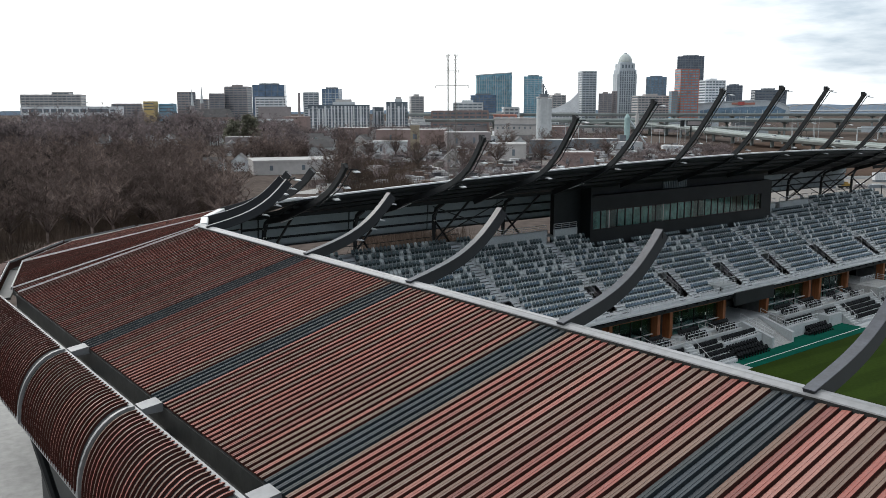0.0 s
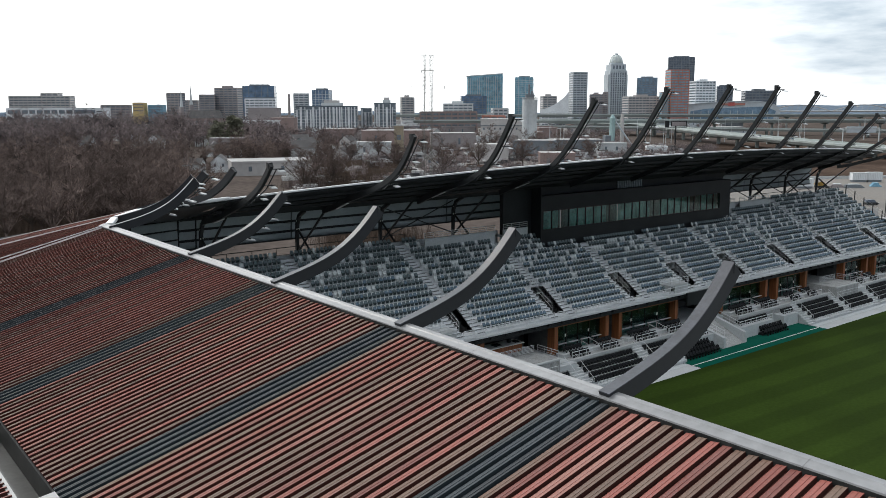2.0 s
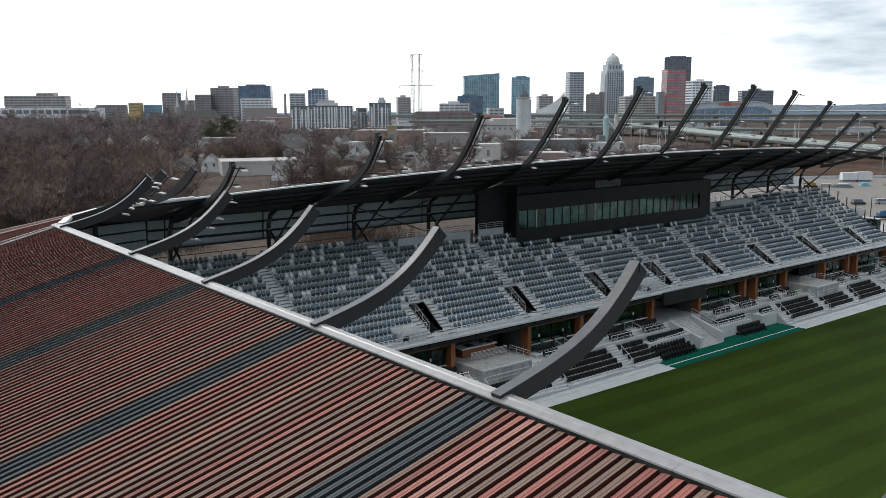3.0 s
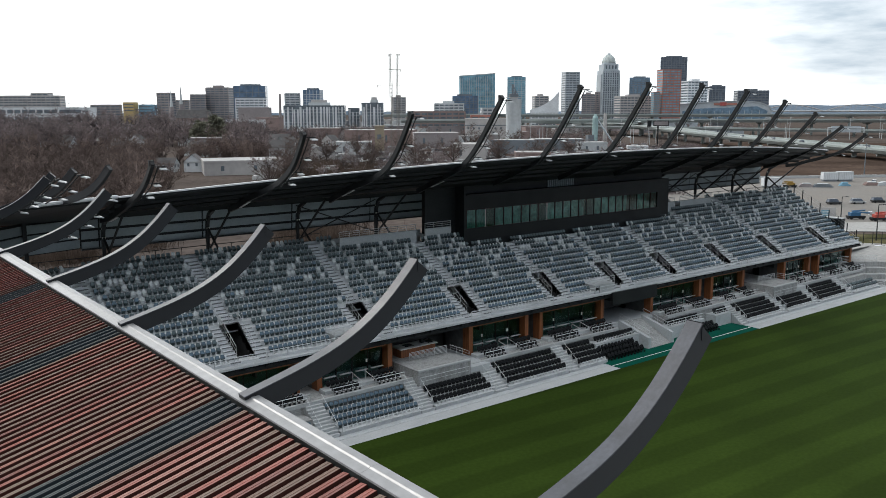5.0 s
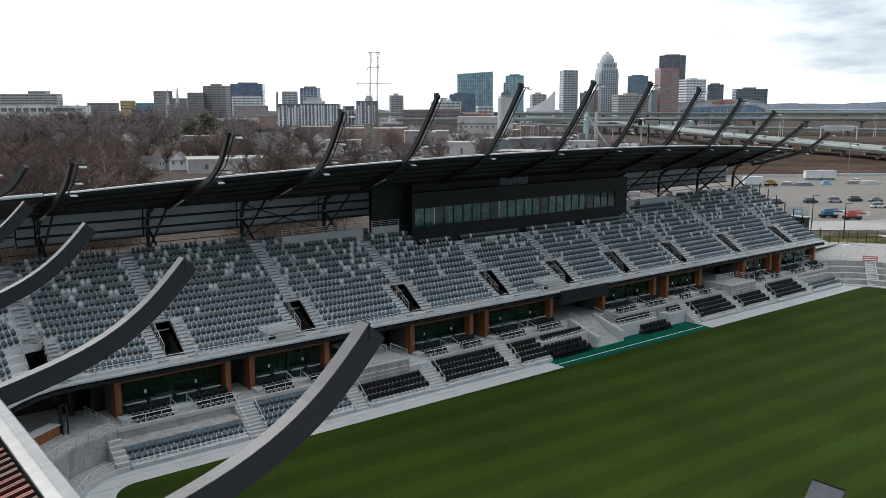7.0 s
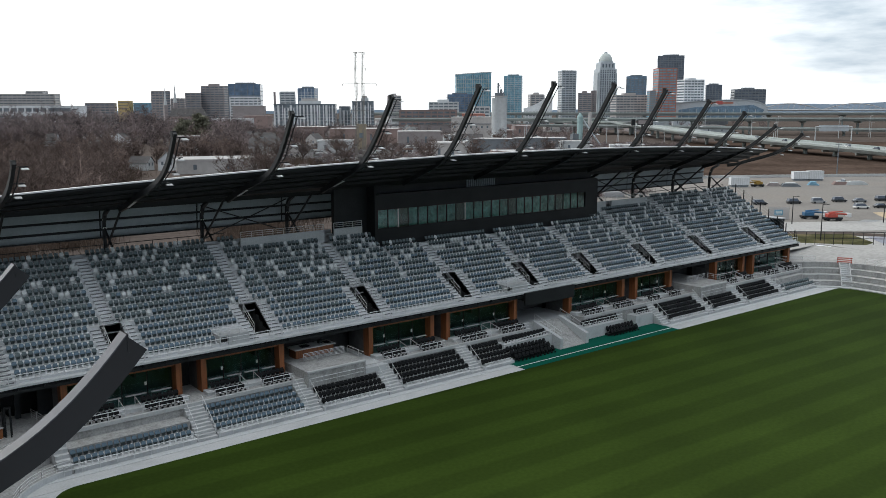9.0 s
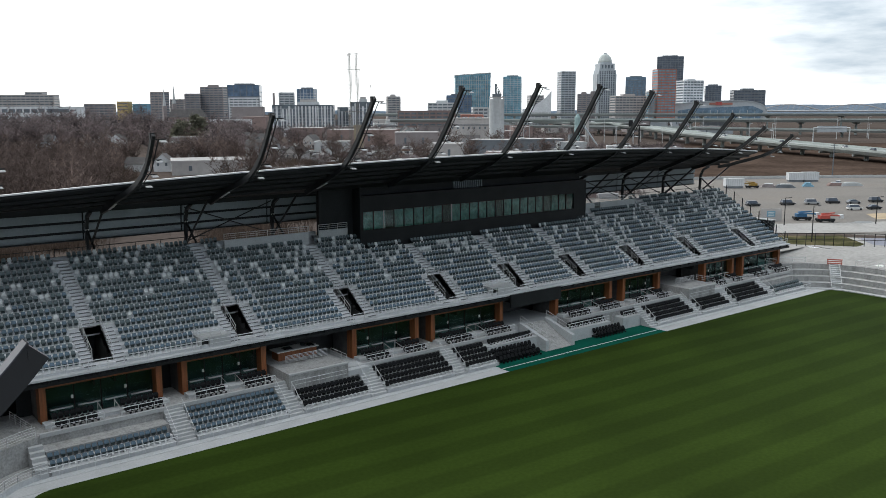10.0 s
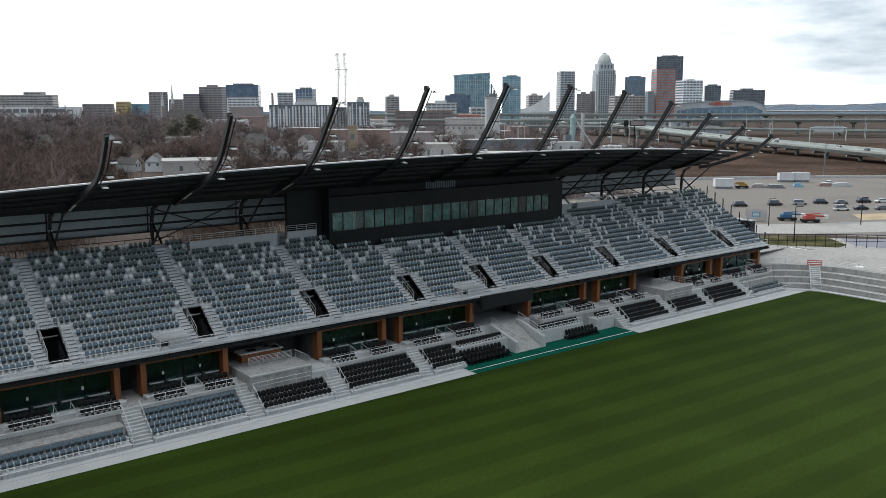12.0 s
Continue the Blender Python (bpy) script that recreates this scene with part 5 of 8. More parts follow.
guard_rail("terrace_top_rail", [(x, y, 3.6) for x, y in top[4:6]] + [(top[5][0], -40.0, 3.6)], 1.1, 3, 2.4, "galvanised mesh rail above the far terrace", "far rails")
t = thing("tarpaulin", "white tarpaulin heap beside the rail", "tarpaulin", at=(85.9, -4.2, 3.6))
part("sheet", Geo().loft([[(86.2 + u, -5.6 + v, 3.62), (87.6 + u, -5.6 + v, 3.62), (87.3 + u, -5.6 + v, 3.62 + h), (86.6 + u, -5.6 + v, 3.62 + h * 0.8)] for u, v, h in ((0, 0, 0.15), (0.2, 0.9, 0.5), (0.1, 1.8, 0.35), (0.3, 2.6, 0.1))]), PAINT_WHITE, t)
t = thing("terrace_barrier", "small orange barrier at the head of the terrace stairs", "barrier", at=(83.4, 2.1, 3.6))
ORANGE = mat("orange_barrier", (0.52, 0.13, 0.10), 0.6)
m = Matrix.Translation((83.4, 2.1, 3.6)) @ Matrix.Rotation(math.atan2(d.y, d.x) + math.pi / 2, 4, "Z")
for z in (0.25, 0.6, 0.95):
    part("slat", Geo().box(-1.3, -0.03, z - 0.1, 1.3, 0.03, z + 0.1, m), ORANGE, t)
for x in (-1.2, 1.2):
    part("post", Geo().box(x - 0.04, -0.06, 0, x + 0.04, 0.06, 1.1, m), ORANGE, t)
inner, outer = far_line(5.55), [(76.0, 20.0), (79.0, 20.0), (84.0, 18.0), (90.0, 14.0), (92.46, 6.0), (92.46, -5.0), (92.46, -110.0)]
whole("plaza_slope", Geo().loft([[(p[0], p[1], 3.3), (p[0], p[1], 3.59), (q[0], q[1], GZ + 0.008), (q[0], q[1], 4.5)] for p, q in zip(inner, outer)]), PLAZA, "pale paving that falls towards the far terrace", "pavement", kind="structure")
whole("plaza", Geo().prism([(92.45, -130), (128, -130), (120, 0), (100, 24), (78.8, 31.2), (78.8, 12), (92.45, 12)], 4.9, GZ + 0.012), PLAZA, "pale paved plaza outside the far terrace", "pavement", kind="structure")
whole("corner_plaza", Geo().prism([(-135, -60), (-84.6, -60), (-84.6, -2), (-79.02, -2), (-79.02, 34), (-96, 40), (-135, 40)], 4.9, GZ + 0.012), PLAZA, "pale paving outside the stand's corner", "pavement", kind="structure")


# ---- seats ----
def seat_geo(m, back, pan, foot, width=0.47):
    """One tip-up chair at m, tipped up: curved back, folded pan and bracket."""
    w = width / 2
    back.add([tuple(m @ Vector(p)) for p in ((-w * 0.90, 0.24, 0.42), (w * 0.90, 0.24, 0.42), (w * 0.98, 0.29, 0.58), (-w * 0.98, 0.29, 0.58), (w * 0.70, 0.40, 0.82), (-w * 0.70, 0.40, 0.82),
                                             (-w * 0.90, 0.31, 0.40), (w * 0.90, 0.31, 0.40), (w * 0.98, 0.36, 0.58), (-w * 0.98, 0.36, 0.58), (w * 0.70, 0.46, 0.80), (-w * 0.70, 0.46, 0.80))],
             [(0, 1, 2, 3), (3, 2, 4, 5), (7, 6, 9, 8), (8, 9, 11, 10), (5, 4, 10, 11), (1, 7, 8, 2), (2, 8, 10, 4), (6, 0, 3, 9), (9, 3, 5, 11), (0, 6, 7, 1)])
    pan.add([tuple(m @ Vector(p)) for p in ((-w * 0.62, 0.20, 0.22), (w * 0.62, 0.20, 0.22), (w * 0.76, 0.15, 0.50), (-w * 0.76, 0.15, 0.50),
                                            (-w * 0.62, 0.28, 0.20), (w * 0.62, 0.28, 0.20), (w * 0.76, 0.26, 0.50), (-w * 0.76, 0.26, 0.50))],
            [(0, 1, 2, 3), (7, 6, 5, 4), (3, 2, 6, 7), (0, 4, 5, 1), (0, 3, 7, 4), (1, 5, 6, 2)])
    foot.box(w * 0.62, 0.08, 0.02, w * 1.34, 0.18, 0.20, m)


SEAT_P = 0.555
rng = random.Random(4)
one = {}
for key, m_ in (("slate", SEAT_SLATE), ("blue", SEAT_BLUE), ("pale", SEAT_PALE), ("black", SEAT_BLACK)):
    b, p, f = Geo(), Geo(), Geo()
    seat_geo(Matrix.Identity(4), b, p, f)
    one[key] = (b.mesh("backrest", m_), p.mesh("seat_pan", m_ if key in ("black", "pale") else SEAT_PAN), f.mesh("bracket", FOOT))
SEAT_LABEL = {"slate": "slate grey plastic tip-up seat on a concrete row", "blue": "blue grey plastic tip-up seat on a concrete row",
              "pale": "pale grey plastic tip-up seat on a concrete row", "black": "black padded seat on a concrete row"}
models = {}


def single_seat(key, x, y, z, group):
    if key not in models:
        t = thing("stadium_seat", SEAT_LABEL[key], "seat", group, at=(x, y, z))
        for name, me in zip(("backrest", "seat_pan", "bracket"), one[key]):
            placed(name, me, t, Matrix.Identity(4))
        models[key] = t
        return
    t = copy_thing(models[key], Matrix.Translation((x, y, z)))
    t["group"] = group


def seat_block(x0, x1, y, z, pick, geos):
    """A row of chairs from x0 to x1."""
    n = int((x1 - x0) / SEAT_P)
    off = (x1 - x0 - n * SEAT_P) / 2 + SEAT_P / 2
    for i in range(n):
        key = pick(i)
        if key is None:
            continue
        x = x0 + off + i * SEAT_P
        m = Matrix.Translation((x, y + bend(x), z)) @ Matrix.Rotation(bend_turn(x), 4, "Z")
        seat_geo(m, geos[key][0], geos[key][2], geos[key][1], 0.47 if key != "black" else 0.56)


def deck_pick(i_row):
    def pick(i):
        r = rng.random()
        if i_row >= 8 and r < 0.21:
            return "pale"
        if 5 <= i_row < 8 and r < 0.05:
            return "pale"
        return "slate" if rng.random() < (i_row + 1.0) / 13 else "blue"
    return pick


bounds = [DECK_X0] + list(VOMS) + [DECK_X1]
for s in range(len(bounds) - 1):
    geos = {k: (Geo(), Geo(), Geo()) for k in one}
    for i in range(ROWS_N):
        half = (VOM_W / 2 + AISLE_W + 0.1) if i < VOM_R1 else AISLE_W / 2 + 0.1
        a = bounds[s] + (half if s else 0.3)
        b = bounds[s + 1] - (half if s < len(bounds) - 2 else 0.3)
        if row_top((a + b) / 2) <= i and row_top(a + 0.5) <= i and row_top(b - 0.5) <= i:
            continue
        y, z = Y0 + i * TREAD + 0.34, Z0 + i * RISE
        pick = deck_pick(i)
        if s == 2 and i < 7:
            n = int((b - a) / SEAT_P)
            off = (b - a - n * SEAT_P) / 2 + SEAT_P / 2
            for k in range(n):
                if i < 2 and a + off + k * SEAT_P > -36.4:
                    continue
                single_seat(pick(k), a + off + k * SEAT_P, y, z, "upper deck seats")
        else:
            stops = sorted({q for q in (a, -27.3, BOX_X0 + 5.2, BOX_X1 - 1.8, 50.0, b) if a <= q <= b})
            if s == 5 and i < 2:
                stops[-1] = 4.6
            for c, d in zip(stops, stops[1:]):
                if row_top((c + d) / 2) > i:
                    seat_block(c, d, y, z, pick, geos)
    for key, (g, f, p) in geos.items():
        if g.v:
            t = whole("seat_rows", g, {"slate": SEAT_SLATE, "blue": SEAT_BLUE, "pale": SEAT_PALE, "black": SEAT_BLACK}[key],
                      "rows of " + {"slate": "slate grey", "blue": "blue grey", "pale": "pale grey", "black": "black"}[key] + " plastic seats on the upper deck", "seats", "upper deck seats", "stuff")
            part("brackets", f, FOOT if key != "black" else GALV, t)
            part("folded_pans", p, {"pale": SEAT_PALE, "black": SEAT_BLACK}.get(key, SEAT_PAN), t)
for x0, x1, n in LOWER:
    blue = x1 < -29
    grey = x0 > 65
    geos = {k: (Geo(), Geo(), Geo()) for k in one}
    for i in range(n if not grey else 2):
        y, z = LR_Y0 + i * LR_T + 0.3, LR_Z0 + i * LR_R
        if blue:
            m = int((x1 - x0) / SEAT_P)
            for k in range(m):
                single_seat("blue", x0 + SEAT_P * (k + 0.5), y, z, "lower bowl seats")
        else:
            seat_block(x0, x1, y, z, (lambda i: "slate") if grey else (lambda i: "black"), geos)
    for key, (g, f, p) in geos.items():
        if g.v:
            t = whole("seat_rows", g, SEAT_BLACK if key == "black" else SEAT_SLATE, "rows of " + ("black padded" if key == "black" else "slate grey") + " seats in the lower bowl", "seats", "lower bowl seats", "stuff")
            part("brackets", f, FOOT if key != "black" else GALV, t)
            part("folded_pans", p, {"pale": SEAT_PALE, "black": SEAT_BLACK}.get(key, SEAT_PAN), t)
for x0, x1 in SUITES:
    geos = {k: (Geo(), Geo(), Geo()) for k in one}
    mid = (x0 + x1) / 2
    for a, b in ((x0 + 0.5, mid - 1.0), (mid + 1.0, x1 - 0.5)):
        seat_block(a, b, 6.8, TERR_Z, lambda i: "black", geos)
        seat_block(a, b, 8.05, TERR_Z + 0.35, lambda i: "black", geos)
    t = whole("suite_seats", geos["black"][0], SEAT_BLACK, "two rows of black padded seats before a suite", "seats", "suite seats", "stuff")
    part("brackets", geos["black"][1], BLACK_STEEL, t)
    part("folded_pans", geos["black"][2], SEAT_BLACK, t)


def team_bench(x0, x1, y, rows):
    t = thing("team_bench", "rows of black padded bucket seats of a team bench", "bench", "team benches", at=((x0 + x1) / 2, y, 0.03))
    n = int((x1 - x0) / 0.66)
    for r in range(rows):
        if r:
            part("step", Geo().box(x0, y + 0.85 * r, 0.03, x1, y + 0.85 * (r + 1), 0.03 + 0.3 * r), BLACK_STEEL, t)
        for i in range(n):
            b = Geo()
            m = Matrix.Translation((x0 + 0.33 + 0.66 * i, y + 0.85 * r + 0.2, 0.03 + 0.3 * r)) @ Matrix.Diagonal((1.25, 1.25, 1.2, 1))
            seat_geo(m, b, b, b)
            part("bucket_seat", b, SEAT_BLACK, t)


team_bench(0.9, 8.4, 2.5, 3)
team_bench(20.0, 26.4, 3.0, 2)
# seats above the bench walls
geos = {k: (Geo(), Geo(), Geo()) for k in one}
seat_block(0.8, 9.0, 5.3, 1.9, lambda i: "black", geos)
seat_block(15.6, 23.6, 5.2, 1.75, lambda i: "black", geos)
seat_block(27.2, 30.6, 5.2, 1.75, lambda i: "black", geos)
t = whole("bench_wall_seats", geos["black"][0], SEAT_BLACK, "row of black padded seats above the bench walls", "seats", "lower bowl seats", "stuff")
part("brackets", geos["black"][1], BLACK_STEEL, t)
part("folded_pans", geos["black"][2], SEAT_BLACK, t)


# ---- the town behind ----
# facade and window colours are paled to carry the haze of distance
WALL = {}
for key, c in (("beige", (0.44, 0.42, 0.41)), ("white", (0.64, 0.66, 0.68)), ("brown", (0.28, 0.25, 0.25)), ("grey", (0.43, 0.47, 0.50)), ("brick", (0.26, 0.19, 0.175)),
               ("dark", (0.16, 0.18, 0.20)), ("yellow", (0.50, 0.38, 0.17)), ("blue", (0.17, 0.33, 0.44)), ("pale", (0.50, 0.52, 0.53)), ("teal", (0.30, 0.42, 0.42)), ("redbrick", (0.40, 0.18, 0.14)), ("teal_dome", (0.50, 0.54, 0.52)), ("ochre", (0.30, 0.25, 0.18))):
    WALL[key] = mat(key + "_facade", c, 0.85, var=0.14, big=0.06, fine=0.5, bump=0.0)
PANE = {}
for key, c in (("dark", (0.14, 0.165, 0.19)), ("blue", (0.15, 0.23, 0.31)), ("teal", (0.17, 0.35, 0.44)), ("navy", (0.11, 0.17, 0.26)), ("black", (0.10, 0.12, 0.155))):
    PANE[key] = mat(key + "_window_glass", c, 0.18, var=0.3, big=0.12, fine=0.3, bump=0.0)
TAR = mat("flat_roof_felt", (0.36, 0.355, 0.35), 0.9, var=0.2, big=0.05, fine=0.4, bump=0.0)
SHINGLE = mat("dark_shingle_roof", (0.085, 0.08, 0.08), 0.9, var=0.25, big=0.2, fine=1.5)
FACING = -38.0                                   # the town's fronts, turned from the stadium's axes


def frame_at(x, y, rot):
    return Matrix.Translation((x, y, 0)) @ Matrix.Rotation(radians(FACING + rot), 4, "Z")


def shell(x, y, w, d, h, rot, label, wall, category="building", name="town_building"):
    t = thing(name, label, category, "town buildings", at=(x, y, GZ))
    m = frame_at(x, y, rot)
    part("wall", Geo().box(-w / 2, 0, GZ - 0.5, w / 2, d, GZ + h, m), wall, t)
    part("roof", Geo().box(-w / 2 - 0.2, -0.2, GZ + h, w / 2 + 0.2, d + 0.2, GZ + h + 0.9, m), wall, t)
    return t, m


def slab(x, y, w, d, h, rot, label, wall="beige", pane="dark", floor=4.2, house=True):
    """A block with window bands on every floor."""
    t, m = shell(x, y, w, d, h, rot, label, WALL[wall])
    n = max(1, int((h - 2) / floor))
    for i in range(n):
        z = GZ + h - 1.4 - i * floor
        part("window_band", Geo().box(-w / 2 + 1.2, -0.15, z - floor * 0.48, w / 2 - 1.2, 0.2, z, m).box(-w / 2 - 0.15, 1.5, z - floor * 0.48, -w / 2 + 0.2, d - 1.5, z, m)
             .box(w / 2 - 0.2, 1.5, z - floor * 0.48, w / 2 + 0.15, d - 1.5, z, m), PANE[pane], t)
    k = max(3, int(w / 7))
    for i in range(k + 1):
        xx = -w / 2 + w * i / k
        part("pilaster", Geo().box(xx - 0.7, -0.4, GZ, xx + 0.7, 0.1, GZ + h, m), WALL[wall], t)
    if house:
        part("plant_room", Geo().box(-w * 0.22, d * 0.2, GZ + h + 0.9, w * 0.16, d * 0.7, GZ + h + 4.5, m), WALL[wall], t)
    return t, m


def plain_block(x, y, w, d, h, rot, label, wall="pale"):
    t, m = shell(x, y, w, d, h, rot, label, WALL[wall])
    for i in range(3):
        part("window_band", Geo().box(-w / 2 + 1, -0.12, GZ + h - 3.5 - 5 * i, w / 2 - 1, 0.1, GZ + h - 2.2 - 5 * i, m), PANE["dark"], t)


def glass_tower(x, y, w, d, h, rot, label, pane="blue", wall="dark", floor=4.0, ribs=9):
    """A curtain wall: glass skin, floor lines and slim verticals, a recessed crown."""
    t, m = shell(x, y, w, d, h, rot, label, PANE[pane])
    for i in range(int(h / floor)):
        z = GZ + i * floor
        part("floor_line", Geo().box(-w / 2 - 0.25, -0.25, z, w / 2 + 0.25, d + 0.25, z + 0.9, m), WALL[wall], t)
    for i in range(ribs + 1):
        xx = -w / 2 + w * i / ribs
        part("mullion", Geo().box(xx - 0.4, -0.6, GZ, xx + 0.4, 0.1, GZ + h, m), WALL[wall], t)
    part("plant_room", Geo().box(-w * 0.3, d * 0.2, GZ + h + 0.9, w * 0.3, d * 0.8, GZ + h + 3.6, m), WALL["dark"], t)
    return t, m


def striped(x, y, w, d, h, rot, label):
    t, m = shell(x, y, w, d, h, rot, label, PANE["dark"])
    r = random.Random(int(x))
    xx = -w / 2 + r.uniform(0, 1)
    while xx < w / 2 - 1.0:
        b = r.choice((0.8, 1.1, 1.6, 2.2))
        part("white_panel", Geo().box(xx, -0.5, GZ + r.choice((2.0, 4.0, 7.0)), min(xx + b, w / 2), 0.1, GZ + h - r.choice((0.6, 0.6, 3.6)), m), WALL["white"], t)
        xx += b + r.choice((0.9, 1.5, 2.2, 3.0))
    for i in range(int(h / 3.4)):
        part("floor_line", Geo().box(-w / 2, -0.3, GZ + 3.4 * i, w / 2, 0.05, GZ + 3.4 * i + 0.5, m), WALL["grey"], t)
    if w > 20:
        part("plant_room", Geo().box(-w * 0.1, d * 0.3, GZ + h + 0.9, w * 0.25, d * 0.7, GZ + h + 4.0, m), WALL["pale"], t)
        part("tank", Geo().box(-w * 0.06, d * 0.4, GZ + h + 4.0, w * 0.2, d * 0.6, GZ + h + 6.6, m), WALL["beige"], t)


slab(269, 1483, 96.4, 30, 50.8, 6, "long beige brick hospital block far off", wall="beige", house=False)
slab(292, 1511, 27.9, 24, 56.1, 6, "beige brick hospital wing far off", wall="beige", house=False)
slab(114, 818, 68.0, 40, 29.2, -8, "low white office block with dark windows", wall="white", house=False, floor=7.0)
plain_block(170, 823, 7.3, 20, 29.2, 0, "low white plain hall", "white")
slab(350, 1348, 43.9, 30, 35.3, 14, "low dark brick town building", wall="brown", house=False)
plain_block(407, 1410, 18.7, 20, 39.5, 0, "low block with a yellow facade", "yellow")
plain_block(433, 1401, 25.0, 20, 35.7, 0, "low block with a bright blue facade", "blue")
slab(428, 1306, 19.9, 24, 54.1, -10, "brown brick tower block far off", wall="brown", house=False)
slab(536, 1500, 24.6, 24, 44.8, 0, "low brown brick office wing", wall="brown", house=False)
slab(543, 1442, 26.5, 26, 54.4, 8, "brown brick office block", wall="brown", house=False)
slab(578, 1437, 41.9, 30, 67.1, -6, "brown concrete office block", wall="brown")
glass_tower(586, 1320, 54.3, 36, 67.7, 4, "dark blue glass office block", pane="navy", wall="dark", ribs=5, floor=8.0)
shell(533, 1196, 50.0, 16, 30.0, 0, "low brown brick hall before a white office block", WALL["brown"])
slab(537, 1219, 45.0, 20, 44.7, 0, "low white office block with dark windows", wall="white", house=False)
slab(656, 1295, 26.6, 18, 55.2, 10, "pale concrete tower block", wall="pale", house=False)
glass_tower(655, 1226, 29.4, 22, 59.8, -8, "dark glass office tower block", pane="navy", ribs=5, wall="grey")
striped(379, 737, 64.6, 24, 30.7, 2, "white and dark striped apartment block")
striped(423, 728, 11.7, 16, 28.2, 0, "white and dark striped apartment block")
striped(428, 699, 23.0, 20, 33.5, 2, "white and dark striped apartment block")
slab(841, 1230, 23.4, 17, 48.7, 14, "small beige tower block", wall="beige")
slab(800, 1033, 47.7, 24, 36.0, -4, "pale framed mid-rise block with dark windows", wall="pale", floor=4.6)
glass_tower(871, 1077, 43.1, 26, 49.0, 4, "dark blue glass mid-rise", pane="navy", ribs=6, wall="dark")
glass_tower(1211, 1312, 38.5, 26, 94.7, -10, "slim blue glass office tower", pane="teal", ribs=5, wall="grey")
slab(1111, 1133, 26.9, 24, 51.5, 8, "small beige office block", wall="beige")
slab(1296, 1226, 31.3, 30, 104.8, 10, "grey concrete office tower", wall="grey", pane="dark", floor=5.0, house=False)
slab(1285, 1169, 27.8, 24, 56.8, -8, "brown brick office block", wall="brown")
slab(1302, 1160, 10.3, 10, 61.4, -8, "narrow brown brick office wing", wall="brown", house=False)
slab(1266, 1028, 63.1, 40, 50.4, 6, "pale brick mid-rise block", wall="beige", floor=5.0)
glass_tower(1467, 1183, 43.7, 30, 95.0, -10, "dark blue glass office tower", pane="blue", ribs=5)
glass_tower(1572, 1171, 58.2, 40, 143.0, -12, "black glass office tower", pane="black", ribs=10)
slab(1287, 961, 35.7, 30, 99.7, 8, "red brick apartment tower with green glass bands", wall="redbrick", pane="teal", floor=5.0, house=False)
slab(1260, 974, 10.7, 16, 57.9, 8, "stepped brick wing of the apartment tower", wall="brown", pane="teal", house=False)
slab(1445, 1014, 43.3, 36, 82.7, 10, "white concrete apartment tower", wall="white", floor=5.5)
glass_tower(1570, 1052, 33.1, 24, 74.8, -10, "dark glass hotel tower", pane="black", ribs=5)
slab(1630, 1001, 65.9, 40, 64.9, -6, "dark brick hotel block", wall="dark", pane="black", floor=6.0)
slab(524, 711, 64.8, 30, 24.2, 0, "low red brick town block", wall="brick", house=False)
slab(641, 752, 18.9, 20, 28.1, 6, "low pale grey town block", wall="pale", house=False)
t, m = shell(366, 445, 32.9, 24, 19.1, -4, "weathered pale concrete warehouse block beside silos", WALL["beige"])
part("ledge", Geo().box(-16.7, -0.35, GZ + 14.2, 16.7, -0.01, GZ + 14.9, m), WALL["dark"], t)
for i in range(7):
    part("window", Geo().box(-14.5 + 4.3 * i, -0.12, GZ + 11.4, -13.2 + 4.3 * i, 0.05, GZ + 13.0, m), PANE["dark"], t)
slab(565, 679, 25.2, 30, 19.6, 0, "low red brick hall", wall="redbrick", house=False)

# curved glass hotel
t = thing("glass_hotel", "tall blue green glass hotel tower with a sloping curved roofline", "tower", "town buildings", at=(1090, 1302, GZ))
m = frame_at(1090, 1302, 0)
HOTEL = [(-37, 0), (-37, 30), (30, 34), (36, 30), (38, 22), (38, 8), (36, 1), (31, -4), (-30, -5), (-35, -4)]
part("wall", Geo().loft([[tuple(m @ Vector((x, y, z))) for x, y in HOTEL] for z in (GZ, GZ + 90)]), PANE["teal"], t)
part("roof", Geo().loft([[tuple(m @ Vector((x * 1.01, y, GZ + 90 if k == 0 else GZ + 96.5 + 0.07 * x))) for x, y in HOTEL] for k in (0, 1)]), PANE["teal"], t)
part("roof_rim", Geo().loft([[tuple(m @ Vector((x * 1.025, y - 0.3, GZ + 96.5 + 1.8 * k + 0.07 * x))) for x, y in HOTEL] for k in (0, 1)]), WALL["pale"], t)
for i in range(15):
    xx = -34.5 + 4.7 * i
    part("mullion", Geo().box(xx - 0.5, -5.7, GZ + 22, xx + 0.5, -4.2, GZ + 93 + 0.07 * xx, m), WALL["grey"], t)
for i in range(11):
    part("floor_line", Geo().box(-35.3, -5.4, GZ + 8 * i + 4, 35.5, -4.4, GZ + 8 * i + 5.1, m), WALL["teal"], t)
part("podium", Geo().box(-40, -7, GZ, 30, 2, GZ + 22, m), WALL["grey"], t)

# church spires
for x, y, h in ((421.5, 1213.5, 65), (408, 1218, 58)):
    t = thing("church_spire", "pale slender church spire far off", "church", "town buildings", at=(x, y, GZ))
    part("tower", Geo().box(x - 2.8, y - 2.8, GZ, x + 2.8, y + 2.8, GZ + h * 0.55), WALL["brown"], t)
    part("spire", Geo().tube((x, y, GZ + h * 0.55), (x, y, GZ + h), 2.7, 8, 0.2), WALL["pale"], t)
t = thing("chimney", "slender brick chimney far off", "chimney", "town buildings", at=(613, 1260, GZ))
part("shaft", Geo().tube((613, 1260, GZ), (613, 1260, 59), 2.6, 8, 2.0), WALL["brown"], t)
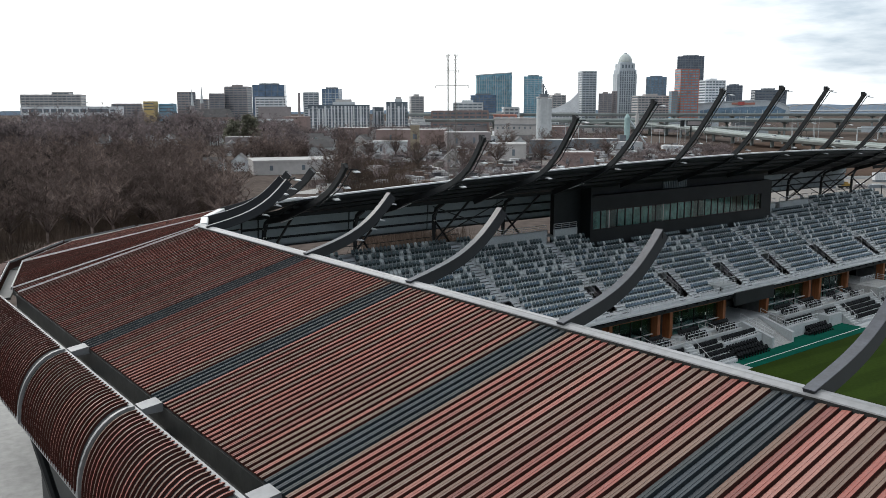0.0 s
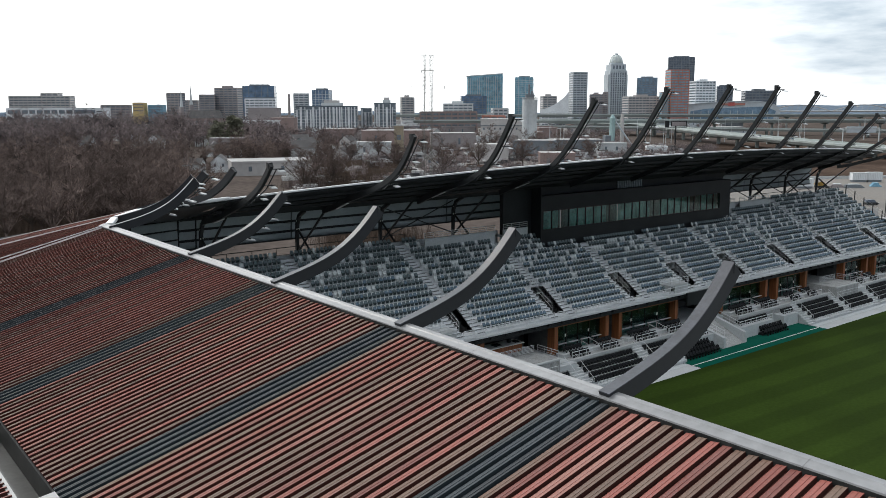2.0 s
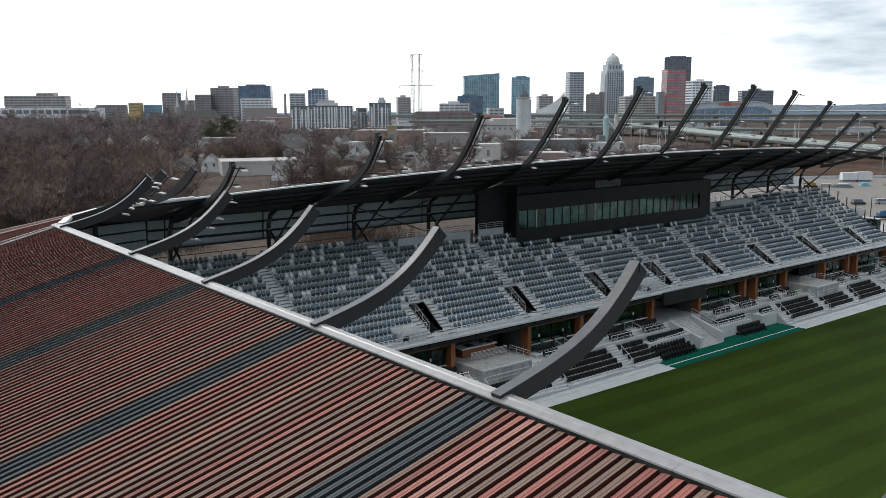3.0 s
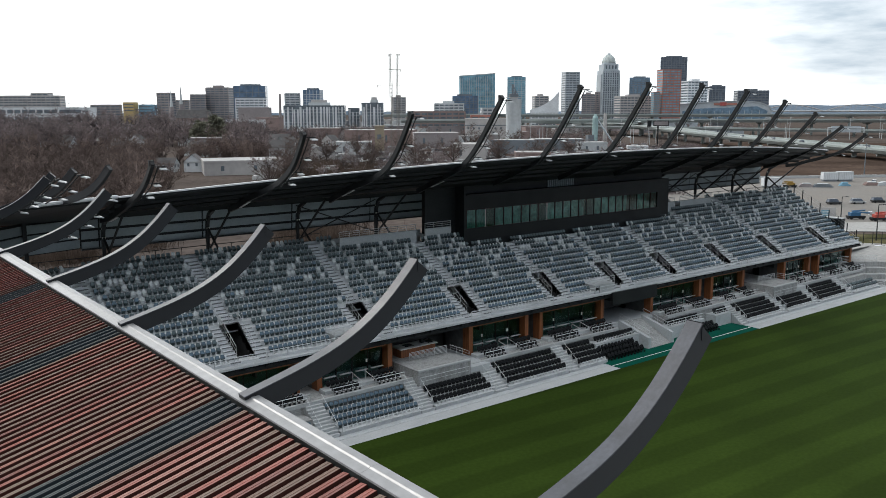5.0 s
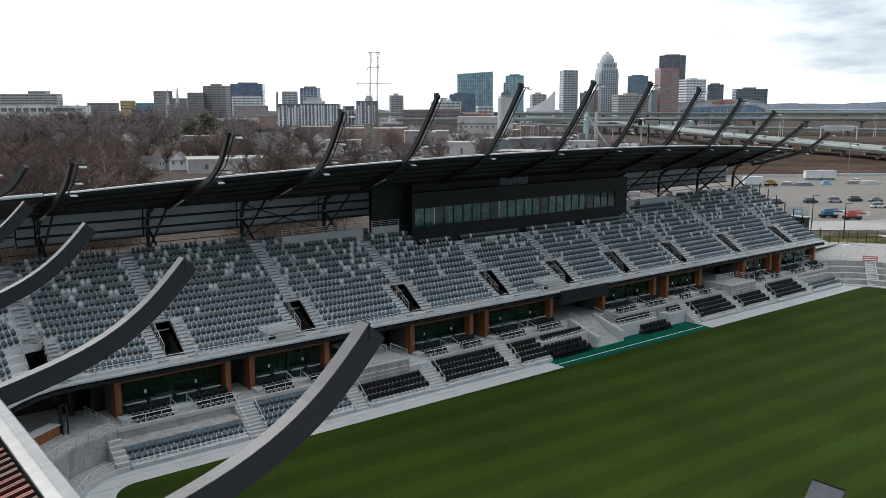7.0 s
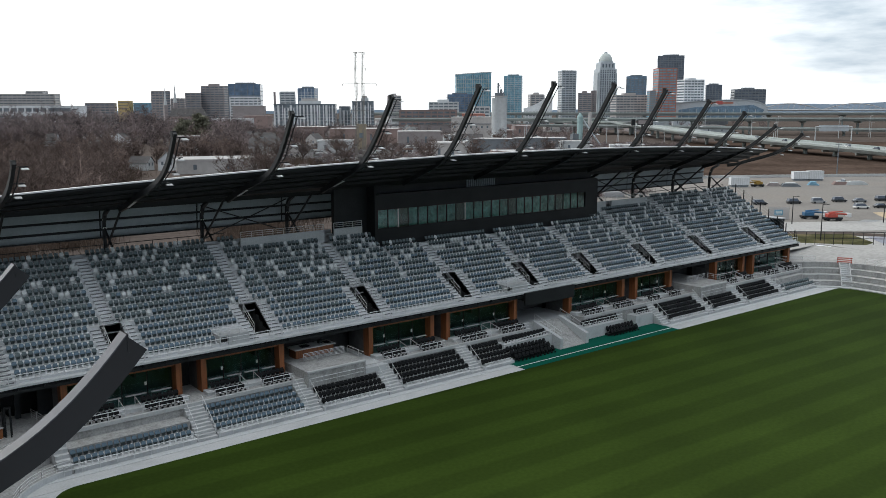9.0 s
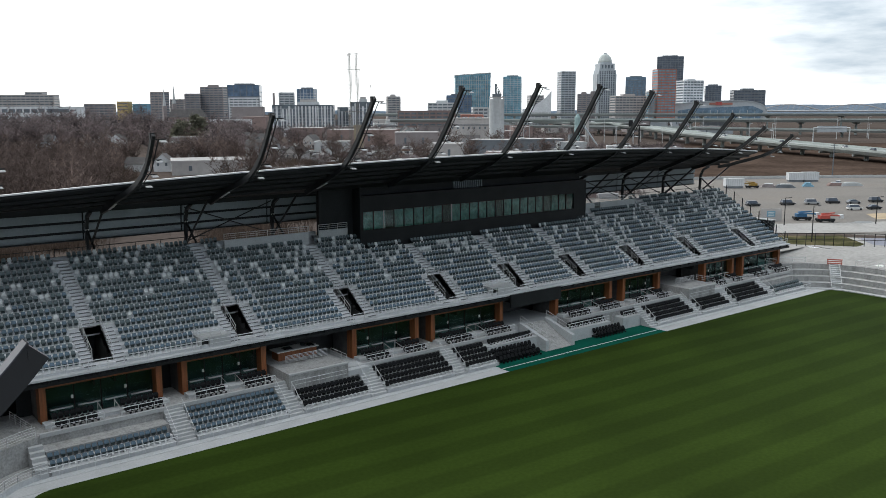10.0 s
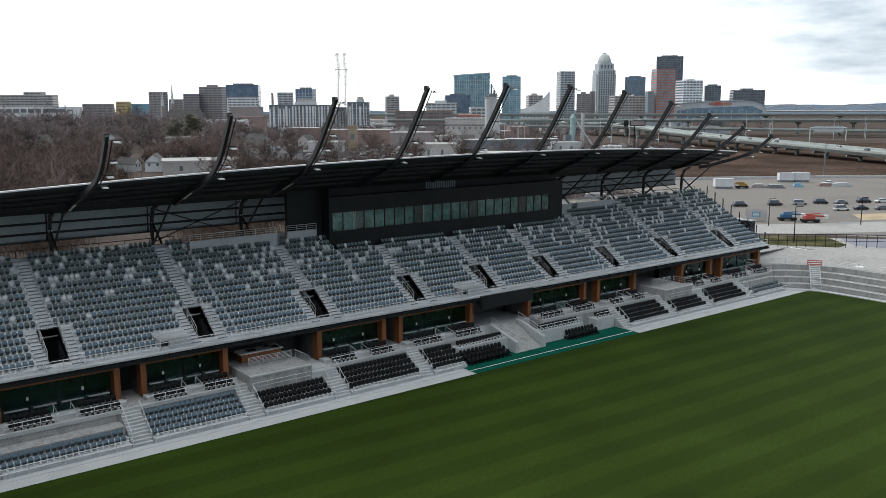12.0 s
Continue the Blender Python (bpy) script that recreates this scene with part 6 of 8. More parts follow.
# the church's nave: brick walls under a steep slate roof
t = thing("church_nave", "dark brick church hall with a steep slate roof", "church", "town buildings", at=(421, 1190, GZ))
m = frame_at(421, 1190, 0)
part("wall", Geo().box(-18, 0, GZ - 0.5, 36, 18, GZ + 15, m), WALL["brick"], t)
part("roof", Geo().add([tuple(m @ Vector(p)) for p in ((-18.6, -0.6, GZ + 14.8), (36.6, -0.6, GZ + 14.8), (36.6, 18.6, GZ + 14.8), (-18.6, 18.6, GZ + 14.8), (-16, 9, GZ + 27), (31, 9, GZ + 27))],
     [(0, 1, 5, 4), (1, 2, 5), (2, 3, 4, 5), (3, 0, 4), (3, 2, 1, 0)]), SHINGLE, t, "dark slate hipped roof")
for i in range(8):
    part("window", Geo().box(-15 + 6.4 * i, -0.12, GZ + 5, -13 + 6.4 * i, 0.05, GZ + 12, m), PANE["dark"], t)
# a long low white hall with arched openings
t, m = shell(252, 640, 34, 16, 17.5, 2, "long low white hall with a row of arches", WALL["white"])
for i in range(8):
    part("arch", Geo().box(-15 + 4 * i, -0.12, GZ + 10.5, -12.8 + 4 * i, 0.05, GZ + 15.5, m), PANE["dark"], t)
shell(283, 655, 22, 16, 19.5, -4, "dark brown brick hall beside the white hall", WALL["brick"])
# domed tower
x, y = 1437, 1240
t = thing("domed_tower", "grey stepped office tower with a pale dome", "tower", "town buildings", at=(x, y, GZ))
m = frame_at(x, y, 8)
part("shaft", Geo().box(-20, 0, GZ, 20, 40, GZ + 113, m), WALL["grey"], t)
part("corner_shaft", Geo().box(-23, 5, GZ, -20.01, 35, GZ + 104, m).box(20.01, 5, GZ, 23, 35, GZ + 104, m), WALL["grey"], t)
part("upper_shaft", Geo().box(-17.5, 3, GZ + 113, 17.5, 37, GZ + 127, m), WALL["grey"], t)
for i in range(4):
    part("crown_window", Geo().box(-13 + 7.4 * i, 2.6, GZ + 116, -9.4 + 7.4 * i, 3.2, GZ + 124, m), PANE["dark"], t)
for i in range(7):
    part("window_strip", Geo().box(-17.9 + 5.3 * i, -0.4, GZ + 5, -15.3 + 5.3 * i, 0.2, GZ + 110, m), PANE["dark"], t)
for i in range(21):
    part("floor_line", Geo().box(-20.2, -0.6, GZ + 3 + 5.2 * i, 20.2, 40, GZ + 4.4 + 5.2 * i, m), WALL["grey"], t)
rings = []
for k in range(9):
    a = math.pi / 2 * k / 8
    rings.append([tuple(m @ Vector((15.5 * max(0.02, math.cos(a)) * math.cos(2 * math.pi * i / 20), 20 + 15.5 * max(0.02, math.cos(a)) * math.sin(2 * math.pi * i / 20), GZ + 129.5 + 19.5 * math.sin(a)))) for i in range(20)])
part("drum", Geo().tube(m @ Vector((0, 20, GZ + 127)), m @ Vector((0, 20, GZ + 130)), 16.3, 20), WALL["grey"], t)
part("dome", Geo().loft(rings), WALL["teal_dome"], t, "pale grey green ribbed dome", smooth=True)
for i in range(10):
    q = 2 * math.pi * i / 10
    part("dome_rib", Geo().loft([[tuple(m @ Vector((r * math.cos(q + dq), 20 + r * math.sin(q + dq), GZ + 129.5 + 19.9 * math.sin(k / 7 * 1.45)))) for r, dq in ((15.9 * math.cos(k / 7 * 1.45), -0.03), (15.9 * math.cos(k / 7 * 1.45), 0.03), (14.0 * math.cos(k / 7 * 1.45), 0.0))] for k in range(8)]), WALL["grey"], t)
part("lantern", Geo().tube(m @ Vector((0, 20, GZ + 148.5)), m @ Vector((0, 20, GZ + 151.5)), 3.4, 8), WALL["grey"], t)

# grain elevator
t = thing("grain_elevator", "weathered pale concrete grain silos with machinery on top", "silo", "town buildings", at=(357, 402, GZ))
m = frame_at(357, 402, 6)
for i in range(2):
    part("silo", Geo().tube(m @ Vector((-2.7 + 5.6 * i, 6, GZ)), m @ Vector((-2.7 + 5.6 * i, 6, GZ + 34.5)), 2.9, 16), WALL["pale"], t, smooth=False)
part("joint_wall", Geo().box(-2.7, 3.6, GZ, 2.9, 8.4, GZ + 35.2, m), WALL["pale"], t)
part("head_deck", Geo().box(-5.6, 3.0, GZ + 35.2, 5.8, 9.0, GZ + 35.9, m), WALL["beige"], t)
part("machine_house", Geo().box(-3.2, 4.2, GZ + 35.9, 3.0, 7.8, GZ + 38.2, m), WALL["dark"], t)
part("leg_tower", Geo().box(-1.4, 5, GZ + 38.2, -0.2, 6.4, GZ + 45.5, m).box(0.6, 5.2, GZ + 38.2, 1.9, 6.2, GZ + 40.6, m), WALL["dark"], t)
part("spout", Geo().tube(m @ Vector((-0.8, 5.6, GZ + 45)), m @ Vector((4.2, 5.6, GZ + 36)), 0.25, 5), WALL["dark"], t)

# pointed white hall
t = thing("pointed_hall", "white hall with a curved sail-like pointed roof", "hall", "town buildings", at=(804.7, 819.2, GZ))
m = frame_at(804.7, 819.2, -8)
part("wall", Geo().box(-21, 0, GZ, 20, 22, GZ + 22, m), WALL["pale"], t)
curve = bezier([(-21, 26), (-3, 30), (10, 38), (20.5, 52)], 12)
part("roof", Geo().loft([[tuple(m @ Vector((u, v, GZ + z))) for u, z in curve] + [tuple(m @ Vector((20.6, v, GZ + 22.01)))] + [tuple(m @ Vector((-20.6, v, GZ + 22.01)))] for v in (2, 18)]), WALL["white"], t)
for i in range(3):
    part("window_band", Geo().box(-18, -0.3, GZ + 3 + 6 * i, 18, 0.2, GZ + 6 + 6 * i, m), PANE["dark"], t)
for i in range(8):
    part("pilaster", Geo().box(-18.5 + 5 * i, -0.5, GZ, -17.5 + 5 * i, 0.1, GZ + 22, m), WALL["white"], t)
# arena
t = thing("arena", "grey blue arena with a rounded glass front and curved roof", "arena", "town buildings", at=(1418, 941, GZ))
m = frame_at(1418, 941, -14)
prof = bezier([(-95, 34), (-60, 38), (0, 42), (60, 46), (92, 44), (100, 30), (97, 14)], 18)
part("roof", Geo().loft([[tuple(m @ Vector((u, v, GZ + z))) for u, z in prof] + [tuple(m @ Vector((96, v, GZ)))] + [tuple(m @ Vector((-95, v, GZ)))] for v in (0, 70)]), WALL["grey"], t)
part("glass_front", Geo().add([tuple(m @ Vector((u, v, GZ + z))) for v in (-1.2, 0.2) for u, z in ((-72, 4), (84, 4), (90, 22), (70, 31), (-40, 27), (-72, 22))],
     [(0, 1, 2, 3, 4, 5), (11, 10, 9, 8, 7, 6), (0, 6, 7, 1), (1, 7, 8, 2), (2, 8, 9, 3), (3, 9, 10, 4), (4, 10, 11, 5), (5, 11, 6, 0)]), PANE["blue"], t)
for i in range(11):
    part("mullion", Geo().box(-66 + 14 * i, -1.7, GZ + 4, -65 + 14 * i, -1.1, GZ + 23, m), WALL["grey"], t)
part("sign", Geo().box(-12, -0.9, GZ + 33.5, 32, -0.1, GZ + 37.5, m), WALL["redbrick"], t, "plain red sign panel")
part("sign_mark", Geo().box(0, -1.3, GZ + 32.5, 12, -0.91, GZ + 39, m), mat("red_sign_panel", (0.45, 0.10, 0.09), 0.6, bump=0.0), t, "plain red sign panel")
part("roof_edge", Geo().loft([[tuple(m @ Vector((u, v, GZ + z + dz))) for v, dz in ((-1.4, -1.0), (0.3, -1.0), (0.3, 0.4), (-1.4, 0.4))] for u, z in prof]), WALL["grey"], t)

# distant hills and bridge
ridge = Geo()
rr = random.Random(3)
crest = []
for i in range(121):
    b = radians(-10 + 110 * i / 120)
    hgt = 58 + 6 * math.sin(i * 0.31) + 4 * math.sin(i * 0.83 + 1) + (-13 if b > radians(56) else -46) + rr.uniform(-1.5, 1.5)
    crest.append((4300 * math.sin(b) - 80, 4300 * math.cos(b) - 70, GZ + hgt))
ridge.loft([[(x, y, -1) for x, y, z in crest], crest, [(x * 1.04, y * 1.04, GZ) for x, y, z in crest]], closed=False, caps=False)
# the haze of distance is mixed into the hills' colour
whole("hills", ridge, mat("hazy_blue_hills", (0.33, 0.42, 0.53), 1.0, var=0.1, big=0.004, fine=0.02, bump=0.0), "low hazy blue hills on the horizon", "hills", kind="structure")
t = thing("truss_bridge", "pale steel truss bridge over the river far off", "bridge", "far bridges", at=(2230, 1050, GZ))
a, b = Vector((2010, 1218, 24)), Vector((2560, 790, 24))
part("deck", Geo().tube(a, b, 2.2, 4), WALL["pale"], t)
for s in range(4):
    p, q = a.lerp(b, s / 4), a.lerp(b, (s + 1) / 4)
    last = p
    for k in range(1, 13):
        u = p.lerp(q, k / 12) + Vector((0, 0, 17 * math.sin(math.pi * k / 12)))
        part("truss_chord", Geo().tube(last, u, 1.1, 4), WALL["beige"], t)
        part("truss_web", Geo().tube(u, p.lerp(q, (k - 0.5) / 12), 0.6, 4), WALL["beige"], t)
        last = u
for k, px in enumerate(((2390, 935), (2420, 912))):
    t = thing("bridge_pylon", "slender pale cable bridge pylon far off", "pylon", "far bridges", at=(*px, GZ))
    part("shaft", Geo().tube((*px, GZ), (*px, GZ + 58), 2.0, 6, 1.2), WALL["pale"], t)


# ---- highways ----
def highway(pts, width, deck, every, name_label):
    t = thing("highway", name_label, "highway", "highways", kind="structure", at=(pts[0][0], pts[0][1], GZ))
    fine = []
    for i in range(len(pts) - 1):
        for k in range(6):
            fine.append(Vector(pts[i]).lerp(Vector(pts[i + 1]), k / 6))
    fine.append(Vector(pts[-1]))
    sm = [fine[0]] + [(fine[max(0, i - 3)] + fine[i] * 2 + fine[min(len(fine) - 1, i + 3)]) / 4 for i in range(1, len(fine) - 1)] + [fine[-1]]
    road, wl_, wr_ = [], [], []
    for i, p in enumerate(sm):
        d = (sm[min(i + 1, len(sm) - 1)] - sm[max(i - 1, 0)]).normalized()
        s = Vector((d.y, -d.x, 0)).normalized() * width / 2
        z = Vector((0, 0, 1))
        road.append([tuple(p - s), tuple(p + s), tuple(p + s * 0.85 - z * deck), tuple(p - s * 0.85 - z * deck)])
        wl_.append([tuple(p - s), tuple(p - s * 0.96), tuple(p - s * 0.96 + z * 1.1), tuple(p - s + z * 1.1)])
        wr_.append([tuple(p + s * 0.96), tuple(p + s), tuple(p + s + z * 1.1), tuple(p + s * 0.96 + z * 1.1)])
    part("deck", Geo().loft(road), ROAD, t)
    part("parapet", Geo().loft(wl_), PARAPET, t)
    part("parapet", Geo().loft(wr_), PARAPET, t)
    for i in range(2, len(sm), every):
        p = sm[i]
        if p.z - deck > GZ + 2:
            part("pier", Geo().tube((p.x, p.y, GZ - 0.5), (p.x, p.y, p.z - deck + 0.1), 1.3, 8), ROAD, t)
            d = (sm[min(i + 1, len(sm) - 1)] - sm[i - 1]).normalized()
            s = Vector((d.y, -d.x, 0)).normalized() * width * 0.4
            part("pier_cap", Geo().tube(p - s - Vector((0, 0, deck + 0.6)), p + s - Vector((0, 0, deck + 0.6)), 0.9, 4), ROAD, t)


highway([(560, 900, 25), (690, 730, 25), (800, 640, 24.5), (1000, 488, 24), (1300, 250, 24)], 22, 2.6, 2, "pale elevated highway on round piers")
highway([(470, 700, 20), (590, 545, 20.5), (720, 420, 20.5), (830, 320, 20), (1000, 160, 20), (1200, -20, 20)], 24, 2.4, 2, "pale elevated highway on round piers")
highway([(640, 660, 17), (655, 560, 16), (585, 450, 15), (490, 330, 13), (440, 250, 12), (412, 195, 11), (366, 112, 10), (310, 30, 9), (240, -80, 8)], 20, 1.8, 2, "curving pale highway ramp on piers")
highway([(520, 640, 15), (590, 520, 14), (690, 380, 12), (800, 230, 10), (900, 60, 9)], 16, 1.8, 3, "pale highway ramp on piers")
whole("embankment_field", Geo().prism([(205, 128), (262, 95), (330, 40), (420, 20), (640, 200), (540, 330), (420, 330)], 4.9, GZ + 0.02), mat("brown_rough_field", (0.072, 0.052, 0.042), 0.95, spec=0.0, var=0.4, big=0.03, fine=0.5), "bare brown field beside the highway", "field", kind="structure")
whole("parking_lot", Geo().prism([(104, 34), (118, 8), (138, -20), (300, -40), (330, 40), (263, 92), (205, 127), (110, 100)], 4.9, GZ + 0.014), ASPHALT_LOT, "worn grey gravel parking lot", "parking lot", kind="structure")
whole("grass_strip", Geo().prism([(90.5, 16.5), (95.0, 24.0), (99.5, 24.0), (111.0, 15.0), (103.0, 6.0), (98.7, 5.5)], 4.95, GZ + 0.024), mat("dull_winter_grass", (0.070, 0.070, 0.036), 0.95, spec=0.0, var=0.4, big=0.25, fine=3, tint=(0.10, 0.085, 0.05)), "dull winter grass strip behind the fence", "grass", kind="structure")
whole("wet_paving", Geo().prism([(103.6, 4.6), (110.0, 11.0), (117.0, 4.6), (134.0, -14.0), (120.0, -20.0), (105.4, -0.8)], 4.95, GZ + 0.03), mat("wet_blue_grey_paving", (0.13, 0.135, 0.18), 0.5, var=0.25, big=0.2, fine=2), "wet blue grey paving behind the fence", "pavement", kind="structure")
whole("lot_road", Geo().prism([(96.0, 27.0), (104.0, 36.5), (115.5, 35.4), (136.0, 22.8), (152.0, 15.5), (170.0, 2.0), (160.0, -8.0), (129.0, 9.5), (113.0, 18.5), (101.5, 26.4)], 4.95, GZ + 0.022), PLAZA, "pale concrete drive beside the lot", "road", kind="structure")
whole("tan_gravel", Geo().prism([(144.5, 23.2), (153.4, 30.2), (163.0, 26.0), (196.0, 8.0), (186.0, -2.0), (151.0, 19.0)], 4.95, GZ + 0.028), mat("tan_gravel", (0.42, 0.34, 0.24), 0.95, spec=0.0, var=0.2, big=0.2, fine=2), "tan gravel island in the lot", "gravel", kind="structure")
whole("lot_puddle", Geo().prism([(133.0, 24.0), (137.5, 24.6), (139.5, 21.6), (135.0, 21.0)], 4.95, GZ + 0.033), mat("dark_wet_patch", (0.07, 0.065, 0.06), 0.3, var=0.2, big=0.4, fine=3), "dark wet patch on the drive", "puddle", kind="structure")
whole("lot_kerb_wall", Geo().add([(a[0], a[1], z) for z in (GZ, GZ + 1.0) for a in ((205, 127.3), (263, 92.5), (330, 41), (205.5, 127.8), (263.5, 93), (330.5, 41.5))],
      [(0, 1, 7, 6), (1, 2, 8, 7), (6, 7, 10, 9), (7, 8, 11, 10), (3, 9, 10, 4), (4, 10, 11, 5)]), CONCRETE_LIGHT, "low pale barrier along the lot", "barrier", kind="structure")

# street light poles
pole_pts = ((116.8, 31.8, 6.5), (135.5, 19.2, 6.5), (97.5, 14.4, 7.5))
for x, y, h in pole_pts:
    t = thing("light_pole", "thin dark light pole in the parking lot", "light pole", "light poles", at=(x, y, GZ))
    part("shaft", Geo().tube((x, y, GZ), (x, y, GZ + h), 0.14, 6, 0.08), BLACK_STEEL, t)
    part("lamp_arm", Geo().tube((x, y, GZ + h), (x + 1.2, y - 0.6, GZ + h), 0.05, 4), BLACK_STEEL, t)
    part("lamp_head", Geo().box(x + 0.8, y - 0.75, GZ + h - 0.05, x + 1.5, y - 0.45, GZ + h + 0.08), BLACK_STEEL, t)
guard_rail("plaza_fence", [(84.5, 18.5, GZ), (90.2, 13.6, GZ), (95.6, 8.8, GZ), (105.2, -0.9, GZ), (130, -26, GZ)], 2.6, 1, 1.9, "tall black picket fence round the plaza", "plaza fence", 0.07, BLACK_STEEL)


rt0 = random.Random(31)


# ---- vehicles ----
def car(x, y, rz, label, color, suv=False, z=GZ + 0.014):
    L, W, H = (4.8, 1.9, 1.75) if suv else (4.6, 1.8, 1.42)
    t = thing("car", label, "car", "parked cars", at=(0, 0, 0))
    paint = mat("car_paint", color, 0.3, 0.1, var=0.05, bump=0.0)
    hood = 0.92
    body = Geo().loft([[(u, -w / 2, z0), (u, w / 2, z0), (u, w / 2 * 1.02, (z0 + z1) / 2), (u, w / 2 * 0.94, z1), (u, -w / 2 * 0.94, z1), (u, -w / 2 * 1.02, (z0 + z1) / 2)]
                       for u, w, z0, z1 in ((-L / 2, W * 0.82, 0.42, 0.72), (-L / 2 + 0.35, W * 0.97, 0.25, hood), (0, W, 0.22, hood + 0.04), (L / 2 - 0.8, W * 0.97, 0.24, hood - 0.05), (L / 2, W * 0.8, 0.42, 0.62))])
    part("body", body, paint, t)
    r0, r1, f0, f1 = (-L / 2 + 0.1, -L / 2 + 0.45, 0.75, 1.35) if suv else (-L / 2 + 0.5, -L / 2 + 1.2, 0.45, 1.2)
    part("cabin", Geo().loft([[(r0, -W * 0.44, hood), (r0, W * 0.44, hood), (f1, W * 0.44, hood), (f1, -W * 0.44, hood)],
                              [(r1, -W * 0.37, H), (r1, W * 0.37, H), (f0, W * 0.37, H), (f0, -W * 0.37, H)]]), PANE["black"], t, "dark car windows")
    part("roof_panel", Geo().box(r1 - 0.05, -W * 0.38, H - 0.02, f0 + 0.05, W * 0.38, H + 0.04), paint, t)
    for sx in (-L / 2 + 0.85, L / 2 - 0.9):
        for sy in (-1, 1):
            part("wheel", Geo().tube((sx, sy * (W / 2 - 0.2), 0.33), (sx, sy * (W / 2 + 0.02), 0.33), 0.33, 10), BLACK_STEEL, t)
    part("headlight", Geo().box(L / 2 - 0.12, -W * 0.38, 0.58, L / 2 - 0.02, -W * 0.2, 0.72), PAINT_WHITE, t)
    part("headlight", Geo().box(L / 2 - 0.12, W * 0.2, 0.58, L / 2 - 0.02, W * 0.38, 0.72), PAINT_WHITE, t)
    t.matrix_basis = Matrix.Translation((x, y, z)) @ Matrix.Rotation(radians(rz), 4, "Z") @ Matrix.Scale(0.88, 4)
    return t


DARKCAR, WHITECAR, SILVER = (0.02, 0.021, 0.024), (0.62, 0.62, 0.61), (0.30, 0.31, 0.32)
car(146.7, 58.7, -30, "black suv parked on the gravel lot", DARKCAR, True)
car(156.8, 54.1, -30, "dark grey suv parked on the gravel lot", (0.035, 0.035, 0.038), True)
car(163.5, 50.5, -35, "silver estate car parked on the gravel lot", SILVER, True)
car(171.0, 48.2, -32, "dark suv parked on the gravel lot", DARKCAR, True)
car(174.5, 44.0, -32, "grey saloon car parked on the gravel lot", (0.15, 0.16, 0.17))
car(159.5, 36.2, -32, "white suv parked on the gravel lot", WHITECAR, True)
car(165.5, 33.8, -30, "dark saloon car parked on the gravel lot", DARKCAR)
car(169.5, 30.0, -34, "grey saloon car parked on the gravel lot", (0.12, 0.12, 0.13))
car(183.5, 41.8, -30, "black pickup parked on the gravel lot", DARKCAR, True)
car(187.5, 38.5, -30, "white saloon car parked on the gravel lot", WHITECAR)
car(232.0, 78.0, 20, "white van like car parked near the trailers", WHITECAR, True)


def lift(x, y, rz, label, color):
    t = thing("boom_lift", label, "construction lift", "construction lifts", at=(0, 0, 0))
    paint = mat("lift_paint", color, 0.5, var=0.2)
    part("chassis", Geo().box(-2.6, -1.1, 0.5, 2.6, 1.1, 1.1), BLACK_STEEL, t)
    part("turret", Geo().box(-1.9, -1.0, 1.1, 1.1, 1.0, 2.1), paint, t)
    part("boom", Geo().tube((-1.2, 0, 2.3), (4.4, 0, 1.9), 0.28, 6), paint, t)
    part("boom", Geo().tube((-1.2, 0.3, 2.5), (3.0, 0.3, 2.75), 0.2, 6), paint, t)
    part("basket", Geo().box(4.2, -0.9, 1.2, 5.2, 0.9, 2.3), GALV, t)
    for sx in (-1.8, 1.8):
        for sy in (-1, 1):
            part("wheel", Geo().tube((sx, sy * 0.9, 0.5), (sx, sy * 1.3, 0.5), 0.5, 10), BLACK_STEEL, t)
    t.matrix_basis = Matrix.Translation((x, y, GZ + 0.014)) @ Matrix.Rotation(radians(rz), 4, "Z") @ Matrix.Scale(0.8, 4)


lift(128.6, 34.0, -38, "blue boom lift parked on the gravel lot", (0.03, 0.12, 0.24))
lift(129.6, 28.6, -38, "red boom lift parked on the gravel lot", (0.42, 0.07, 0.05))
lift(196, 90, 150, "yellow loader parked by the white trailer", (0.32, 0.20, 0.04))


def trailer(x, y, L, W, H, rz, label):
    t = thing("site_trailer", label, "trailer", "site trailers", at=(0, 0, 0))
    part("body", Geo().box(-L / 2, -W / 2, 0.7, L / 2, W / 2, H), WALL["white"], t)
    part("skirt", Geo().box(-L / 2 + 0.3, -W / 2 + 0.15, 0, L / 2 - 0.3, W / 2 - 0.15, 0.7), WALL["dark"], t)
    for k in range(9):
        part("panel_rib", Geo().box(-L / 2 + 0.1 + k * (L - 0.3) / 8, -W / 2 - 0.06, 0.75, -L / 2 + 0.22 + k * (L - 0.3) / 8, -W / 2, H - 0.08), WALL["pale"], t)
    part("roof_edge", Geo().box(-L / 2 - 0.05, -W / 2 - 0.08, H, L / 2 + 0.05, W / 2 + 0.05, H + 0.1), WALL["pale"], t)
    t.matrix_basis = Matrix.Translation((x, y, GZ + 0.014)) @ Matrix.Rotation(radians(rz), 4, "Z")


trailer(231.5, 94.5, 5.6, 2.6, 3.3, -38, "white storage container at the edge of the lot")
trailer(236.0, 91.0, 5.6, 2.6, 3.5, -38, "white storage container at the edge of the lot")
trailer(191, 94, 6.4, 2.6, 3.3, -38, "white box trailer at the edge of the lot")
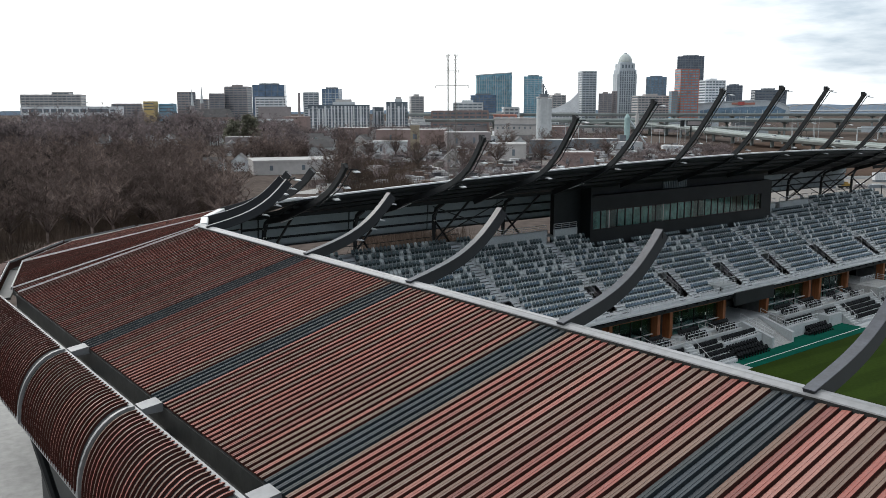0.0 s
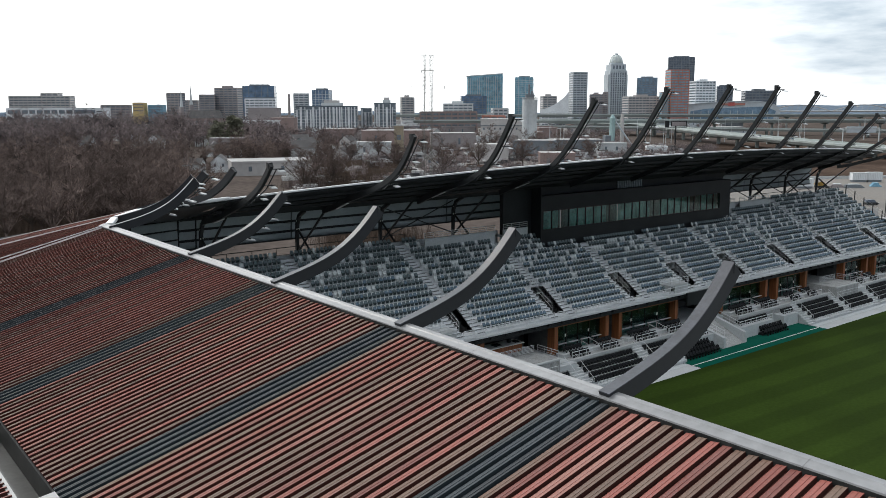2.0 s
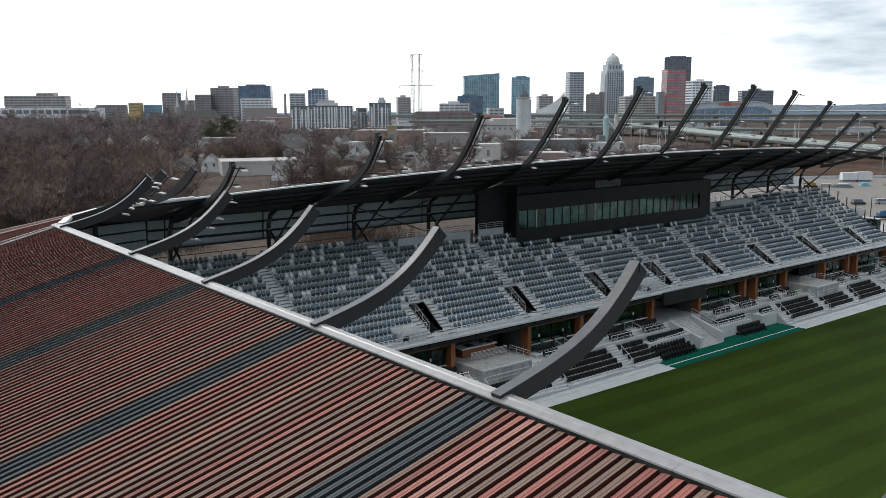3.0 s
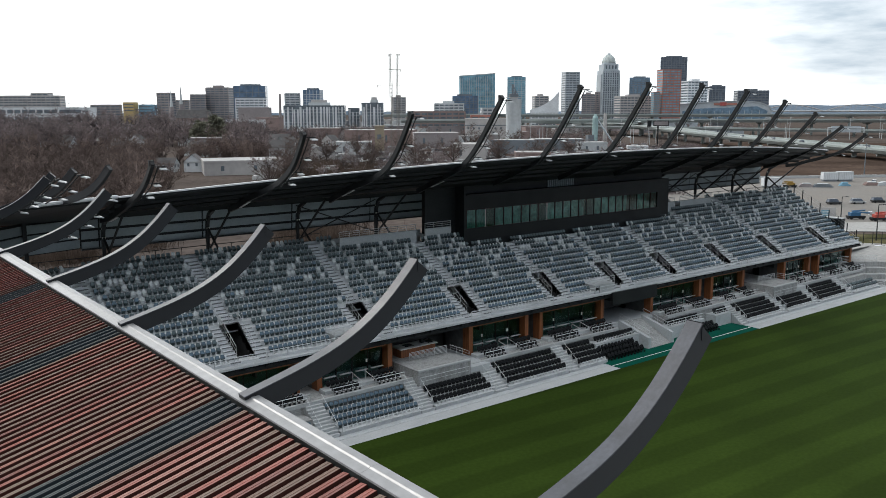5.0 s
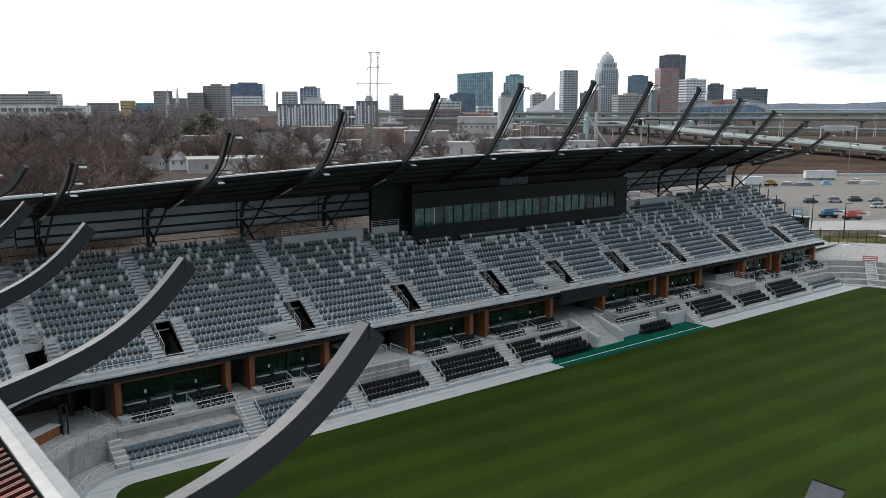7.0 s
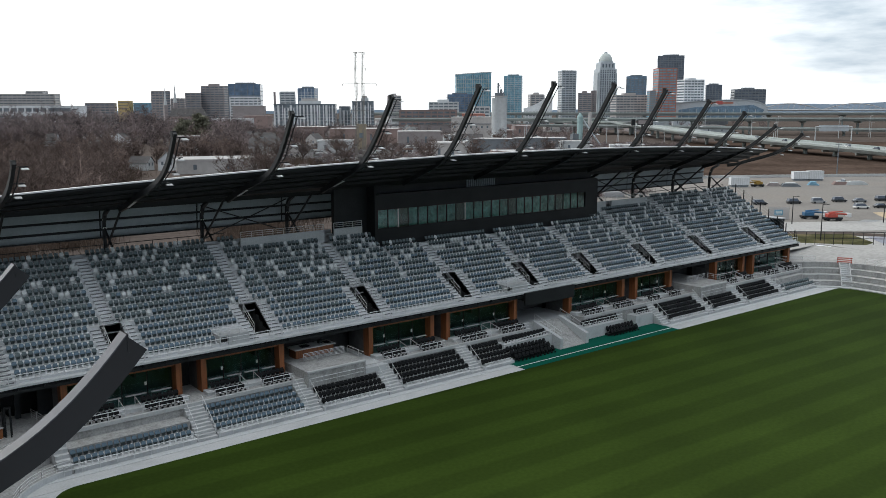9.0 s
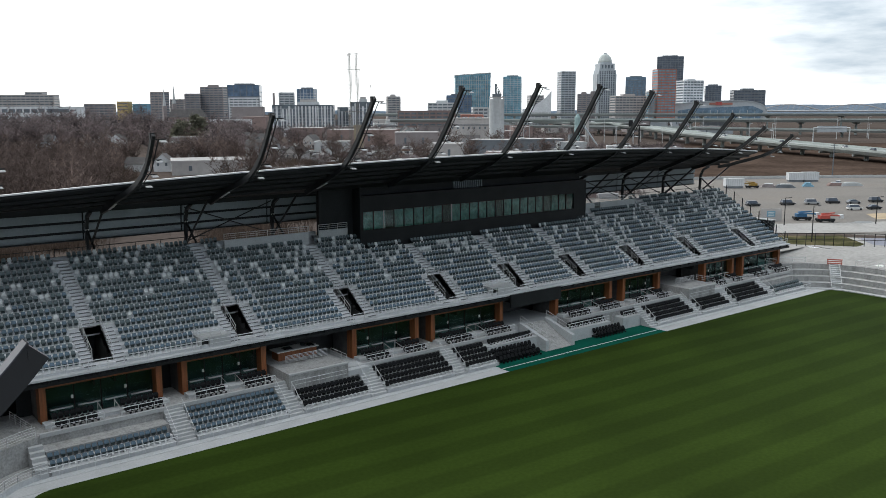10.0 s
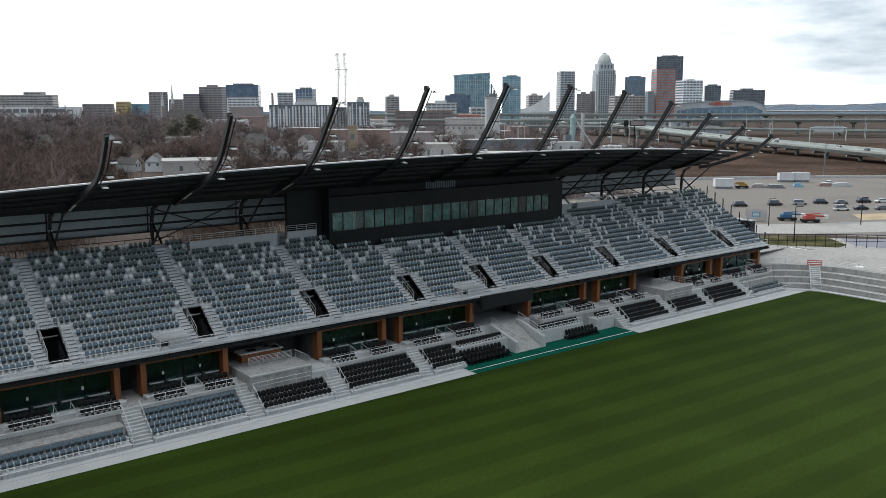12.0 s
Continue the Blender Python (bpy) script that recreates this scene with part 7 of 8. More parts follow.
# stored building material, utility pole, site sign, road cars
for x, y, L, c, label in ((203, 88, 5.0, "brown", "stack of weathered boards on the lot"), (206, 83.5, 6.5, "dark", "flat stack of dark steel sections on the lot"),
                          (226, 76, 5.5, "brick", "dull red flatbed trailer with boards"), (230, 72.5, 8.0, "pale", "pale tarpaulin covered stack on the lot"), (216.5, 81, 3.6, "blue", "small blue machine parked on the lot")):
    t = thing("material_stack", label, "stack", "stored material", at=(x, y, GZ))
    m = frame_at(x, y, rt0.uniform(-12, 12))
    for k in range(3):
        part("layer", Geo().box(-L / 2 + 0.3 * k, -1.1 + 0.1 * k, GZ + 0.02 + 0.36 * k, L / 2 - 0.5 * k, 1.1, GZ + 0.36 + 0.36 * k, m), WALL[c], t)
    part("cover", Geo().box(-L / 4, -0.9, GZ + 1.11, L / 4, 0.9, GZ + 1.35, m), WALL["pale"] if c != "blue" else WALL["blue"], t)
t = thing("utility_pole", "tall dark utility pole beside the lot", "utility pole", at=(265.5, 97.8, GZ))
part("shaft", Geo().tube((265.5, 97.8, GZ), (265.5, 97.8, 18.2), 0.24, 7, 0.16), WALL["dark"], t)
for z in (17.4, 15.6):
    part("cross_arm", Geo().tube((264.4, 98.6, z), (266.6, 97.0, z), 0.09, 4), WALL["dark"], t)
t = thing("site_sign", "beige fence screen with a pale blue sign panel", "sign", at=(121.8, 38.2, GZ))
m = frame_at(121.8, 38.2, 0)
part("screen", Geo().box(-2.6, 0, GZ, 2.6, 0.08, GZ + 3.0, m), WALL["beige"], t)
part("sign_panel", Geo().box(-1.1, -0.04, GZ + 1.0, 1.0, -0.005, GZ + 2.4, m), WALL["blue"], t, "pale blue sign panel")
for k in range(3):
    part("text_bar", Geo().box(-0.8, -0.06, GZ + 1.3 + 0.32 * k, 0.7, -0.045, GZ + 1.42 + 0.32 * k, m), PAINT_WHITE, t)
for k in range(3):
    part("post", Geo().box(-2.6 + 2.55 * k, 0.081, GZ, -2.5 + 2.55 * k, 0.18, GZ + 3.1, m), BLACK_STEEL, t)
t = thing("sign_gantry", "pale steel gantry with a blank road sign over the highway", "gantry", at=(609, 287, GZ))
for x, y in ((604, 291), (626, 272)):
    part("leg", Geo().tube((x, y, GZ), (x, y, GZ + 11.5), 0.5, 6), WALL["pale"], t)
part("beam", Geo().tube((604, 291, GZ + 11), (626, 272, GZ + 11), 0.5, 4), WALL["pale"], t)
part("sign_panel", Geo().add([(606, 289, GZ + 7.5), (624, 273.5, GZ + 7.5), (624, 273.5, GZ + 12.5), (606, 289, GZ + 12.5), (606.3, 289.4, GZ + 7.5), (624.3, 273.9, GZ + 7.5), (624.3, 273.9, GZ + 12.5), (606.3, 289.4, GZ + 12.5)],
     [(0, 1, 2, 3), (7, 6, 5, 4), (3, 2, 6, 7), (0, 4, 5, 1), (0, 3, 7, 4), (1, 5, 6, 2)]), WALL["grey"], t)
for x, y, z, rz, c, label in ((455, 275, 12.4, 60, WHITECAR, "white car driving on the highway ramp"), (436, 240, 11.9, 62, SILVER, "silver car driving on the highway ramp"), (418, 210, 11.25, 62, DARKCAR, "dark car driving on the highway ramp"),
                              (393, 158, 10.5, 61, WHITECAR, "white car driving on the highway ramp"), (377, 135, 10.25, 61, DARKCAR, "dark car driving on the highway ramp"), (356, 92, 9.8, 60, SILVER, "silver car driving on the highway ramp"), (327, 58, 9.4, 58, WHITECAR, "white car driving on the highway ramp")):
    car(x, y, rz, label, c, True, z)
for k in range(26):
    s = k / 25
    x, y = 300 + 420 * s + rt0.uniform(-12, 12), 330 - 40 * s + 160 * s * (1 - s) + rt0.uniform(-25, 25)
    t = thing("street_lamp", "thin pale street lamp beside the highway", "street lamp", "street lamps", at=(x, y, GZ))
    h = rt0.uniform(13, 20)
    part("shaft", Geo().tube((x, y, GZ), (x, y, GZ + h), 0.26, 5, 0.16), WALL["pale"], t)
    part("lamp_arm", Geo().tube((x, y, GZ + h), (x + 2.2, y - 1.6, GZ + h + 0.3), 0.12, 4), WALL["pale"], t)
# works beside the highway: mixing tower, stack, tanks
t = thing("mixing_plant", "weathered teal and grey concrete mixing plant", "plant", "town buildings", at=(376, 340, GZ))
m = frame_at(376, 340, 10)
part("tank", Geo().tube(m @ Vector((0, 0, GZ + 5)), m @ Vector((0, 0, GZ + 21)), 2.0, 10), WALL["teal"], t, "teal cylindrical tank")
part("cone", Geo().tube(m @ Vector((0, 0, GZ + 21)), m @ Vector((0, 0, GZ + 23.5)), 2.0, 10, 0.5), WALL["teal"], t)
part("base", Geo().box(-5.5, -1.5, GZ, 1.5, 4, GZ + 9, m), WALL["dark"], t)
for k in range(4):
    part("leg", Geo().tube(m @ Vector((-1.4 + 2.8 * (k % 2), -1.4 + 2.8 * (k // 2), GZ)), m @ Vector((-1.4 + 2.8 * (k % 2), -1.4 + 2.8 * (k // 2), GZ + 5.2)), 0.2, 5), WALL["dark"], t)
part("chimney", Geo().tube(m @ Vector((8, 2, GZ)), m @ Vector((8, 2, GZ + 24)), 1.5, 8, 1.1), WALL["beige"], t, "pale brick stack")
part("conveyor", Geo().tube(m @ Vector((14, -4, GZ + 1)), m @ Vector((2, 0, GZ + 19)), 0.6, 4), WALL["grey"], t)


# ---- power pylon and billboard ----
px_, py_ = 85.0, 169.8
t = thing("power_pylon", "tall slender lattice power masts with cross arms", "pylon", at=(px_, py_, GZ))
WIRE = mat("weathered_lattice_steel", (0.17, 0.16, 0.145), 0.6, 0.1, var=0.15)
for s in (-1, 1):
    ox, oy = px_ + s * 0.9, py_ - s * 0.7
    for sx, sy in ((-1, -1), (1, -1), (1, 1), (-1, 1)):
        part("leg", Geo().tube((ox + sx * 0.42, oy + sy * 0.42, GZ), (ox + sx * 0.30, oy + sy * 0.30, 50.5), 0.075, 4), WIRE, t)
    for k in range(34):
        z0, z1 = GZ + 1.338 * k, GZ + 1.338 * (k + 1)
        w = 0.42 - 0.12 * k / 34
        part("lattice", Geo().tube((ox - w, oy - w, z0), (ox + w, oy - w, z1), 0.042, 3).tube((ox - w, oy + w, z1), (ox - w, oy - w, z0), 0.042, 3), WIRE, t)
for z, w in ((50.3, 1.9), (45.3, 2.1), (40.2, 5.6), (31.5, 3.0)):
    part("cross_arm", Geo().tube((px_ - w * 0.79, py_ + w * 0.61, z), (px_ + w * 0.79, py_ - w * 0.61, z), 0.09, 4), WIRE, t)
    for e in (-1, 1):
        part("insulator", Geo().tube((px_ + e * w * 0.79, py_ - e * w * 0.61, z), (px_ + e * w * 0.79, py_ - e * w * 0.61, z - 0.9), 0.09, 5), WIRE, t)
x, y = 389.5, 296.5
t = thing("billboard", "dark billboard on a single pole", "billboard", at=(x, y, GZ))
m = frame_at(x, y, 0)
part("pole", Geo().tube((x, y, GZ), (x, y, GZ + 16), 0.5, 8), BLACK_STEEL, t)
part("panel", Geo().box(-7.2, -0.5, GZ + 15.2, -4.6, 0.5, GZ + 19.4, m), BLACK_STEEL, t)
part("panel", Geo().box(-3.2, -0.4, GZ + 15.6, 7.2, 0.4, GZ + 19.2, m), BLACK_STEEL, t)
part("panel_face", Geo().box(-2.6, -0.46, GZ + 16.1, 6.7, -0.41, GZ + 18.7, m), WALL["brown"], t)
part("walkway", Geo().box(-7.2, -1.0, GZ + 14.7, 7.2, 0.6, GZ + 15.0, m), BLACK_STEEL, t)


# ---- houses, sheds and trees ----
def house(x, y, w, d, h, rot, label, wall="white", roof=None):
    t = thing("house", label, "house", "houses", at=(x, y, GZ))
    m = frame_at(x, y, rot)
    part("wall", Geo().add([tuple(m @ Vector(p)) for p in ((-w / 2, 0, GZ - 0.3), (w / 2, 0, GZ - 0.3), (w / 2, d, GZ - 0.3), (-w / 2, d, GZ - 0.3),
         (-w / 2, 0, GZ + h), (w / 2, 0, GZ + h), (w / 2, d, GZ + h), (-w / 2, d, GZ + h), (0, 0, GZ + h + w * 0.42), (0, d, GZ + h + w * 0.42))],
         [(0, 1, 5, 8, 4), (2, 3, 7, 9, 6), (1, 2, 6, 5), (3, 0, 4, 7)]), WALL[wall], t)
    o = 0.4
    part("roof", Geo().add([tuple(m @ Vector(p)) for p in ((-w / 2 - o, -o, GZ + h - 0.25), (0, -o, GZ + h + w * 0.42 + 0.12), (w / 2 + o, -o, GZ + h - 0.25),
         (-w / 2 - o, d + o, GZ + h - 0.25), (0, d + o, GZ + h + w * 0.42 + 0.12), (w / 2 + o, d + o, GZ + h - 0.25))],
         [(0, 1, 4, 3), (1, 2, 5, 4), (0, 3, 5, 2)]), roof or SHINGLE, t)
    for i in (-1, 1):
        part("window", Geo().box(i * w * 0.24 - 0.5, -0.06, GZ + h * 0.55, i * w * 0.24 + 0.5, 0.02, GZ + h * 0.55 + 1.4, m), PANE["dark"], t)


def shed(x, y, w, d, h, rot, label, wall="pale"):
    t, m = shell(x, y, w, d, h, rot, label, WALL[wall], "warehouse", "warehouse")
    part("roof_deck", Geo().box(-w / 2 + 0.4, 0.4, GZ + h + 0.9, w / 2 - 0.4, d - 0.4, GZ + h + 0.95, m), TAR, t)
    for i in range(2):
        part("window", Geo().box(-w * 0.3 + i * w * 0.4, -0.06, GZ + h * 0.35, -w * 0.3 + i * w * 0.4 + 1.4, 0.05, GZ + h * 0.75, m), PANE["dark"], t)


house(66, 299, 7.4, 11, 4.6, 8, "white clapboard gabled house")
house(61.5, 306, 6.0, 9, 3.6, 80, "low pale grey house wing beside a white house", "pale")
house(121.4, 430.6, 7.6, 12, 5.6, 18, "white clapboard gabled house")
house(127, 412, 9, 20, 3.4, 70, "pale blue gabled house", "pale")
shed(77, 268.5, 34, 24, 5.2, 18, "long beige flat roofed warehouse", "beige")
shed(265, 525, 23.9, 26, 11.7, 0, "low brick warehouse with a pale roof", "brick")
shed(268, 451, 49.7, 30, 11.5, -4, "long brown brick flat roofed warehouse", "brick")
shed(280, 398, 30.6, 24, 10.4, 4, "dark brown flat roofed warehouse block", "brown")
shed(192, 365, 20.3, 16, 7.4, 2, "low pale flat roofed hall behind bare trees", "pale")
shed(318, 289, 17, 12, 6, 4, "low pale grey flat roofed shed", "pale")
shed(334, 268, 12, 10, 4, -8, "low white flat roofed shed", "white")
t, m = shell(215, 371.5, 5.5, 5, 16.5, 0, "narrow ochre yellow tower building", WALL["ochre"])
part("window", Geo().box(-1.2, -0.1, GZ + 9, 1.2, 0.05, GZ + 12, m), PANE["dark"], t)
rt = random.Random(12)
STREET = ((40, 190), (90, 222), (120.6, 241), (135.8, 250.4), (170.3, 278), (217, 309), (294, 354), (380, 400))
# a street, bare lots and the small clutter of yards
whole("street", Geo().loft([[(x - 5, y + 4, 4.9), (x + 5, y - 4, 4.9), (x + 5, y - 4, GZ + 0.03), (x - 5, y + 4, GZ + 0.03)] for x, y in STREET]), PLAZA, "pale worn street curving through the yards", "road", kind="structure")
for pts in (((120, 200), (190, 170), (250, 230), (210, 300), (140, 290)), ((250, 300), (330, 250), (420, 330), (380, 420), (280, 400)), ((180, 340), (250, 330), (280, 430), (210, 470))):
    whole("bare_lot", Geo().prism(pts, 4.9, GZ + 0.012), ASPHALT_LOT, "bare grey gravel yard", "lot", kind="structure")
clutter = mat("mixed_yard_clutter", (0.4, 0.4, 0.4), 0.8, var=0.2)
cn, cl = clutter.node_tree.nodes, clutter.node_tree.links
geo_in, hue = cn.new("ShaderNodeNewGeometry"), cn.new("ShaderNodeValToRGB")
hue.color_ramp.interpolation = "CONSTANT"
for i, c in enumerate(((0.46, 0.47, 0.48), (0.05, 0.05, 0.055), (0.30, 0.30, 0.31), (0.14, 0.09, 0.07), (0.55, 0.55, 0.54), (0.17, 0.16, 0.15))):
    e = hue.color_ramp.elements[i] if i < 2 else hue.color_ramp.elements.new(i / 6)
    e.position, e.color = i / 6, (*c, 1)
cl.new(geo_in.outputs["Random Per Island"], hue.inputs["Fac"])
cl.new(hue.outputs["Color"], cn["Principled BSDF"].inputs["Base Color"])
g = Geo()
for k in range(900):
    be, di = rt.uniform(27, 53), rt.uniform(270, 640)
    x, y = -85 + di * math.sin(radians(be)), -66 + di * math.cos(radians(be))
    m = frame_at(x, y, rt.uniform(-40, 40))
    L, W, H = rt.choice(((4.4, 1.8, 1.5), (2, 2, 1.2), (6, 2.4, 2.6), (1.2, 1.2, 0.9), (9, 3, 2.8)))
    g.box(-L / 2, -W / 2, GZ, L / 2, W / 2, GZ + H * 0.6, m).box(-L * 0.3, -W * 0.4, GZ + H * 0.6, L * 0.25, W * 0.4, GZ + H, m)
whole("yard_clutter", g, clutter, "far clutter of parked vehicles, bins and stored goods", "clutter", kind="stuff")
EYE_C = Vector((-85, -66))


def polar(bearing, dist):
    return EYE_C.x + dist * math.sin(radians(bearing)), EYE_C.y + dist * math.cos(radians(bearing))


taken = [(66, 299), (61.5, 306), (166, 501), (121, 430), (127, 412), (244, 488), (256, 436)]
for k in range(230):
    be = rt.uniform(13, 58)
    di = rt.uniform(380, 1500) if be > 24 else rt.uniform(480, 1500)
    x, y = polar(be, di)
    if any((x - a) ** 2 + (y - b) ** 2 < 30 ** 2 for a, b in taken) or (be > 47 and di < 900):
        continue
    taken.append((x, y))
    if (rt.random() < 0.85 if be < 42 else rt.random() < 0.45) and di < 900:
        c = rt.choice(("white", "pale", "grey", "beige"))
        house(x, y, rt.uniform(7, 11), rt.uniform(10, 16), rt.uniform(5, 7), rt.choice((0, 90, 12, -20)), {"white": "white", "pale": "pale grey", "grey": "grey", "beige": "beige"}[c] + " gabled town house among bare trees", c)
    else:
        c = rt.choice(("pale", "brick", "brown", "grey", "beige", "dark", "brown") if di < 900 else ("white", "pale", "brick", "brown", "grey", "beige", "dark"))
        shed(x, y, rt.uniform(16, 42), rt.uniform(14, 26), rt.uniform(5, 10), rt.uniform(-15, 15), {"white": "white", "pale": "pale grey", "brick": "red brick", "brown": "brown brick", "grey": "grey", "beige": "beige", "dark": "dark"}[c] + " low flat roofed town building", c)


def bare_tree(seed, height, n_limb=11, n_sec=9, n_twig=22, thin=0.0021):
    """A winter tree: a tapered trunk with limbs, and a crown of fine twigs."""
    r = random.Random(seed)
    wood, crown = Geo(), Geo()
    up = Vector((0, 0, 1))
    th = height * r.uniform(0.16, 0.24)
    rad = height * 0.019
    wood.tube((0, 0, -0.3), (0.1, 0.1, th), rad, 6, rad * 0.8)
    top = Vector((0.1, 0.1, th))
    for i in range(n_limb):
        a = 2 * math.pi * (i * 0.618 + r.random() * 0.1)
        lean = r.uniform(0.35, 1.25) if i > 1 else 0.12 * i
        d = (Vector((math.cos(a), math.sin(a), 0)) * lean + up).normalized()
        ln = height * r.uniform(0.34, 0.50) * (1.25 if i < 2 else 1.0)
        root = top - up * r.uniform(0, th * 0.25)
        p1 = root + d * ln * 0.5
        d2 = (d + up * 0.3 + Vector((r.uniform(-0.3, 0.3), r.uniform(-0.3, 0.3), 0))).normalized()
        p2 = p1 + d2 * ln * 0.65
        wood.tube(root, p1, rad * 0.5, 4, rad * 0.32)
        wood.tube(p1, p2, rad * 0.32, 4, rad * 0.08)
        for j in range(n_sec):
            q = root.lerp(p1, r.uniform(0.4, 1)) if j % 3 == 0 else p1.lerp(p2, r.uniform(0, 1))
            a2 = r.uniform(0, 2 * math.pi)
            e = (d2 * 0.5 + Vector((math.cos(a2), math.sin(a2), r.uniform(-0.1, 0.6)))).normalized()
            l2 = height * r.uniform(0.10, 0.22)
            q2 = q + e * l2
            crown.tube(q, q2, rad * 0.11, 3, rad * 0.03)
            for k in range(n_twig):
                s = q.lerp(q2, r.uniform(0.1, 1))
                a3 = r.uniform(0, 2 * math.pi)
                f = (e * 0.7 + Vector((math.cos(a3), math.sin(a3), r.uniform(-0.2, 0.8)))).normalized() * height * r.uniform(0.05, 0.13)
                side = f.cross(Vector((r.uniform(-1, 1), r.uniform(-1, 1), r.uniform(-1, 1)))).normalized() * height * thin
                crown.add([s - side, s + side, s + f], [(0, 1, 2)])
    return wood, crown


def brush_patch(seed, size=7.0):
    """Undergrowth: a low tangle of upright twigs."""
    r = random.Random(seed)
    g = Geo()
    for k in range(420):
        x, y = r.gauss(0, size * 0.4), r.gauss(0, size * 0.4)
        b = Vector((x, y, -0.1))
        f = Vector((r.uniform(-1.2, 1.2), r.uniform(-1.2, 1.2), r.uniform(1.2, 4.5)))
        side = Vector((r.uniform(-1, 1), r.uniform(-1, 1), 0)).normalized() * 0.045
        g.add([b - side, b + side, b + f], [(0, 1, 2)])
    return Geo(), g


variants = []
for v in range(4):
    w_, c_ = bare_tree(20 + v, 17.0)
    variants.append((w_.mesh("trunk", BARK), c_.mesh("crown", NEAR_TWIG)))
first = []
for v in range(4):
    t = thing("bare_tree", "leafless grey brown winter tree", "tree", "bare trees")
    placed("trunk", variants[v][0], t, Matrix.Identity(4))
    placed("crown", variants[v][1], t, Matrix.Identity(4))
    first.append(t)
spots = []
for (be, di) in ((10.5, 205), (12.5, 222), (14.5, 232), (17.0, 228), (12.0, 262), (20.5, 246), (18.2, 250), (29.5, 300), (15.5, 300), (27.5, 290), (18.5, 330), (28.5, 330), (34.0, 370), (37.0, 345),
                 (39.5, 390), (31.0, 420), (42.5, 410), (45.0, 440), (47.0, 480), (33.0, 470), (36.0, 500), (40.5, 520), (43.5, 560), (29.5, 400)):
    spots.append((be, di))
for k, (be, di) in enumerate(spots):
    x, y = polar(be, di)
    s = rt.uniform(0.9, 1.3)
    m = Matrix.Translation((x, y, GZ)) @ Matrix.Rotation(rt.uniform(0, 6.28), 4, "Z")
    if k < 4:
        first[k].matrix_basis = m @ Matrix.Diagonal((s, s, s, 1))
    else:
        o = copy_thing(first[k % 4], m)
        o.scale = (s, s, s)

# the woods and the far tree belts
small = []
for v in range(9):
    w_, c_ = bare_tree(60 + v, 14.5, 9, 7, 16, 0.0026) if v < 3 else (brush_patch(80 + v) if v < 6 else bare_tree(90 + v, 13.5, 8, 5, 8, 0.0052))
    o = len(w_.v)
    vs = np.array(w_.v + c_.v, dtype=np.float32)
    tri = []
    for f in list(w_.f) + [tuple(i + o for i in f) for f in c_.f]:
        for i in range(1, len(f) - 1):
            tri.append((f[0], f[i], f[i + 1]))
    small.append((vs, np.array(tri, dtype=np.int32)))


def wood_mass(name, label, count, bearing, dist, size, keep=lambda b, d: True, kind_of=0, stuff_mat=None):
    vs, fs, base = [], [], 0
    made = 0
    while made < count:
        be, di = rt.uniform(*bearing), math.sqrt(rt.uniform(dist[0] ** 2, dist[1] ** 2))
        if not keep(be, di):
            continue
        x, y = polar(be, di)
        if any((x - a) ** 2 + (y - b) ** 2 < 12 ** 2 for a, b in taken):
            made += 1
            continue
        v, f = small[made % 3 + 3 * kind_of]
        s, a = rt.uniform(*size), rt.uniform(0, 6.28)
        c_, s_ = math.cos(a) * s, math.sin(a) * s
        q = np.stack([v[:, 0] * c_ - v[:, 1] * s_ + x, v[:, 0] * s_ + v[:, 1] * c_ + y, v[:, 2] * s * rt.uniform(0.85, 1.15) + GZ], 1)
        vs.append(q)
        fs.append(f + base)
        base += len(v)
        made += 1
    v, f = np.concatenate(vs), np.concatenate(fs)
    me = bpy.data.meshes.new(name)
    me.vertices.add(len(v))
    me.vertices.foreach_set("co", v.astype(np.float32).ravel())
    me.loops.add(len(f) * 3)
    me.loops.foreach_set("vertex_index", f.ravel())
    me.polygons.add(len(f))
    me.polygons.foreach_set("loop_start", np.arange(len(f), dtype=np.int32) * 3)
    me.update()
    me.validate()
    me.materials.append(stuff_mat or TWIG)
    return tagged(new(name, me), label, "woods", "woods", "stuff")


wood_mass("near_woods", "dense leafless brown winter wood behind the stadium", 400, (3, 27), (185, 480), (0.7, 1.35), lambda b, d: b < 20 or d > 425, stuff_mat=NEAR_TWIG)
wood_mass("undergrowth", "brown leafless brush below the winter trees", 480, (3, 34), (165, 430), (0.8, 1.5), lambda b, d: b < 20.3 or b > 28 or d > 440, 1, BRUSH)
wood_mass("middle_woods", "leafless brown winter trees among houses", 640, (6, 50), (400, 950), (0.5, 1.0), lambda b, d: rt.random() < (1.0 if b < 16 else 0.5 if b < 32 else 0.4) and not (20.5 < b < 24.5 and d < 545) and not (27 < b < 42 and d < 700), 2)
wood_mass("town_trees", "tall leafless trees before the apartment blocks", 60, (22, 41), (470, 570), (1.15, 1.5), lambda b, d: 24.5 < b < 27, 2)
wood_mass("block_trees", "leafless trees at the foot of the apartment blocks", 150, (24.5, 36), (660, 730), (1.1, 1.4), kind_of=2)
wood_mass("yard_brush", "brown leafless brush among yards and streets", 520, (27, 55), (270, 640), (0.5, 1.1), kind_of=1)
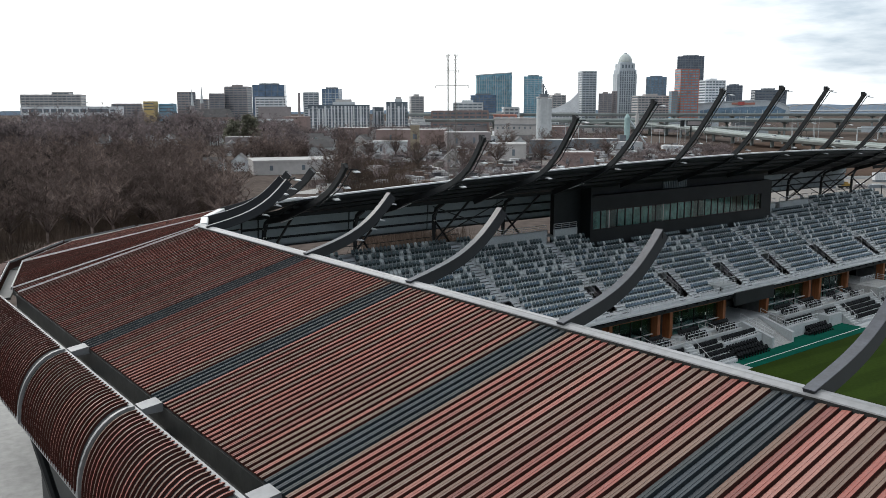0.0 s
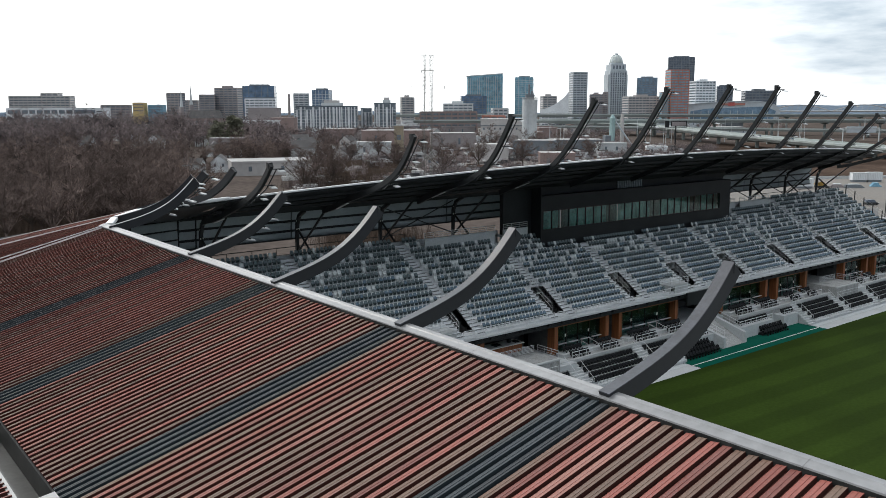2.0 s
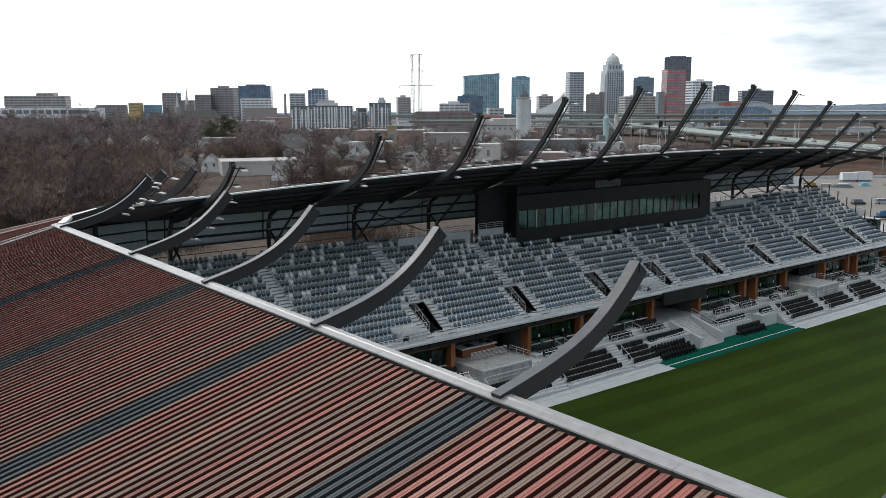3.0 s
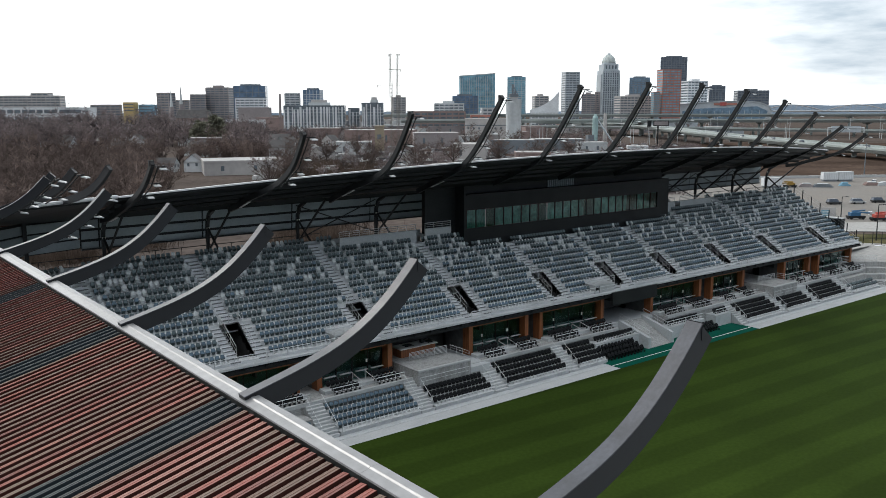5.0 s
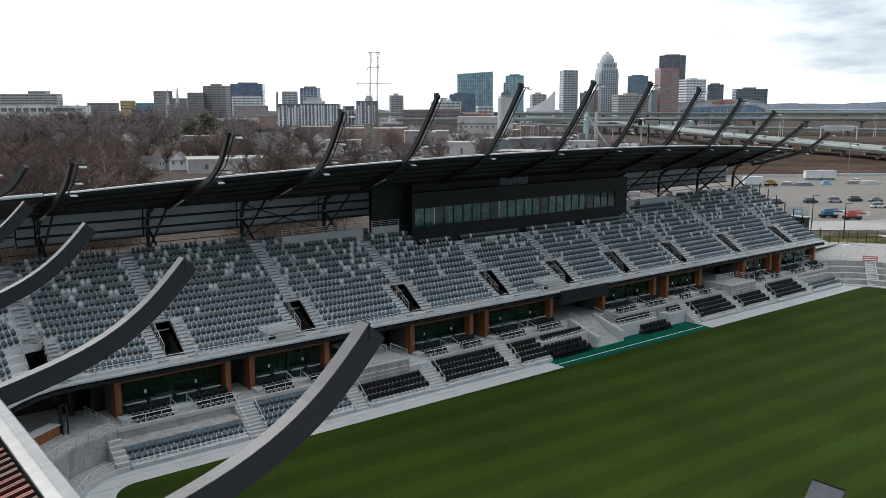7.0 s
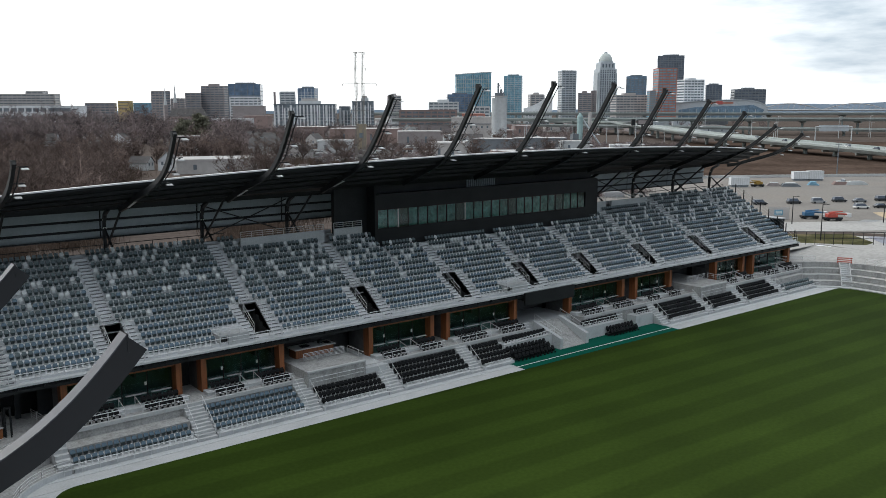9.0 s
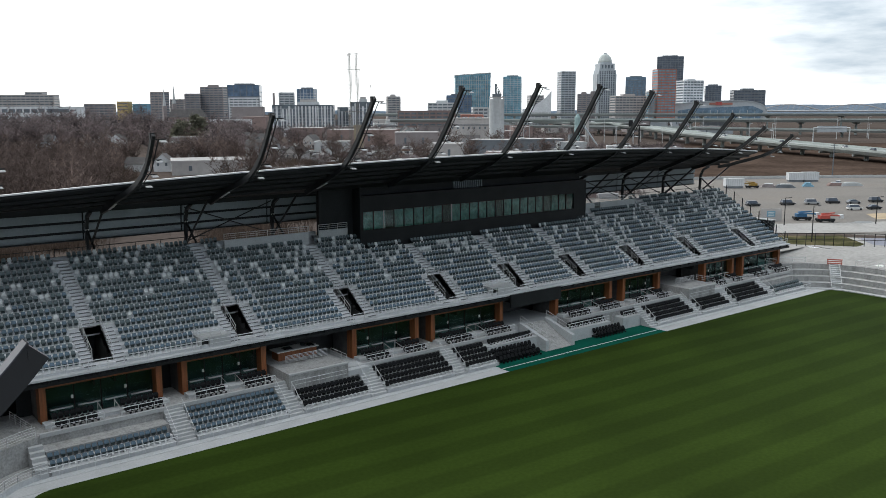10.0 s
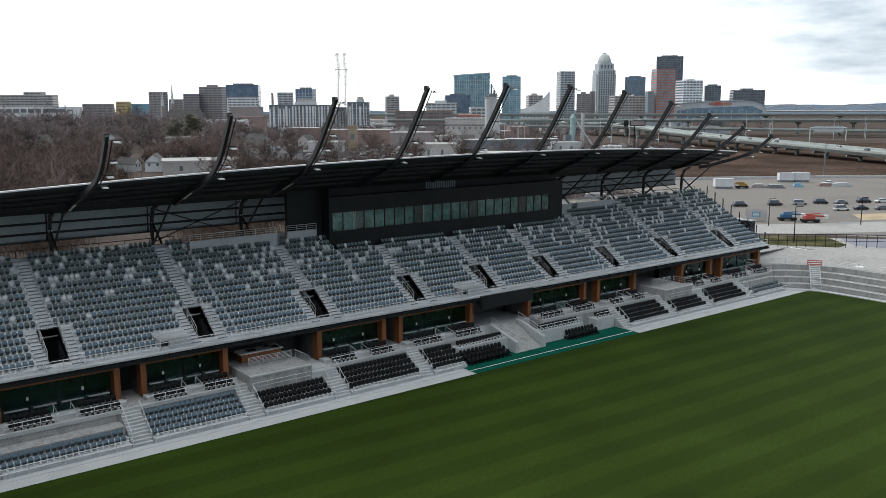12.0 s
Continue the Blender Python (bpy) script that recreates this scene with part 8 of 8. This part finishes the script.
wood_mass("yard_trees", "small leafless trees among yards and streets", 170, (27, 54), (280, 620), (0.45, 0.85), kind_of=2)
wood_mass("far_woods", "far leafless brown tree belts", 420, (8, 60), (850, 1700), (0.6, 1.1), kind_of=2)
wood_mass("tree_belt", "tall leafless brown tree belt before the far town", 230, (4, 31), (610, 720), (1.5, 2.1), lambda b, d: b < 15 or (b < 26 and rt.random() < 0.3), 2)
wood_mass("tall_belt", "taller leafless trees before the coloured blocks", 90, (11, 21), (700, 760), (2.2, 2.6), kind_of=2)
wood_mass("belt_trees", "leafless trees between the church and the houses", 130, (21.4, 26.8), (660, 790), (1.5, 1.95), kind_of=2)


def evergreen(x, y, h, seed):
    """A broad evergreen: a trunk with limbs that carry many small tufts of needles."""
    r = random.Random(seed)
    t = thing("evergreen_tree", "broad dark olive green evergreen among bare trees", "tree", "evergreen trees", at=(x, y, GZ))
    trunk, crown = Geo().tube((x, y, GZ - 0.3), (x, y, GZ + h * 0.9), h * 0.022, 6, h * 0.005), Geo()
    for k in range(46):
        z, a = h * r.uniform(0.16, 0.95), r.uniform(0, 6.28)
        reach = h * 0.40 * (1.0 - (z / h) ** 2) ** 0.6 * r.uniform(0.6, 1.1)
        o = Vector((x, y, GZ + z))
        e = o + Vector((math.cos(a) * reach, math.sin(a) * reach, h * r.uniform(-0.02, 0.09)))
        trunk.tube(tuple(o), tuple(e), h * 0.006, 4, h * 0.002)
        for i in range(70):
            c = o.lerp(e, r.uniform(0.35, 1.05)) + Vector((r.gauss(0, 0.04), r.gauss(0, 0.04), r.gauss(0, 0.03))) * h
            u, v = (Vector((r.uniform(-1, 1), r.uniform(-1, 1), r.uniform(-0.6, 0.8))).normalized() * h * 0.026 for q in (0, 1))
            crown.add([tuple(c - u), tuple(c + v), tuple(c + u), tuple(c - v)], [(0, 1, 2, 3)])
    part("trunk", trunk, BARK, t)
    part("crown", crown, NEEDLE, t)


evergreen(166.4, 501.4, 24.0, 5)
evergreen(153.0, 499.0, 21.0, 6)
